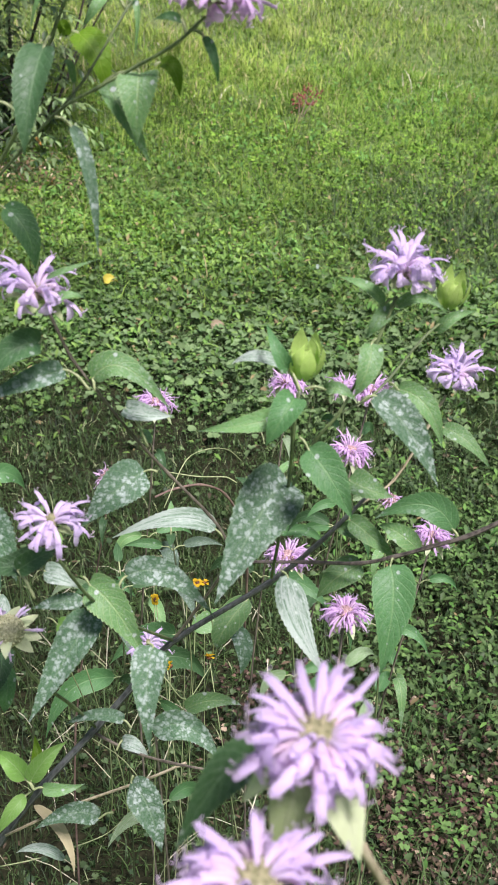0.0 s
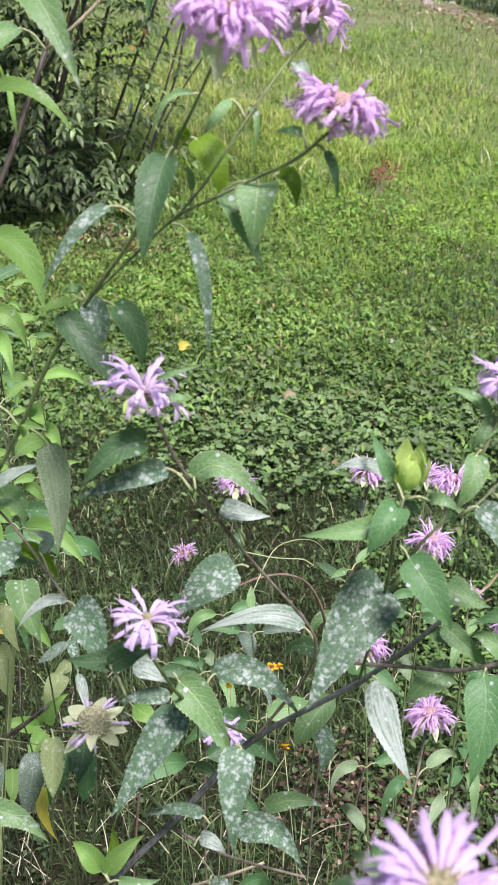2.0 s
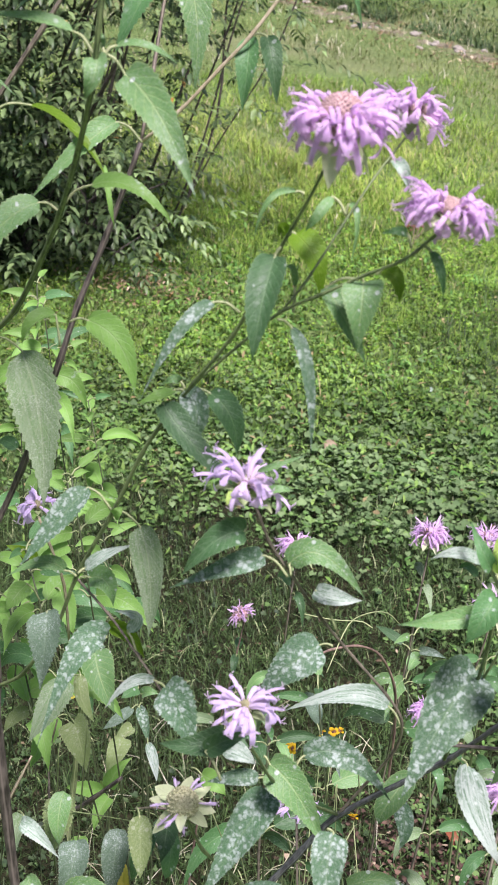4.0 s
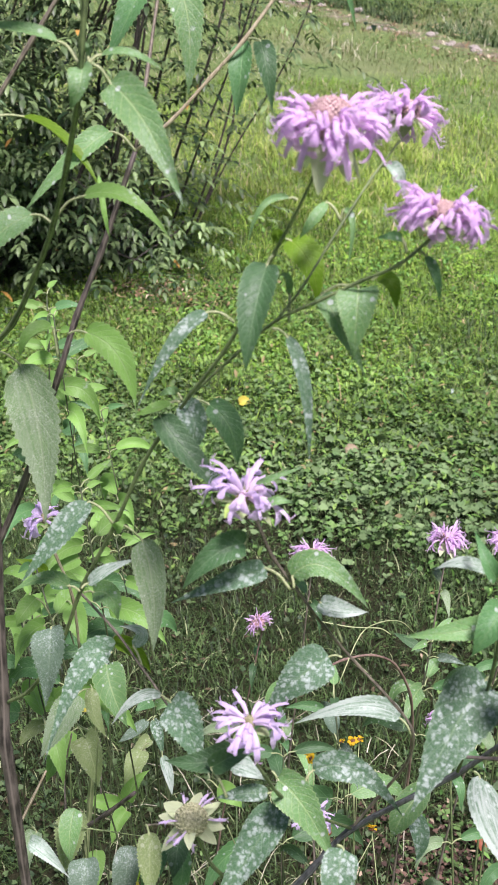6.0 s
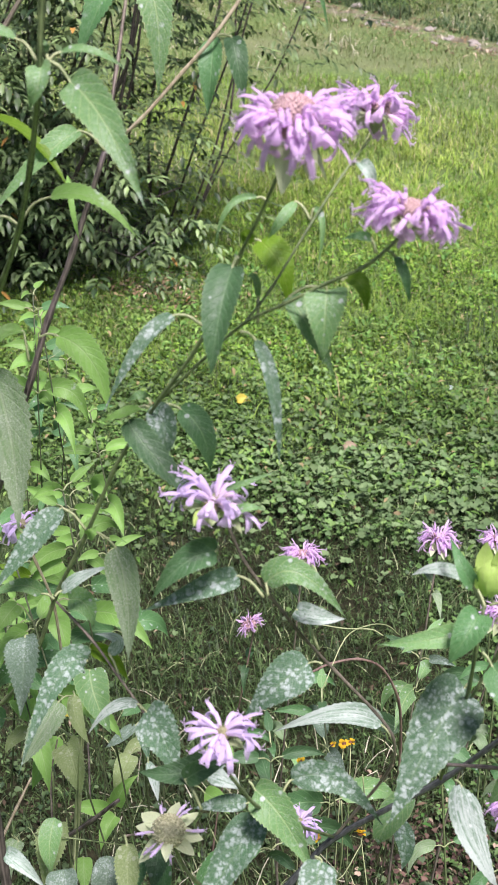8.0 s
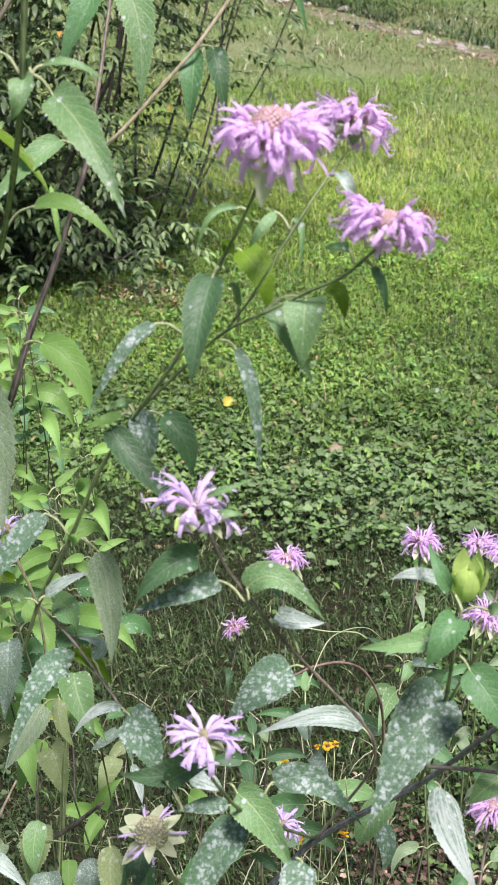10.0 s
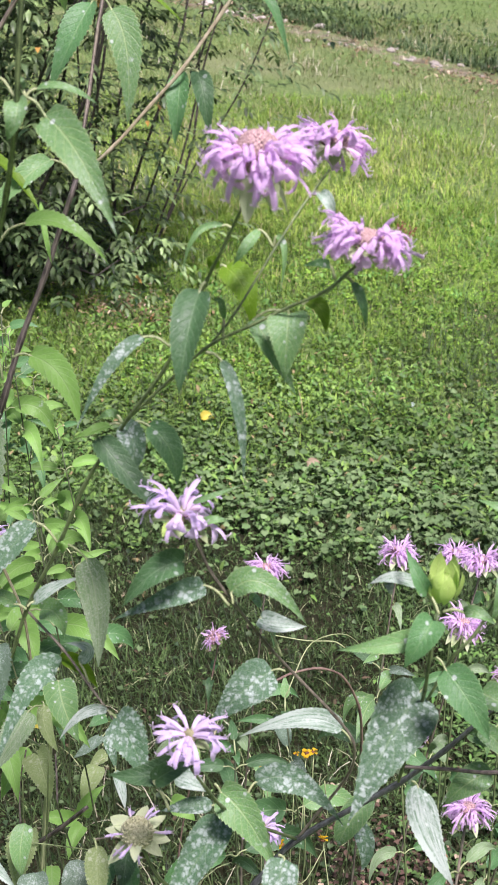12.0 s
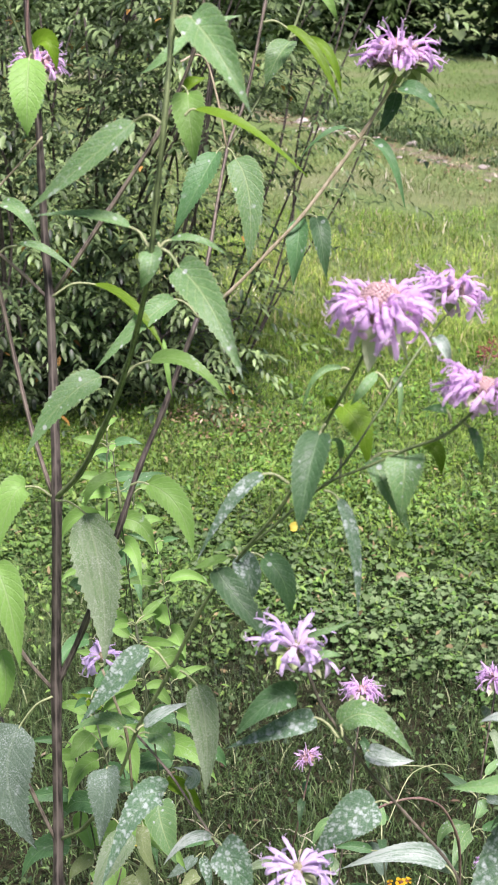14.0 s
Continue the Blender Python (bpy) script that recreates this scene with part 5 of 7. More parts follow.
leaf(tall_bergamot, (-0.243, 0.642, 1.539), (-0.242, 0.643, 1.540), (-0.233, 0.639, 1.542), (-0.230, 0.640, 1.528), 11, -20, sunlit_leaf)
leaf(tall_bergamot, None, (-0.239, 0.636, 1.520), (-0.236, 0.628, 1.515), (-0.239, 0.632, 1.509), 5, 0, spotted_leaf)
leaf(tall_bergamot, (-0.145, 0.498, 1.520), (-0.160, 0.511, 1.520), (-0.180, 0.506, 1.504), (-0.208, 0.511, 1.482), 13, -10, spotted_leaf)
leaf(tall_bergamot, (-0.155, 0.508, 1.469), (-0.164, 0.515, 1.476), (-0.183, 0.513, 1.481), (-0.208, 0.520, 1.479), 7, 35, spotted_leaf)
leaf(tall_bergamot, (-0.151, 0.509, 1.469), (-0.154, 0.508, 1.468), (-0.153, 0.500, 1.463), (-0.158, 0.502, 1.453), 10, 15, spotted_leaf)
leaf(tall_bergamot, (-0.151, 0.509, 1.469), (-0.147, 0.511, 1.472), (-0.134, 0.507, 1.473), (-0.123, 0.512, 1.466), 5, -40, spotted_leaf)
leaf(tall_bergamot, (-0.151, 0.509, 1.469), (-0.152, 0.510, 1.472), (-0.151, 0.505, 1.476), (-0.154, 0.512, 1.477), 3, 0, spotted_leaf)
leaf(tall_bergamot, (-0.149, 0.504, 1.470), (-0.142, 0.503, 1.463), (-0.125, 0.484, 1.451), (-0.110, 0.472, 1.424), 16, 10, spotted_leaf)
leaf(tall_bergamot, (-0.156, 0.617, 1.410), (-0.168, 0.618, 1.419), (-0.182, 0.606, 1.410), (-0.207, 0.600, 1.385), 12, -20, spotted_leaf)
leaf(tall_bergamot, (-0.233, 0.619, 1.418), (-0.212, 0.624, 1.424), (-0.188, 0.608, 1.417), (-0.170, 0.599, 1.396), 8, 50, sunlit_leaf)
leaf(tall_bergamot, None, (-0.173, 0.610, 1.400), (-0.169, 0.599, 1.386), (-0.167, 0.600, 1.372), 3, 30, fresh_leaf)
leaf(tall_bergamot, (-0.187, 0.572, 1.387), (-0.171, 0.569, 1.401), (-0.150, 0.561, 1.403), (-0.131, 0.559, 1.386), 9, 35, fresh_leaf)
leaf(tall_bergamot, (-0.187, 0.572, 1.387), (-0.196, 0.572, 1.391), (-0.213, 0.559, 1.381), (-0.232, 0.552, 1.353), 15, -10, spotted_leaf)
leaf(tall_bergamot, (-0.264, 0.621, 1.436), (-0.252, 0.625, 1.443), (-0.236, 0.620, 1.441), (-0.219, 0.625, 1.428), 7, 40, spotted_leaf)
leaf(tall_bergamot, (-0.263, 0.613, 1.470), (-0.255, 0.613, 1.467), (-0.242, 0.607, 1.463), (-0.235, 0.609, 1.448), 8, -20, spotted_leaf)
leaf(tall_bergamot, (-0.149, 0.664, 1.489), (-0.153, 0.663, 1.487), (-0.161, 0.649, 1.471), (-0.173, 0.644, 1.447), 16, 15, green_leaf)
leaf(tall_bergamot, (-0.146, 0.654, 1.490), (-0.142, 0.653, 1.485), (-0.133, 0.641, 1.467), (-0.133, 0.635, 1.433), 17, -10, spotted_leaf)
leaf(tall_bergamot, (-0.160, 0.608, 1.525), (-0.157, 0.607, 1.522), (-0.154, 0.596, 1.509), (-0.152, 0.596, 1.490), 16, 5, fresh_leaf)
leaf(tall_bergamot, None, (-0.161, 0.617, 1.522), (-0.155, 0.613, 1.526), (-0.149, 0.621, 1.528), 7, 20, sunlit_leaf)
leaf(tall_bergamot, (-0.154, 0.584, 1.514), (-0.150, 0.585, 1.517), (-0.124, 0.575, 1.510), (-0.096, 0.573, 1.489), 7, 45, sunlit_leaf)
leaf(tall_bergamot, (-0.142, 0.508, 1.558), (-0.136, 0.509, 1.560), (-0.122, 0.495, 1.547), (-0.109, 0.490, 1.525), 18, 10, spotted_leaf)
leaf(tall_bergamot, None, (-0.154, 0.597, 1.548), (-0.160, 0.586, 1.540), (-0.175, 0.587, 1.532), 9, -30, spotted_leaf)
leaf(tall_bergamot, (-0.147, 0.578, 1.551), (-0.145, 0.579, 1.553), (-0.134, 0.575, 1.556), (-0.125, 0.584, 1.558), 4, 30, spotted_leaf)
leaf(tall_bergamot, None, (-0.117, 0.684, 1.541), (-0.123, 0.673, 1.533), (-0.129, 0.673, 1.519), 14, 10, spotted_leaf)
leaf(tall_bergamot, (-0.129, 0.664, 1.551), (-0.118, 0.665, 1.549), (-0.100, 0.656, 1.534), (-0.088, 0.654, 1.507), 7, 40, sunlit_leaf)
leaf(tall_bergamot, (-0.117, 0.674, 1.543), (-0.109, 0.675, 1.543), (-0.096, 0.667, 1.535), (-0.089, 0.667, 1.515), 6, 30, sunlit_leaf)
leaf(tall_bergamot, None, (-0.104, 0.675, 1.569), (-0.097, 0.667, 1.562), (-0.092, 0.670, 1.551), 6, 10, fresh_leaf)
leaf(tall_bergamot, (-0.078, 0.641, 1.498), (-0.083, 0.642, 1.502), (-0.094, 0.633, 1.500), (-0.107, 0.633, 1.488), 5, 45, green_leaf)
leaf(tall_bergamot, (-0.077, 0.642, 1.498), (-0.071, 0.642, 1.496), (-0.061, 0.633, 1.487), (-0.053, 0.631, 1.461), 6, -15, green_leaf)
leaf(tall_bergamot, (-0.062, 0.633, 1.524), (-0.059, 0.633, 1.523), (-0.048, 0.627, 1.521), (-0.037, 0.631, 1.509), 8, 20, green_leaf)
leaf(tall_bergamot, (-0.065, 0.662, 1.519), (-0.061, 0.662, 1.518), (-0.064, 0.651, 1.508), (-0.070, 0.653, 1.498), 8, 10, dark_leaf)
leaf(tall_bergamot, None, (-0.107, 0.642, 1.457), (-0.107, 0.631, 1.444), (-0.109, 0.630, 1.425), 12, 15, green_leaf)
leaf(tall_bergamot, (-0.108, 0.652, 1.456), (-0.100, 0.653, 1.456), (-0.096, 0.643, 1.445), (-0.093, 0.642, 1.424), 11, -20, dark_leaf)
leaf(tall_bergamot, (-0.232, 0.599, 1.312), (-0.216, 0.599, 1.305), (-0.204, 0.582, 1.274), (-0.202, 0.572, 1.229), 26, 5, dusty_leaf)
leaf(tall_bergamot, (-0.234, 0.599, 1.314), (-0.248, 0.599, 1.319), (-0.254, 0.590, 1.313), (-0.262, 0.583, 1.282), 17, -10, fresh_leaf)
leaf(tall_bergamot, None, (-0.263, 0.582, 1.280), (-0.252, 0.571, 1.263), (-0.246, 0.564, 1.227), 20, 10, fresh_leaf)
leaf(tall_bergamot, None, (-0.267, 0.591, 1.222), (-0.261, 0.581, 1.212), (-0.264, 0.579, 1.191), 13, 0, fresh_leaf)
leaf(tall_bergamot, (-0.234, 0.578, 1.204), (-0.251, 0.570, 1.189), (-0.254, 0.553, 1.162), (-0.238, 0.547, 1.125), 31, 0, slate_leaf)
leaf(tall_bergamot, (-0.194, 0.554, 1.178), (-0.198, 0.553, 1.179), (-0.197, 0.542, 1.166), (-0.200, 0.538, 1.140), 19, 5, slate_leaf)
leaf(tall_bergamot, (-0.181, 0.551, 1.167), (-0.167, 0.553, 1.166), (-0.180, 0.538, 1.163), (-0.198, 0.519, 1.118), 16, -15, powdery_leaf)
leaf(tall_bergamot, (-0.162, 0.552, 1.243), (-0.148, 0.551, 1.235), (-0.141, 0.538, 1.215), (-0.141, 0.532, 1.183), 16, -5, dusty_leaf)
leaf(tall_bergamot, (-0.181, 0.554, 1.203), (-0.178, 0.556, 1.205), (-0.166, 0.555, 1.215), (-0.154, 0.564, 1.216), 7, 25, white_leaf)
leaf(tall_bergamot, (-0.164, 0.560, 1.238), (-0.176, 0.562, 1.249), (-0.188, 0.550, 1.237), (-0.208, 0.543, 1.212), 14, -15, powdery_leaf)
leaf(tall_bergamot, (-0.184, 0.562, 1.196), (-0.190, 0.562, 1.199), (-0.201, 0.557, 1.206), (-0.220, 0.556, 1.196), 8, 30, spotted_leaf)
leaf(tall_bergamot, (-0.184, 0.570, 1.190), (-0.179, 0.571, 1.190), (-0.169, 0.566, 1.191), (-0.166, 0.567, 1.175), 13, -10, spotted_leaf)
leaf(tall_bergamot, (-0.152, 0.556, 1.155), (-0.157, 0.559, 1.166), (-0.152, 0.558, 1.176), (-0.165, 0.562, 1.176), 7, 0, white_leaf)
leaf(tall_bergamot, (-0.169, 0.572, 1.163), (-0.170, 0.571, 1.160), (-0.158, 0.566, 1.159), (-0.150, 0.568, 1.143), 9, 0, sunlit_leaf)
leaf(tall_bergamot, (-0.135, 0.524, 1.161), (-0.132, 0.524, 1.159), (-0.122, 0.515, 1.150), (-0.115, 0.513, 1.124), 21, 0, powdery_leaf)
leaf(tall_bergamot, (-0.139, 0.548, 1.142), (-0.141, 0.548, 1.144), (-0.153, 0.541, 1.146), (-0.166, 0.539, 1.130), 6, 20, white_leaf)
leaf(tall_bergamot, (-0.162, 0.551, 1.241), (-0.161, 0.551, 1.240), (-0.158, 0.547, 1.245), (-0.157, 0.553, 1.245), 6, 0, fresh_leaf)
leaf(tall_bergamot, (-0.195, 0.594, 1.312), (-0.198, 0.599, 1.326), (-0.207, 0.590, 1.324), (-0.214, 0.591, 1.311), 10, 30, fresh_leaf)
leaf(tall_bergamot, (-0.193, 0.608, 1.319), (-0.184, 0.609, 1.320), (-0.166, 0.602, 1.310), (-0.158, 0.599, 1.283), 16, 10, fresh_leaf)
leaf(tall_bergamot, (-0.079, 0.489, 1.402), (-0.081, 0.487, 1.399), (-0.084, 0.470, 1.386), (-0.087, 0.463, 1.364), 15, 5, dark_leaf)
leaf(tall_bergamot, (-0.083, 0.547, 1.389), (-0.077, 0.548, 1.390), (-0.067, 0.539, 1.381), (-0.064, 0.539, 1.363), 14, 15, sunlit_leaf)
leaf(tall_bergamot, None, (-0.081, 0.547, 1.389), (-0.082, 0.542, 1.394), (-0.084, 0.546, 1.388), 5, 0, sunlit_leaf)
leaf(tall_bergamot, (-0.047, 0.494, 1.390), (-0.046, 0.494, 1.388), (-0.046, 0.485, 1.381), (-0.047, 0.484, 1.361), 17, 5, spotted_leaf)
leaf(tall_bergamot, (-0.048, 0.508, 1.384), (-0.061, 0.505, 1.381), (-0.052, 0.495, 1.371), (-0.042, 0.496, 1.350), 11, -10, spotted_leaf)
leaf(tall_bergamot, (-0.041, 0.505, 1.388), (-0.039, 0.506, 1.389), (-0.033, 0.500, 1.388), (-0.031, 0.502, 1.377), 7, 10, sunlit_leaf)
leaf(tall_bergamot, (-0.096, 0.505, 1.368), (-0.107, 0.505, 1.372), (-0.120, 0.492, 1.362), (-0.135, 0.486, 1.334), 7, -20, powdery_leaf)
leaf(tall_bergamot, (-0.080, 0.497, 1.369), (-0.074, 0.497, 1.366), (-0.066, 0.486, 1.350), (-0.063, 0.480, 1.318), 6, 15, powdery_leaf)
leaf(tall_bergamot, (-0.122, 0.530, 1.320), (-0.122, 0.530, 1.320), (-0.116, 0.521, 1.313), (-0.119, 0.521, 1.297), 13, 0, powdery_leaf)
leaf(tall_bergamot, (-0.122, 0.543, 1.314), (-0.113, 0.544, 1.313), (-0.102, 0.536, 1.305), (-0.099, 0.536, 1.286), 13, 20, green_leaf)
leaf(tall_bergamot, (-0.128, 0.512, 1.318), (-0.130, 0.513, 1.321), (-0.115, 0.502, 1.307), (-0.091, 0.500, 1.283), 13, -15, dark_leaf)
leaf(tall_bergamot, (-0.121, 0.516, 1.326), (-0.125, 0.516, 1.326), (-0.132, 0.508, 1.326), (-0.141, 0.511, 1.321), 5, 30, fresh_leaf)
leaf(tall_bergamot, (-0.122, 0.525, 1.323), (-0.124, 0.526, 1.326), (-0.127, 0.521, 1.329), (-0.133, 0.524, 1.324), 4, 0, spotted_leaf)
leaf(tall_bergamot, (-0.055, 0.535, 1.403), (-0.061, 0.537, 1.410), (-0.066, 0.528, 1.405), (-0.072, 0.530, 1.396), 5, 0, spotted_leaf)
leaf(tall_bergamot, (-0.073, 0.535, 1.411), (-0.076, 0.535, 1.412), (-0.087, 0.526, 1.410), (-0.093, 0.525, 1.391), 3, 10, spotted_leaf)
leaf(tall_bergamot, (-0.055, 0.540, 1.401), (-0.054, 0.541, 1.406), (-0.050, 0.534, 1.401), (-0.052, 0.532, 1.381), 3, 0, spotted_leaf)
leaf(tall_bergamot, (-0.039, 0.550, 1.422), (-0.036, 0.551, 1.423), (-0.032, 0.544, 1.420), (-0.029, 0.547, 1.411), 6, 0, white_leaf)
leaf(tall_bergamot, (-0.028, 0.497, 1.402), (-0.030, 0.499, 1.407), (-0.035, 0.492, 1.410), (-0.041, 0.497, 1.407), 4, 0, green_leaf)
leaf(tall_bergamot, (-0.025, 0.488, 1.406), (-0.021, 0.488, 1.404), (-0.017, 0.480, 1.399), (-0.015, 0.482, 1.387), 4, 0, green_leaf)
leaf(tall_bergamot, (-0.074, 0.508, 1.368), (-0.074, 0.512, 1.378), (-0.075, 0.509, 1.387), (-0.079, 0.514, 1.385), 3, 0, spotted_leaf)
full_head(tall_bergamot, (-0.0580, 0.482, 1.4550), 22.5, (0.05, -0.08), 52, 3)
full_head(tall_bergamot, (-0.031, 0.559, 1.443), 19, (0.25, 0.5), 36, 5)
full_head(tall_bergamot, (-0.0165, 0.480, 1.4225), 20, (0.22, 0.45), 42, 7)
crown_head(tall_bergamot, (-0.060, 0.648, 1.535), 26, (0.05, 0.2), 30, 9)
crown_head(tall_bergamot, (-0.252, 0.679, 1.528), 21, (0.0, 0.1), 20, 10)

edge_teeth = 0.042
sprawling_bergamot = plant((-0.162, 0.592, 0.000), "sprawling wild bergamot with mildewed leaves and pale lilac heads")
stem(sprawling_bergamot, 2.8, 0.9, slate_stem, (-0.212, 0.592, -0.010), (-0.177, 0.567, 0.434), (-0.162, 0.542, 0.878), (-0.145, 0.538, 0.909), (-0.119, 0.541, 0.951), (-0.085, 0.553, 0.990), (-0.062, 0.559, 1.020), (-0.041, 0.564, 1.047), (0.014, 0.560, 1.095), (0.037, 0.554, 1.124), (0.053, 0.547, 1.150), (0.061, 0.544, 1.163))
stem(sprawling_bergamot, 0.79, 0.74, brown_stem, (-0.041, 0.564, 1.047), (-0.028, 0.562, 1.071), (-0.012, 0.555, 1.106), (-0.011, 0.547, 1.132), (-0.020, 0.546, 1.148), (-0.040, 0.540, 1.176), (-0.056, 0.525, 1.207), (-0.070, 0.510, 1.239), (-0.080, 0.505, 1.258), (-0.085, 0.502, 1.273), (-0.089, 0.503, 1.283))
stem(sprawling_bergamot, 0.82, 1.28, dark_stem, (-0.002, 0.549, 1.116), (0.034, 0.542, 1.122), (0.059, 0.530, 1.131), (0.075, 0.524, 1.140), (0.091, 0.519, 1.150), (0.109, 0.514, 1.161), (0.126, 0.511, 1.174))
stem(sprawling_bergamot, 0.88, 0.87, green_stem, (0.014, 0.553, 1.103), (0.018, 0.508, 1.179), (0.019, 0.492, 1.208), (0.019, 0.476, 1.239), (0.021, 0.478, 1.260))
stem(sprawling_bergamot, 0.66, 0.70, green_stem, (0.021, 0.497, 1.199), (0.030, 0.491, 1.227), (0.039, 0.489, 1.242), (0.048, 0.494, 1.259), (0.055, 0.498, 1.275), (0.062, 0.503, 1.293))
stem(sprawling_bergamot, 0.54, 0.65, green_stem, (0.039, 0.489, 1.242), (0.052, 0.493, 1.248), (0.062, 0.502, 1.254), (0.077, 0.516, 1.267), (0.090, 0.530, 1.272))
stem(sprawling_bergamot, 0.77, 0.75, pale_stem, (0.061, 0.566, 1.144), (0.078, 0.573, 1.155), (0.094, 0.579, 1.185), (0.102, 0.584, 1.201))
stem(sprawling_bergamot, 0.93, 0.71, green_stem, (-0.039, 0.565, 1.047), (-0.064, 0.532, 1.087), (-0.074, 0.484, 1.140), (-0.079, 0.463, 1.169), (-0.084, 0.452, 1.189))
stem(sprawling_bergamot, 0.95, 0.83, green_stem, (-0.085, 0.553, 0.990), (-0.094, 0.530, 1.028), (-0.110, 0.509, 1.067), (-0.118, 0.503, 1.095))
stem(sprawling_bergamot, 0.95, 0.67, brown_stem, (-0.085, 0.551, 0.987), (-0.063, 0.532, 0.993), (-0.040, 0.515, 1.002), (-0.008, 0.505, 1.005))
stem(sprawling_bergamot, 0.87, 0.82, pale_stem, (-0.140, 0.533, 0.920), (-0.102, 0.536, 0.942), (-0.054, 0.531, 0.972), (-0.031, 0.529, 0.988))
leaf(sprawling_bergamot, (-0.089, 0.487, 1.277), (-0.090, 0.486, 1.275), (-0.102, 0.477, 1.274), (-0.116, 0.475, 1.257), 13, 10, dark_leaf)
leaf(sprawling_bergamot, (-0.071, 0.494, 1.248), (-0.082, 0.496, 1.257), (-0.099, 0.486, 1.255), (-0.123, 0.484, 1.244), 11, 10, powdery_leaf)
leaf(sprawling_bergamot, (-0.070, 0.503, 1.243), (-0.071, 0.505, 1.248), (-0.056, 0.503, 1.255), (-0.036, 0.504, 1.233), 13, -20, spotted_leaf)
leaf(sprawling_bergamot, (-0.048, 0.518, 1.205), (-0.059, 0.523, 1.223), (-0.048, 0.518, 1.223), (-0.036, 0.525, 1.218), 10, 20, white_leaf)
leaf(sprawling_bergamot, None, (-0.085, 0.483, 1.306), (-0.076, 0.480, 1.311), (-0.063, 0.489, 1.313), 3, 30, spotted_leaf)
leaf(sprawling_bergamot, None, (-0.083, 0.480, 1.297), (-0.075, 0.476, 1.302), (-0.069, 0.482, 1.298), 4, 20, spotted_leaf)
leaf(sprawling_bergamot, (-0.049, 0.581, 1.151), (-0.056, 0.581, 1.151), (-0.071, 0.569, 1.145), (-0.090, 0.564, 1.124), 23, -10, powdery_leaf)
leaf(sprawling_bergamot, (-0.009, 0.566, 1.111), (-0.017, 0.570, 1.122), (-0.039, 0.566, 1.131), (-0.073, 0.563, 1.119), 12, 15, white_leaf)
leaf(sprawling_bergamot, (-0.064, 0.508, 1.127), (-0.060, 0.511, 1.133), (-0.038, 0.509, 1.136), (-0.015, 0.506, 1.112), 15, -15, powdery_leaf)
leaf(sprawling_bergamot, (-0.079, 0.498, 1.142), (-0.076, 0.496, 1.139), (-0.062, 0.487, 1.130), (-0.047, 0.481, 1.103), 19, 10, spotted_leaf)
leaf(sprawling_bergamot, (-0.092, 0.481, 1.167), (-0.095, 0.481, 1.167), (-0.108, 0.473, 1.166), (-0.127, 0.476, 1.163), 13, 15, dark_leaf)
leaf(sprawling_bergamot, (-0.046, 0.470, 1.125), (-0.043, 0.469, 1.124), (-0.045, 0.454, 1.110), (-0.043, 0.442, 1.079), 17, 0, powdery_leaf)
leaf(sprawling_bergamot, (-0.075, 0.504, 1.115), (-0.076, 0.503, 1.114), (-0.086, 0.489, 1.103), (-0.107, 0.475, 1.067), 20, -10, powdery_leaf)
leaf(sprawling_bergamot, (-0.079, 0.514, 1.114), (-0.082, 0.514, 1.114), (-0.094, 0.509, 1.117), (-0.109, 0.512, 1.110), 9, 30, powdery_leaf)
leaf(sprawling_bergamot, (0.020, 0.504, 1.201), (0.018, 0.503, 1.199), (0.005, 0.482, 1.190), (-0.014, 0.460, 1.156), 29, -5, powdery_leaf)
leaf(sprawling_bergamot, (0.018, 0.516, 1.135), (0.021, 0.515, 1.133), (0.025, 0.500, 1.120), (0.040, 0.490, 1.092), 16, 10, white_leaf)
leaf(sprawling_bergamot, (0.073, 0.516, 1.145), (0.072, 0.514, 1.142), (0.073, 0.498, 1.127), (0.068, 0.486, 1.094), 22, 5, green_leaf)
leaf(sprawling_bergamot, (0.065, 0.550, 1.117), (0.062, 0.549, 1.116), (0.049, 0.541, 1.114), (0.038, 0.540, 1.100), 16, 20, spotted_leaf)
leaf(sprawling_bergamot, (0.022, 0.480, 1.235), (0.026, 0.477, 1.231), (0.036, 0.465, 1.223), (0.046, 0.461, 1.205), 17, 0, green_leaf)
leaf(sprawling_bergamot, (0.020, 0.476, 1.258), (0.019, 0.476, 1.257), (0.014, 0.466, 1.253), (0.007, 0.465, 1.239), 14, -10, green_leaf)
leaf(sprawling_bergamot, (0.021, 0.483, 1.251), (0.017, 0.480, 1.246), (-0.000, 0.473, 1.245), (-0.022, 0.476, 1.239), 10, 25, spotted_leaf)
leaf(sprawling_bergamot, (0.049, 0.492, 1.247), (0.055, 0.494, 1.249), (0.069, 0.481, 1.240), (0.084, 0.473, 1.215), 16, 10, powdery_leaf)
leaf(sprawling_bergamot, (0.063, 0.514, 1.245), (0.067, 0.512, 1.243), (0.080, 0.503, 1.239), (0.088, 0.499, 1.220), 11, -10, spotted_leaf)
leaf(sprawling_bergamot, (0.093, 0.555, 1.200), (0.097, 0.554, 1.199), (0.109, 0.545, 1.196), (0.122, 0.543, 1.181), 9, 10, spotted_leaf)
leaf(sprawling_bergamot, (0.054, 0.498, 1.275), (0.052, 0.497, 1.273), (0.050, 0.486, 1.266), (0.045, 0.485, 1.253), 11, 0, spotted_leaf)
leaf(sprawling_bergamot, (0.021, 0.473, 1.262), (0.016, 0.478, 1.269), (0.011, 0.476, 1.279), (0.006, 0.488, 1.286), 7, 0, green_leaf)
leaf(sprawling_bergamot, (0.021, 0.486, 1.255), (0.014, 0.491, 1.264), (0.002, 0.488, 1.270), (-0.009, 0.491, 1.264), 6, 20, white_leaf)
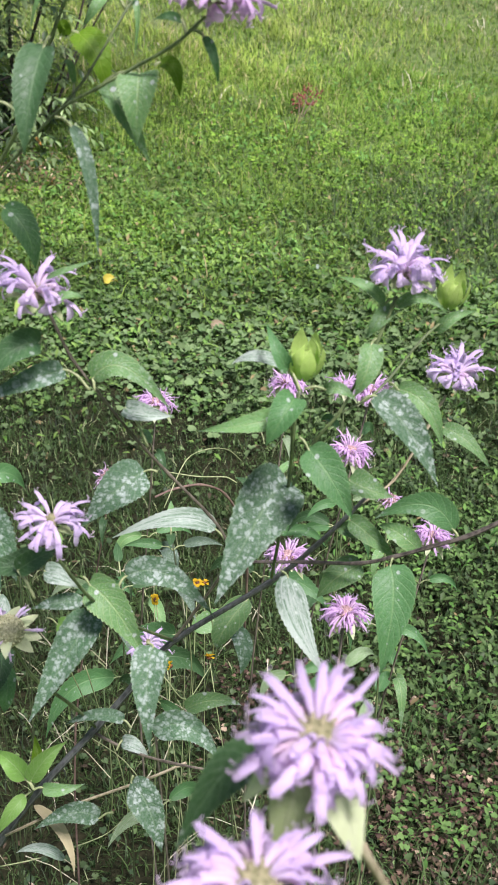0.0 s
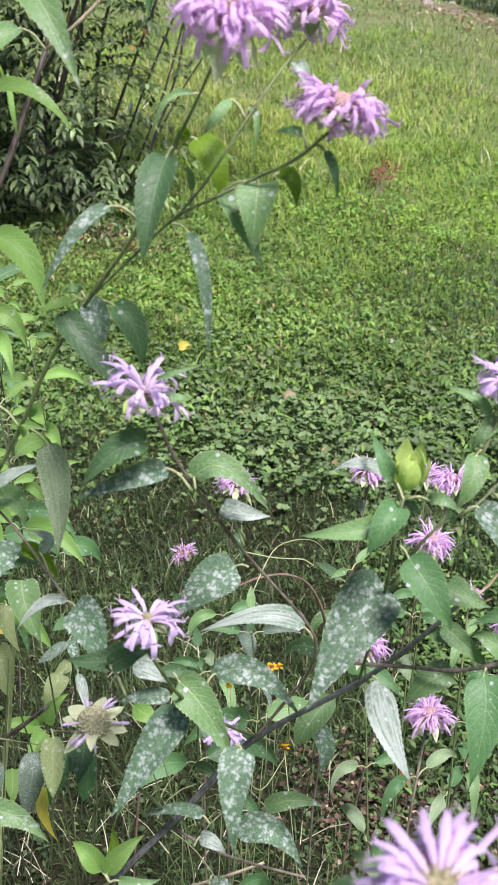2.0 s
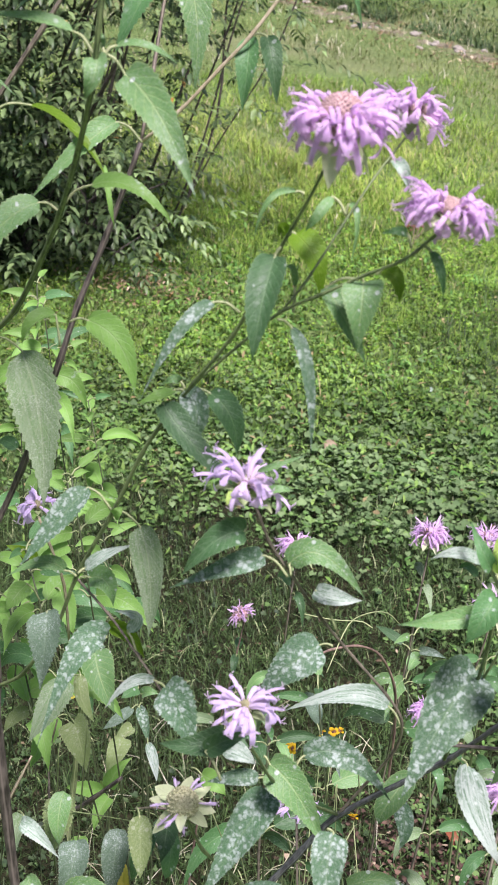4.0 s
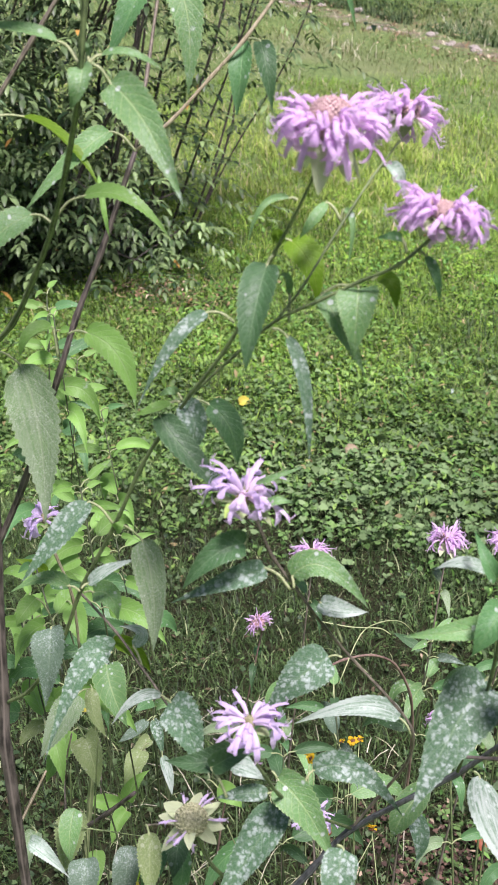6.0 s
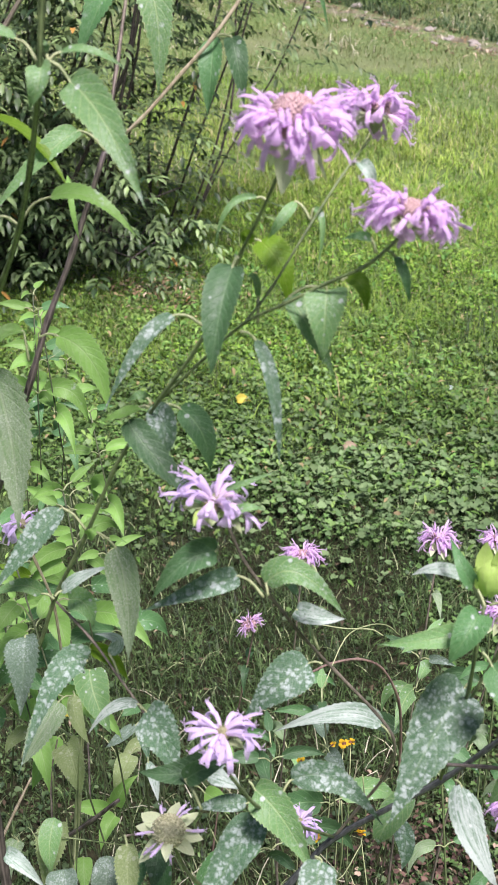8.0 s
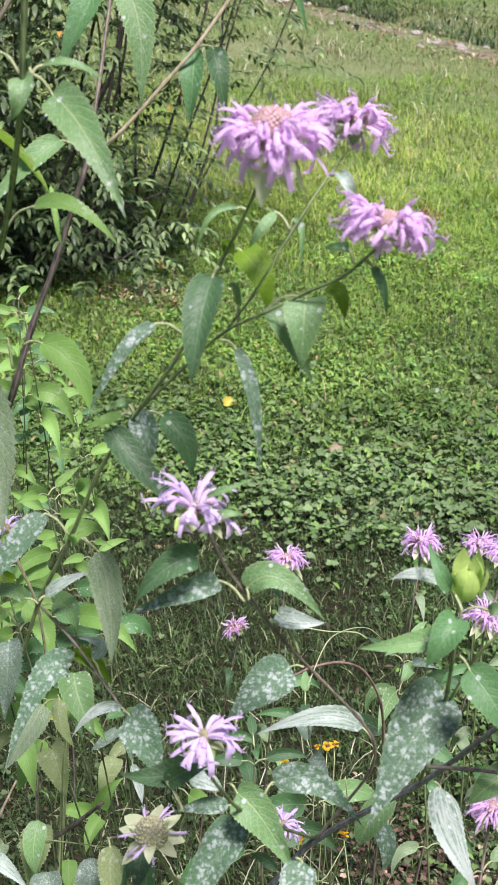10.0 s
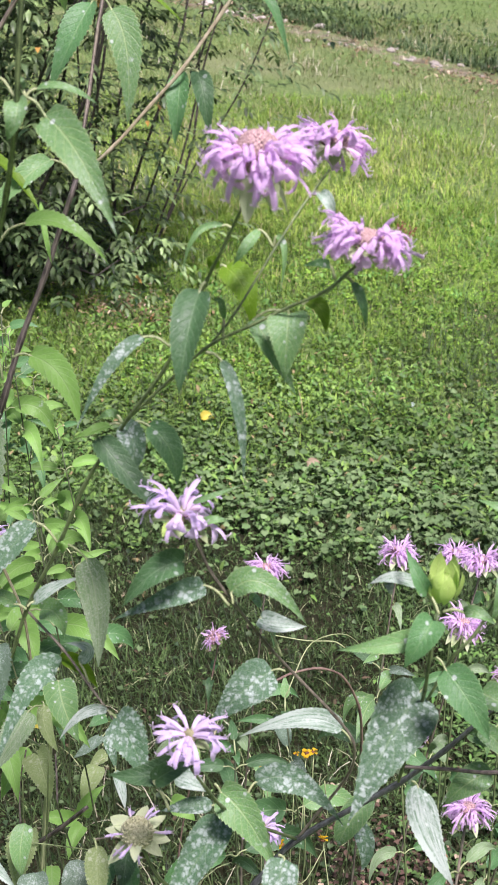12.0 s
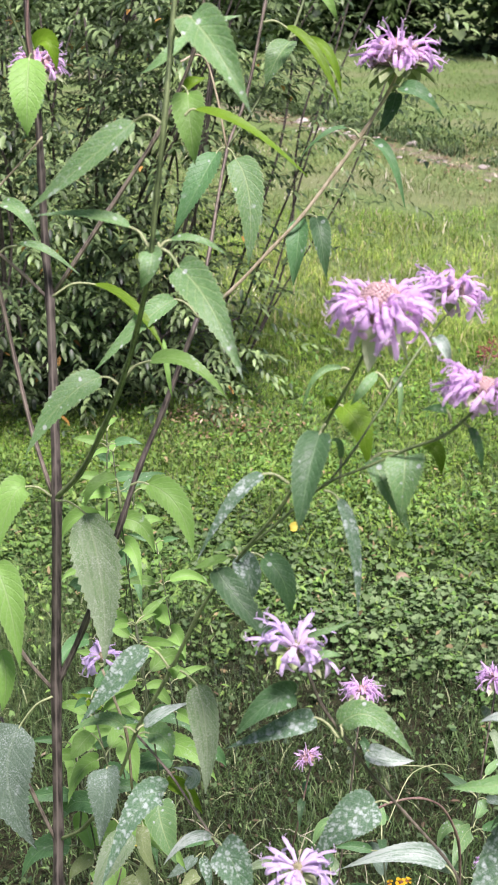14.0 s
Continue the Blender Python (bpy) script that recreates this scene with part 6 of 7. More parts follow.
leaf(sprawling_bergamot, (0.023, 0.478, 1.260), (0.032, 0.478, 1.260), (0.038, 0.473, 1.263), (0.046, 0.475, 1.256), 6, 20, spotted_leaf)
leaf(sprawling_bergamot, (0.062, 0.507, 1.290), (0.057, 0.506, 1.288), (0.048, 0.504, 1.297), (0.036, 0.511, 1.298), 6, 20, spotted_leaf)
leaf(sprawling_bergamot, (0.062, 0.502, 1.292), (0.062, 0.501, 1.289), (0.072, 0.497, 1.295), (0.084, 0.499, 1.287), 6, 20, spotted_leaf)
leaf(sprawling_bergamot, (0.063, 0.511, 1.287), (0.060, 0.509, 1.285), (0.055, 0.501, 1.283), (0.050, 0.502, 1.273), 8, 0, spotted_leaf)
leaf(sprawling_bergamot, (0.088, 0.528, 1.270), (0.084, 0.526, 1.265), (0.091, 0.524, 1.274), (0.103, 0.531, 1.274), 6, 10, spotted_leaf)
leaf(sprawling_bergamot, (0.051, 0.516, 1.173), (0.049, 0.523, 1.186), (0.059, 0.516, 1.185), (0.072, 0.519, 1.179), 15, 20, spotted_leaf)
leaf(sprawling_bergamot, (0.106, 0.526, 1.152), (0.104, 0.527, 1.155), (0.088, 0.529, 1.169), (0.064, 0.530, 1.159), 15, 0, green_leaf)
leaf(sprawling_bergamot, (0.093, 0.531, 1.142), (0.088, 0.530, 1.140), (0.077, 0.529, 1.151), (0.067, 0.536, 1.151), 11, 10, spotted_leaf)
leaf(sprawling_bergamot, (0.053, 0.547, 1.149), (0.053, 0.546, 1.147), (0.063, 0.537, 1.144), (0.078, 0.535, 1.130), 11, 0, spotted_leaf)
leaf(sprawling_bergamot, (0.053, 0.554, 1.142), (0.048, 0.551, 1.138), (0.060, 0.545, 1.139), (0.073, 0.547, 1.130), 9, 20, spotted_leaf)
leaf(sprawling_bergamot, (-0.047, 0.487, 1.050), (-0.045, 0.487, 1.050), (-0.028, 0.485, 1.058), (-0.010, 0.480, 1.038), 16, -10, powdery_leaf)
leaf(sprawling_bergamot, (-0.073, 0.521, 0.955), (-0.081, 0.519, 0.952), (-0.097, 0.516, 0.959), (-0.119, 0.515, 0.945), 13, 15, powdery_leaf)
leaf(sprawling_bergamot, (-0.057, 0.490, 1.017), (-0.058, 0.488, 1.014), (-0.048, 0.477, 1.007), (-0.041, 0.469, 0.982), 18, 0, powdery_leaf)
leaf(sprawling_bergamot, None, (-0.122, 0.536, 0.943), (-0.103, 0.523, 0.933), (-0.097, 0.515, 0.907), 7, 20, straw_leaf)
leaf(sprawling_bergamot, (-0.063, 0.539, 1.004), (-0.067, 0.541, 1.008), (-0.083, 0.538, 1.014), (-0.101, 0.539, 1.005), 8, 25, powdery_leaf)
leaf(sprawling_bergamot, None, (-0.106, 0.533, 0.900), (-0.119, 0.532, 0.911), (-0.135, 0.535, 0.903), 7, 20, white_leaf)
leaf(sprawling_bergamot, (-0.071, 0.532, 0.993), (-0.068, 0.535, 0.998), (-0.060, 0.529, 1.000), (-0.053, 0.531, 0.991), 9, 30, white_leaf)
leaf(sprawling_bergamot, None, (-0.032, 0.545, 1.014), (-0.016, 0.543, 1.023), (0.000, 0.546, 1.017), 11, 20, spotted_leaf)
leaf(sprawling_bergamot, (-0.001, 0.598, 1.047), (0.002, 0.601, 1.051), (-0.011, 0.587, 1.040), (-0.016, 0.585, 1.025), 17, 10, spotted_leaf)
leaf(sprawling_bergamot, None, (-0.006, 0.607, 1.024), (-0.000, 0.596, 1.016), (-0.002, 0.592, 0.999), 12, 10, powdery_leaf)
leaf(sprawling_bergamot, (-0.086, 0.510, 1.126), (-0.101, 0.514, 1.133), (-0.091, 0.508, 1.134), (-0.083, 0.510, 1.125), 11, 10, white_leaf)
leaf(sprawling_bergamot, (-0.096, 0.461, 1.157), (-0.104, 0.467, 1.168), (-0.093, 0.466, 1.177), (-0.084, 0.472, 1.176), 10, 10, dark_leaf)
leaf(sprawling_bergamot, None, (-0.203, 0.586, 1.028), (-0.204, 0.574, 1.018), (-0.204, 0.571, 0.999), 14, 0, spotted_leaf)
leaf(sprawling_bergamot, None, (-0.183, 0.530, 1.045), (-0.183, 0.518, 1.035), (-0.192, 0.515, 1.016), 18, 0, slate_leaf)
leaf(sprawling_bergamot, None, (-0.163, 0.550, 1.037), (-0.163, 0.537, 1.026), (-0.166, 0.532, 1.004), 16, 0, slate_leaf)
leaf(sprawling_bergamot, None, (-0.182, 0.503, 1.034), (-0.164, 0.500, 1.038), (-0.145, 0.499, 1.021), 15, 20, spotted_leaf)
leaf(sprawling_bergamot, None, (-0.145, 0.552, 1.038), (-0.149, 0.540, 1.030), (-0.154, 0.537, 1.011), 13, 0, green_leaf)
leaf(sprawling_bergamot, None, (-0.133, 0.551, 1.036), (-0.132, 0.540, 1.028), (-0.135, 0.539, 1.013), 12, 0, green_leaf)
leaf(sprawling_bergamot, None, (-0.209, 0.518, 1.067), (-0.198, 0.511, 1.065), (-0.187, 0.511, 1.049), 9, 10, white_leaf)
leaf(sprawling_bergamot, None, (-0.195, 0.477, 1.070), (-0.190, 0.466, 1.062), (-0.192, 0.461, 1.039), 13, 0, spotted_leaf)
leaf(sprawling_bergamot, None, (-0.173, 0.501, 1.029), (-0.184, 0.494, 1.030), (-0.199, 0.494, 1.019), 9, 15, white_leaf)
leaf(sprawling_bergamot, None, (-0.162, 0.556, 1.006), (-0.159, 0.544, 0.996), (-0.151, 0.542, 0.978), 7, 0, yellow_leaf)
stem(sprawling_bergamot, 0.80, 1.01, red_stem, (-0.062, 0.713, 1.047), (-0.050, 0.725, 1.046), (-0.032, 0.736, 1.043), (-0.016, 0.751, 1.026), (-0.003, 0.767, 0.988), (0.001, 0.784, 0.934), (-0.000, 0.799, 0.855))
stem(sprawling_bergamot, 0.35, 0.33, stalk_stem, (-0.052, 0.662, 1.073), (-0.040, 0.693, 1.089), (-0.027, 0.714, 1.085), (-0.014, 0.732, 1.074), (-0.004, 0.746, 1.056))
stem(sprawling_bergamot, 0.64, 0.64, stalk_stem, (-0.086, 1.083, 0.833), (-0.050, 1.084, 0.827), (-0.022, 1.086, 0.826), (-0.011, 1.085, 0.820))
stem(sprawling_bergamot, 0.50, 0.48, stalk_stem, (-0.026, 0.732, 0.948), (-0.023, 0.750, 0.885), (-0.039, 0.792, 0.767), (-0.059, 0.828, 0.638))
stem(sprawling_bergamot, 0.50, 0.42, stalk_stem, (-0.040, 0.722, 0.932), (-0.039, 0.739, 0.866), (-0.044, 0.757, 0.803))
stem(sprawling_bergamot, 0.50, 0.40, stalk_stem, (-0.057, 0.702, 0.899), (-0.041, 0.708, 0.872), (-0.025, 0.743, 0.874))
stem(sprawling_bergamot, 0.47, 0.40, stalk_stem, (-0.124, 0.672, 0.943), (-0.114, 0.692, 0.883), (-0.115, 0.718, 0.831))
stem(sprawling_bergamot, 0.47, 0.42, stalk_stem, (-0.108, 0.668, 0.937), (-0.101, 0.686, 0.873), (-0.090, 0.701, 0.803), (-0.087, 0.712, 0.728))
stem(sprawling_bergamot, 0.47, 0.38, stalk_stem, (-0.052, 0.617, 0.852), (-0.081, 0.649, 0.867), (-0.113, 0.680, 0.862))
stem(sprawling_bergamot, 0.47, 0.40, stalk_stem, (-0.090, 0.642, 0.894), (-0.092, 0.655, 0.821), (-0.100, 0.676, 0.762))
stem(sprawling_bergamot, 0.45, 0.38, stalk_stem, (-0.118, 0.570, 0.869), (-0.120, 0.592, 0.810), (-0.122, 0.612, 0.750))
stem(sprawling_bergamot, 0.50, 0.40, stalk_stem, (-0.065, 0.695, 0.888), (-0.071, 0.714, 0.825))
stem(sprawling_bergamot, 0.42, 0.34, stalk_stem, (-0.145, 0.530, 0.896), (-0.121, 0.533, 0.901), (-0.085, 0.554, 0.898), (-0.073, 0.574, 0.893))
stem(sprawling_bergamot, 0.45, 0.41, green_stem, (-0.220, 0.595, 1.006), (-0.193, 0.596, 1.003), (-0.168, 0.611, 0.986))
stem(sprawling_bergamot, 0.47, 0.47, green_stem, (-0.212, 0.637, 0.980), (-0.214, 0.644, 0.930), (-0.223, 0.668, 0.831))
stem(sprawling_bergamot, 0.45, 0.50, green_stem, (-0.198, 0.632, 1.045), (-0.206, 0.643, 0.981), (-0.218, 0.661, 0.888))
stem(sprawling_bergamot, 0.47, 0.53, green_stem, (-0.225, 0.660, 0.997), (-0.230, 0.666, 0.943), (-0.243, 0.695, 0.851))
stem(sprawling_bergamot, 0.47, 0.47, green_stem, (-0.224, 0.673, 1.023), (-0.216, 0.668, 1.012))
stem(sprawling_bergamot, 1.64, 1.26, dark_stem, (-0.229, 0.677, 0.922), (-0.206, 0.670, 0.947), (-0.184, 0.664, 0.973))
stem(sprawling_bergamot, 0.49, 0.46, green_stem, (-0.128, 0.538, 0.938), (-0.122, 0.524, 0.961), (-0.116, 0.513, 0.980))
leaf(sprawling_bergamot, (-0.116, 0.513, 0.980), (-0.118, 0.515, 0.984), (-0.109, 0.518, 0.999), (-0.098, 0.527, 1.004), 11, 10, fresh_leaf)
leaf(sprawling_bergamot, (-0.116, 0.513, 0.980), (-0.121, 0.516, 0.985), (-0.128, 0.516, 0.998), (-0.139, 0.524, 0.998), 13, -10, fresh_leaf)
leaf(sprawling_bergamot, (-0.118, 0.520, 0.973), (-0.117, 0.523, 0.978), (-0.115, 0.525, 0.993), (-0.118, 0.536, 1.000), 8, 0, sunlit_leaf)
leaf(sprawling_bergamot, (-0.116, 0.513, 0.980), (-0.111, 0.514, 0.981), (-0.099, 0.509, 0.985), (-0.087, 0.515, 0.984), 8, 20, spotted_leaf)
leaf(sprawling_bergamot, (-0.118, 0.519, 0.972), (-0.122, 0.518, 0.970), (-0.129, 0.509, 0.966), (-0.138, 0.506, 0.950), 9, 10, fresh_leaf)
fan_head(sprawling_bergamot, (-0.0900, 0.483, 1.299), 21.5, (0.1, 0.06), 14, 12)
star_head(sprawling_bergamot, (-0.0855, 0.459, 1.201), 21.5, (0.0, -0.10), 15, 14)
spent_head(sprawling_bergamot, (-0.120, 0.505, 1.101), 10, (0.0, -0.6), 5, 16)
fan_head(sprawling_bergamot, (0.065, 0.504, 1.303), 20, (0.05, 0.10), 22, 18)
fan_head(sprawling_bergamot, (0.106, 0.585, 1.212), 18.5, (0.25, 0.12), 20, 20)
bud_head(sprawling_bergamot, (0.023, 0.480, 1.2725), 8.8, (0.05, 0.0), 0, 22)
bud_head(sprawling_bergamot, (0.091, 0.535, 1.281), 8, (0.15, 0.0), 0, 23)
star_head(sprawling_bergamot, (-0.240, 0.697, 1.159), 18, (0.0, 0.0), 10, 24)
stem(sprawling_bergamot, 0.93, 1.01, pale_stem, (-0.239, 0.694, 1.152), (-0.234, 0.697, 1.132), (-0.228, 0.706, 1.096), (-0.231, 0.725, 1.037))

edge_teeth = 0.070
near_bergamot = plant((0.080, 0.239, 0.000), "pale lilac wild bergamot heads on one green stalk")
stem(near_bergamot, 1.7, 1.2, pale_stem, (0.086, 0.264, -0.010), (0.086, 0.254, 0.581), (0.066, 0.244, 1.172), (0.043, 0.235, 1.233), (0.030, 0.223, 1.270), (0.021, 0.224, 1.287), (0.019, 0.226, 1.296))
stem(near_bergamot, 1.3, 1.0, pale_stem, (0.038, 0.242, -0.010), (0.038, 0.232, 0.582), (0.018, 0.222, 1.174), (0.009, 0.206, 1.242), (0.005, 0.199, 1.276))
leaf(near_bergamot, (0.022, 0.256, 1.249), (0.004, 0.262, 1.260), (-0.005, 0.255, 1.259), (-0.018, 0.248, 1.236), 13, -10, dark_leaf)
star_head(near_bergamot, (0.018, 0.226, 1.302), 21, (0.0, -0.02), 46, 30)
star_head(near_bergamot, (0.004, 0.198, 1.283), 20, (0.0, -0.06), 44, 32)

olive_bergamot = plant((-0.268, 0.791, 0.000), "leafy bergamot shoots with dusty olive and fresh green leaves")
stem(olive_bergamot, 3.2, 2.9, stalk_stem, (-0.268, 0.811, -0.010), (-0.258, 0.801, 0.330), (-0.268, 0.791, 0.660))
stem(olive_bergamot, 2.90, 1.80, stalk_stem, (-0.268, 0.791, 0.660), (-0.265, 0.815, 0.752), (-0.257, 0.819, 0.825), (-0.245, 0.806, 0.909), (-0.233, 0.779, 0.964))
stem(olive_bergamot, 1.00, 0.80, dark_stem, (-0.262, 0.872, 0.776), (-0.264, 0.886, 0.804), (-0.266, 0.896, 0.823))
stem(olive_bergamot, 1.30, 0.90, pale_stem, (-0.293, 0.723, 0.865), (-0.280, 0.737, 0.892), (-0.270, 0.748, 0.912))
stem(olive_bergamot, 0.90, 0.70, brown_stem, (-0.264, 0.762, 0.825), (-0.266, 0.776, 0.855), (-0.268, 0.789, 0.879), (-0.259, 0.786, 0.917))
stem(olive_bergamot, 0.90, 0.70, brown_stem, (-0.233, 0.779, 0.964), (-0.230, 0.759, 0.992), (-0.231, 0.747, 1.013))
stem(olive_bergamot, 0.90, 0.70, shoot_stem, (-0.241, 0.861, 0.682), (-0.242, 0.872, 0.726), (-0.243, 0.879, 0.763))
stem(olive_bergamot, 0.90, 0.70, stalk_stem, (-0.226, 0.726, 0.969), (-0.243, 0.765, 0.940), (-0.267, 0.806, 0.914), (-0.286, 0.820, 0.902))
stem(olive_bergamot, 0.80, 0.60, brown_stem, (-0.136, 0.568, 1.038), (-0.146, 0.567, 1.039), (-0.150, 0.536, 1.066))
stem(olive_bergamot, 1.00, 0.70, shoot_stem, (-0.204, 0.852, 0.768), (-0.203, 0.837, 0.828), (-0.198, 0.806, 0.898), (-0.197, 0.802, 0.936))
leaf(olive_bergamot, (-0.217, 0.690, 1.035), (-0.223, 0.681, 1.037), (-0.231, 0.661, 1.027), (-0.243, 0.650, 1.007), 21, 10, dusty_leaf)
leaf(olive_bergamot, (-0.228, 0.734, 1.014), (-0.215, 0.732, 1.025), (-0.207, 0.713, 1.015), (-0.196, 0.705, 0.993), 24, -10, spotted_leaf)
leaf(olive_bergamot, (-0.223, 0.715, 1.019), (-0.220, 0.708, 1.022), (-0.216, 0.692, 1.015), (-0.206, 0.685, 1.000), 11, 30, olive_leaf)
leaf(olive_bergamot, (-0.273, 0.881, 0.868), (-0.266, 0.876, 0.874), (-0.272, 0.868, 0.877), (-0.279, 0.863, 0.878), 9, 20, yellow_leaf)
leaf(olive_bergamot, (-0.212, 0.677, 1.009), (-0.217, 0.670, 1.012), (-0.209, 0.655, 1.007), (-0.204, 0.647, 0.990), 21, 8, olive_leaf)
leaf(olive_bergamot, (-0.261, 0.826, 0.890), (-0.268, 0.818, 0.893), (-0.275, 0.797, 0.885), (-0.284, 0.788, 0.864), 19, -8, fresh_leaf)
leaf(olive_bergamot, (-0.288, 0.826, 0.896), (-0.291, 0.818, 0.898), (-0.299, 0.806, 0.899), (-0.306, 0.799, 0.890), 12, 20, olive_leaf)
leaf(olive_bergamot, (-0.208, 0.860, 0.879), (-0.212, 0.852, 0.882), (-0.222, 0.838, 0.880), (-0.234, 0.832, 0.873), 10, 25, slate_leaf)
leaf(olive_bergamot, (-0.191, 0.782, 0.943), (-0.192, 0.774, 0.946), (-0.186, 0.762, 0.941), (-0.182, 0.753, 0.929), 9, 5, powdery_leaf)
leaf(olive_bergamot, (-0.183, 0.755, 0.932), (-0.181, 0.747, 0.935), (-0.175, 0.735, 0.929), (-0.171, 0.726, 0.917), 8, 15, white_leaf)
leaf(olive_bergamot, (-0.229, 0.928, 0.794), (-0.234, 0.918, 0.794), (-0.238, 0.901, 0.789), (-0.246, 0.893, 0.773), 20, 8, olive_leaf)
leaf(olive_bergamot, (-0.236, 0.954, 0.782), (-0.232, 0.947, 0.784), (-0.238, 0.936, 0.784), (-0.245, 0.930, 0.780), 13, 15, olive_leaf)
leaf(olive_bergamot, (-0.242, 0.878, 0.765), (-0.245, 0.872, 0.771), (-0.260, 0.860, 0.783), (-0.275, 0.860, 0.782), 15, 25, fresh_leaf)
leaf(olive_bergamot, (-0.242, 0.878, 0.766), (-0.239, 0.874, 0.774), (-0.231, 0.874, 0.795), (-0.218, 0.879, 0.806), 15, -10, fresh_leaf)
leaf(olive_bergamot, (-0.238, 0.862, 0.777), (-0.236, 0.855, 0.780), (-0.241, 0.840, 0.776), (-0.245, 0.831, 0.761), 15, 8, fresh_leaf)
leaf(olive_bergamot, (-0.244, 0.886, 0.759), (-0.242, 0.881, 0.766), (-0.239, 0.878, 0.776), (-0.235, 0.877, 0.783), 7, 0, sunlit_leaf)
leaf(olive_bergamot, (-0.244, 0.885, 0.758), (-0.246, 0.880, 0.766), (-0.246, 0.877, 0.775), (-0.247, 0.875, 0.781), 6, 0, bud_leaf)
leaf(olive_bergamot, (-0.214, 0.615, 0.997), (-0.210, 0.609, 1.002), (-0.210, 0.592, 0.995), (-0.213, 0.583, 0.977), 20, 8, olive_leaf)
leaf(olive_bergamot, (-0.249, 0.638, 0.960), (-0.243, 0.631, 0.964), (-0.245, 0.617, 0.959), (-0.244, 0.608, 0.945), 13, -8, dusty_leaf)
leaf(olive_bergamot, (-0.148, 0.527, 1.075), (-0.145, 0.519, 1.077), (-0.142, 0.504, 1.071), (-0.141, 0.496, 1.056), 13, 8, olive_leaf)
leaf(olive_bergamot, (-0.134, 0.559, 1.046), (-0.135, 0.551, 1.048), (-0.134, 0.537, 1.045), (-0.136, 0.530, 1.034), 15, -5, dark_leaf)
leaf(olive_bergamot, (-0.243, 0.768, 0.814), (-0.240, 0.763, 0.822), (-0.237, 0.749, 0.817), (-0.235, 0.741, 0.804), 14, 10, fresh_leaf)
leaf(olive_bergamot, (-0.200, 0.730, 0.841), (-0.201, 0.722, 0.845), (-0.201, 0.711, 0.843), (-0.201, 0.704, 0.835), 12, 10, sunlit_leaf)
leaf(olive_bergamot, (-0.204, 0.803, 0.921), (-0.198, 0.804, 0.940), (-0.203, 0.795, 0.942), (-0.209, 0.789, 0.940), 11, 25, green_leaf)
leaf(olive_bergamot, (-0.200, 0.807, 0.928), (-0.195, 0.802, 0.936), (-0.188, 0.796, 0.943), (-0.180, 0.794, 0.943), 9, 25, spotted_leaf)
leaf(olive_bergamot, (-0.151, 0.765, 0.899), (-0.142, 0.757, 0.900), (-0.131, 0.747, 0.902), (-0.122, 0.743, 0.894), 16, 10, fresh_leaf)
leaf(olive_bergamot, (-0.252, 0.733, 1.062), (-0.260, 0.731, 1.077), (-0.264, 0.718, 1.076), (-0.270, 0.712, 1.067), 14, 10, fresh_leaf)
leaf(olive_bergamot, (-0.256, 0.788, 1.037), (-0.250, 0.781, 1.040), (-0.242, 0.766, 1.034), (-0.236, 0.758, 1.018), 18, 5, fresh_leaf)
leaf(olive_bergamot, (-0.280, 0.796, 1.059), (-0.268, 0.790, 1.061), (-0.279, 0.781, 1.072), (-0.289, 0.781, 1.076), 9, 20, sunlit_leaf)
leaf(olive_bergamot, (-0.265, 0.828, 1.052), (-0.253, 0.822, 1.054), (-0.262, 0.808, 1.055), (-0.273, 0.803, 1.048), 13, 15, fresh_leaf)

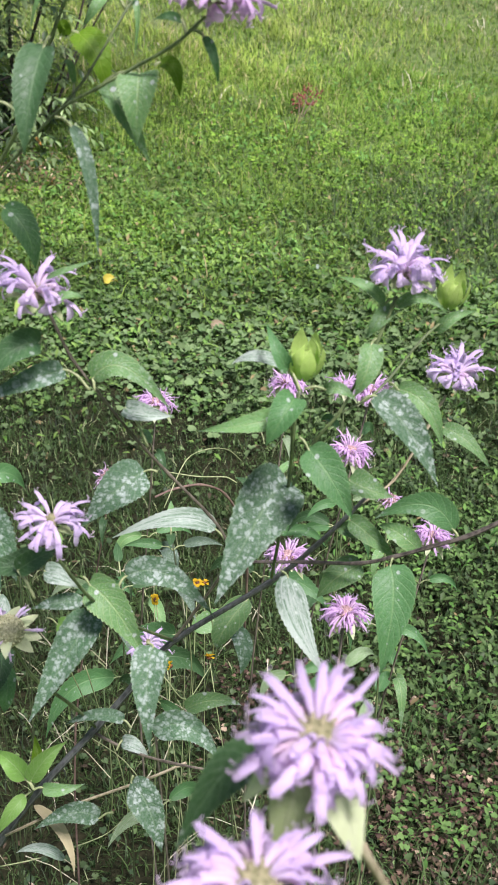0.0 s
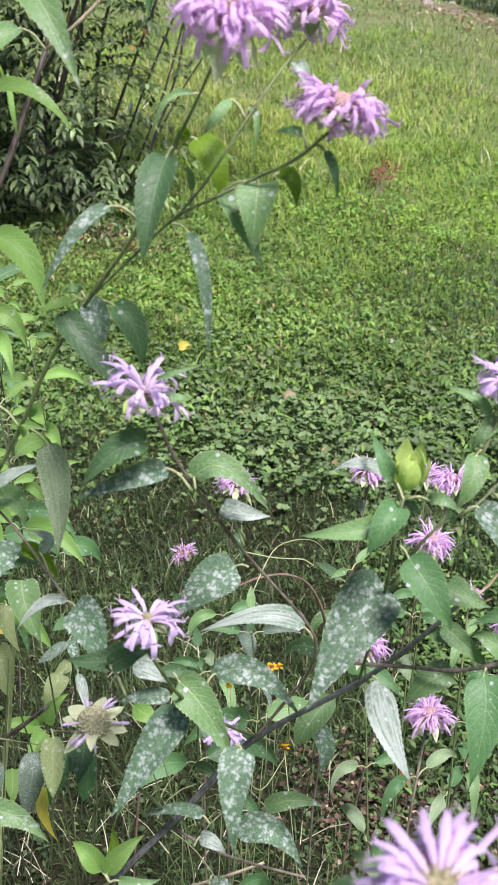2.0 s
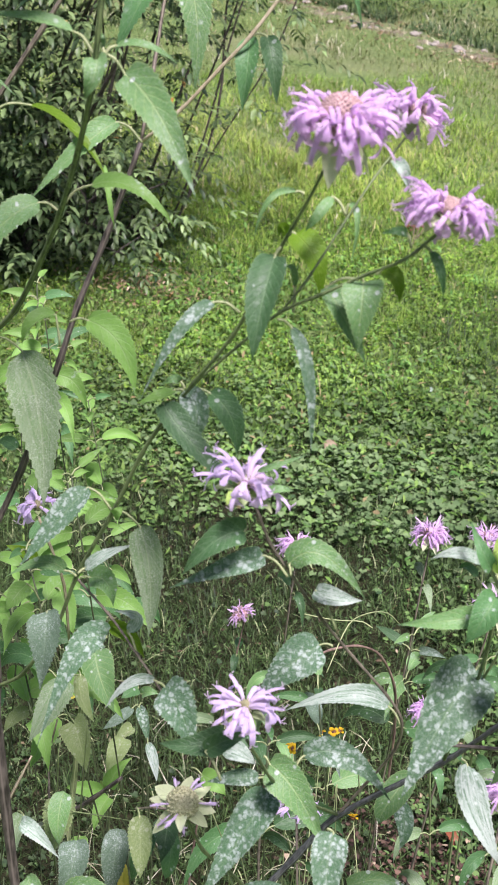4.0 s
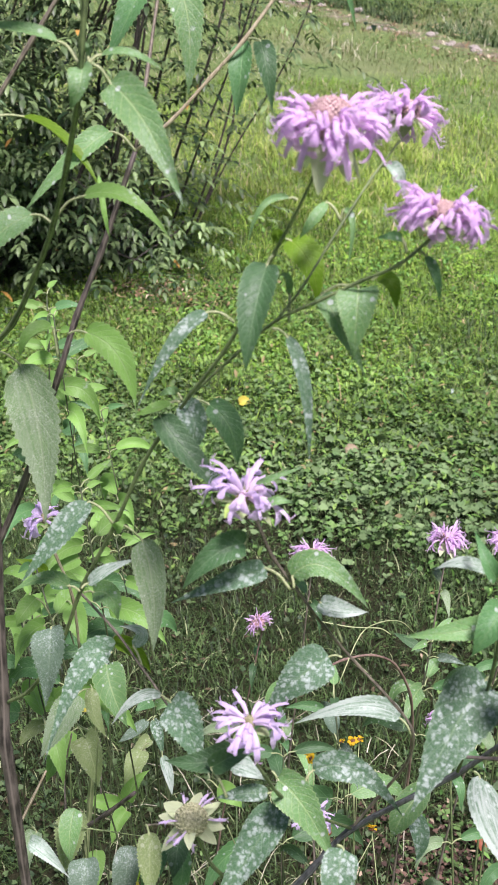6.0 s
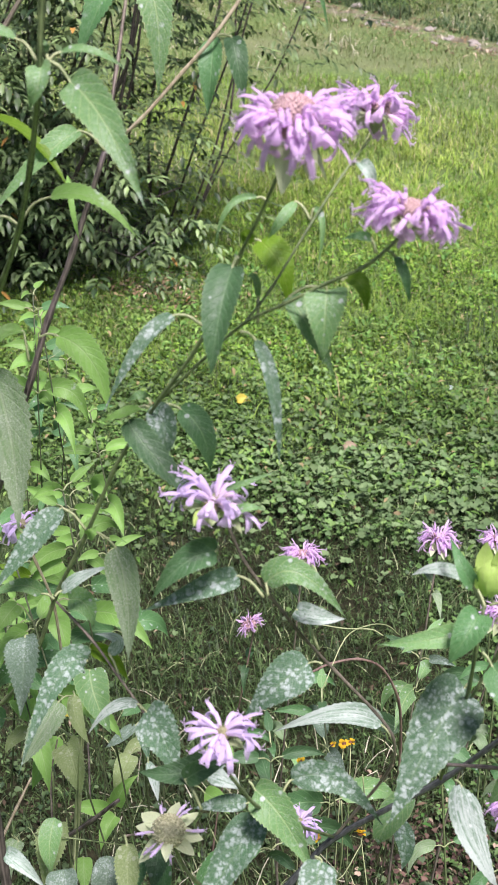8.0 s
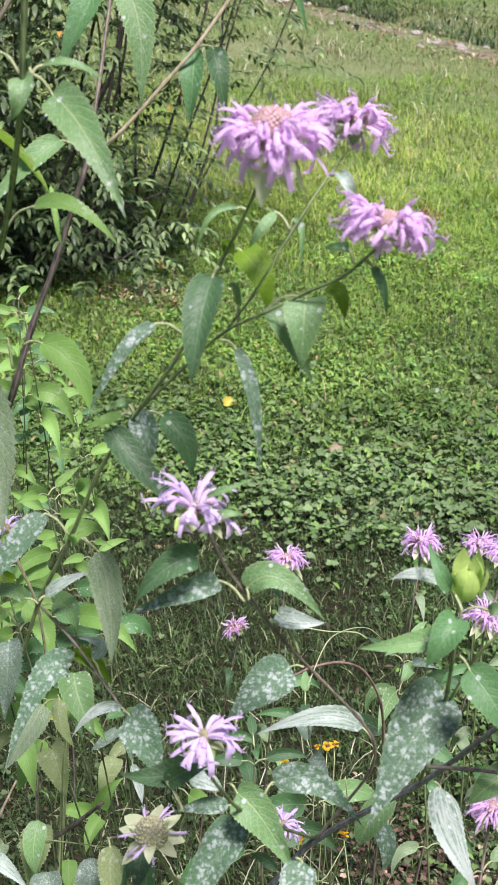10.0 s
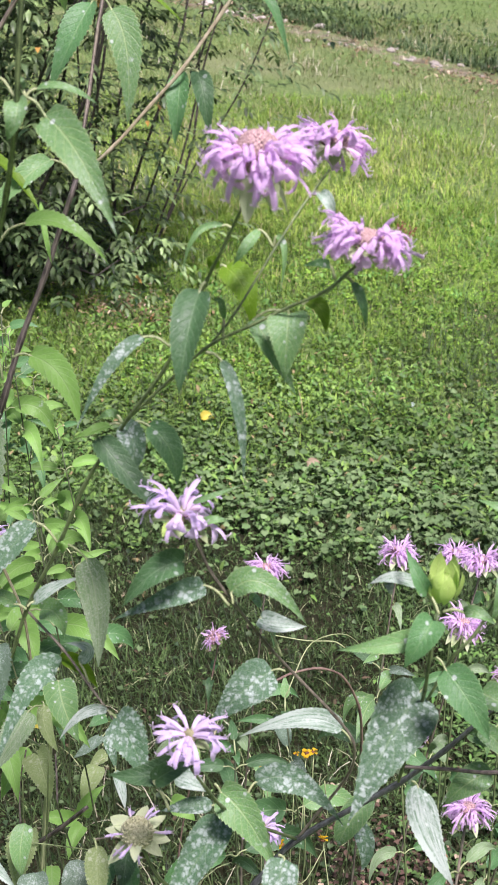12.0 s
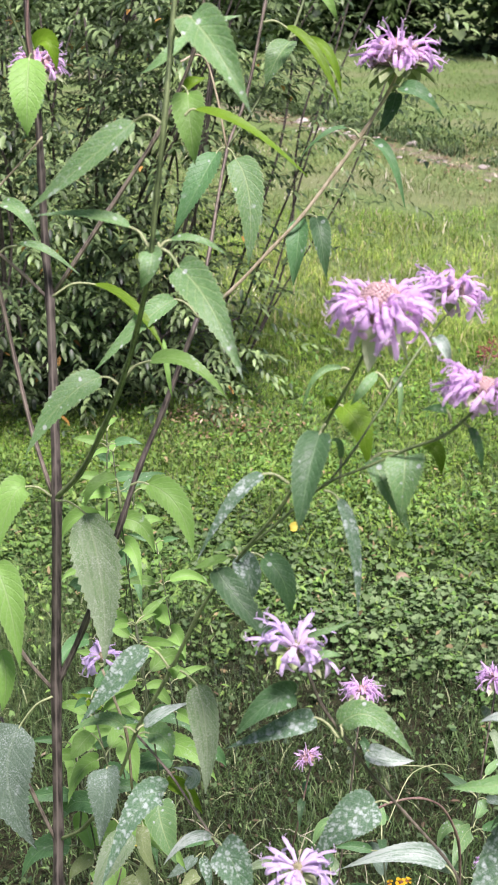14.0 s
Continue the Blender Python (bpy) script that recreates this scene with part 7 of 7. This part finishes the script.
far_bergamot((-0.089, 1.050, 0.931), 23, (0, 0.25), 31, 40, "full")
far_bergamot((0.036, 1.065, 0.946), 25, (0, 0.3), 31, 41, "full")
far_bergamot((0.089, 0.953, 0.941), 24, (0.2, 0.05), 31, 42, "full")
far_bergamot((0.109, 1.024, 0.964), 24, (0, 0.3), 29, 43, "full")
far_bergamot((0.119, 0.892, 0.932), 14, (0.2, 0), 14, 44, "crown")
far_bergamot((0.168, 0.948, 0.857), 22, (0.1, 0.2), 29, 45, "full")
far_bergamot((0.035, 0.866, 0.890), 23, (0, 0.1), 31, 46, "full")
far_bergamot((0.063, 0.628, 1.021), 18, (0.1, 0.0), 34, 47, "full")
far_bergamot((-0.067, 0.692, 0.938), 18, (0, 0), 12, 48, "star")
far_bergamot((-0.148, 1.127, 0.796), 20, (-0.6, 0), 16, 49, "crown")
far_bergamot((0.092, 1.096, 0.929), 21, (0, 0.3), 26, 50, "full")
leafy_shoot((-0.365, 1.190, 1.128), 0.5, 60, True)
leafy_shoot((-0.251, 0.833, 1.108), 0.5, 61, True)
leafy_shoot((-0.270, 0.767, 1.081), 0.5, 62, True)
leafy_shoot((-0.294, 0.793, 1.022), 0.5, 63, True)
leafy_shoot((0.022, 0.964, 0.898), 0.5, 69, False)
leafy_shoot((-0.059, 0.816, 0.946), 0.5, 72, False)
leafy_shoot((-0.093, 0.759, 0.948), 0.45, 73, False)
leafy_shoot((-0.306, 0.920, 0.990), 0.5, 78, True)
leafy_shoot((-0.292, 0.823, 1.010), 0.5, 79, True)
leafy_shoot((-0.359, 1.187, 1.107), 0.5, 80, True)
leafy_shoot((-0.413, 1.370, 1.044), 0.5, 84, True)
leafy_shoot((-0.379, 1.348, 0.992), 0.5, 85, True)
leafy_shoot((-0.329, 1.239, 0.980), 0.5, 86, True)
leafy_shoot((-0.324, 1.114, 0.947), 0.5, 87, True)
leafy_shoot((-0.328, 1.019, 0.975), 0.5, 88, True)
leafy_shoot((-0.279, 1.058, 0.933), 0.5, 89, True)
leafy_shoot((-0.400, 1.224, 0.965), 0.5, 97, True)
tickseed((-0.081, 0.908, 0.809), 90)
tickseed((-0.054, 0.955, 0.787), 91)
tickseed((-0.038, 0.958, 0.789), 92)
tickseed((-0.078, 0.884, 0.826), 93)
tickseed((-0.044, 0.931, 0.810), 94)
tickseed((-0.026, 0.747, 0.879), 95)
tickseed((-0.058, 0.780, 0.841), 96)
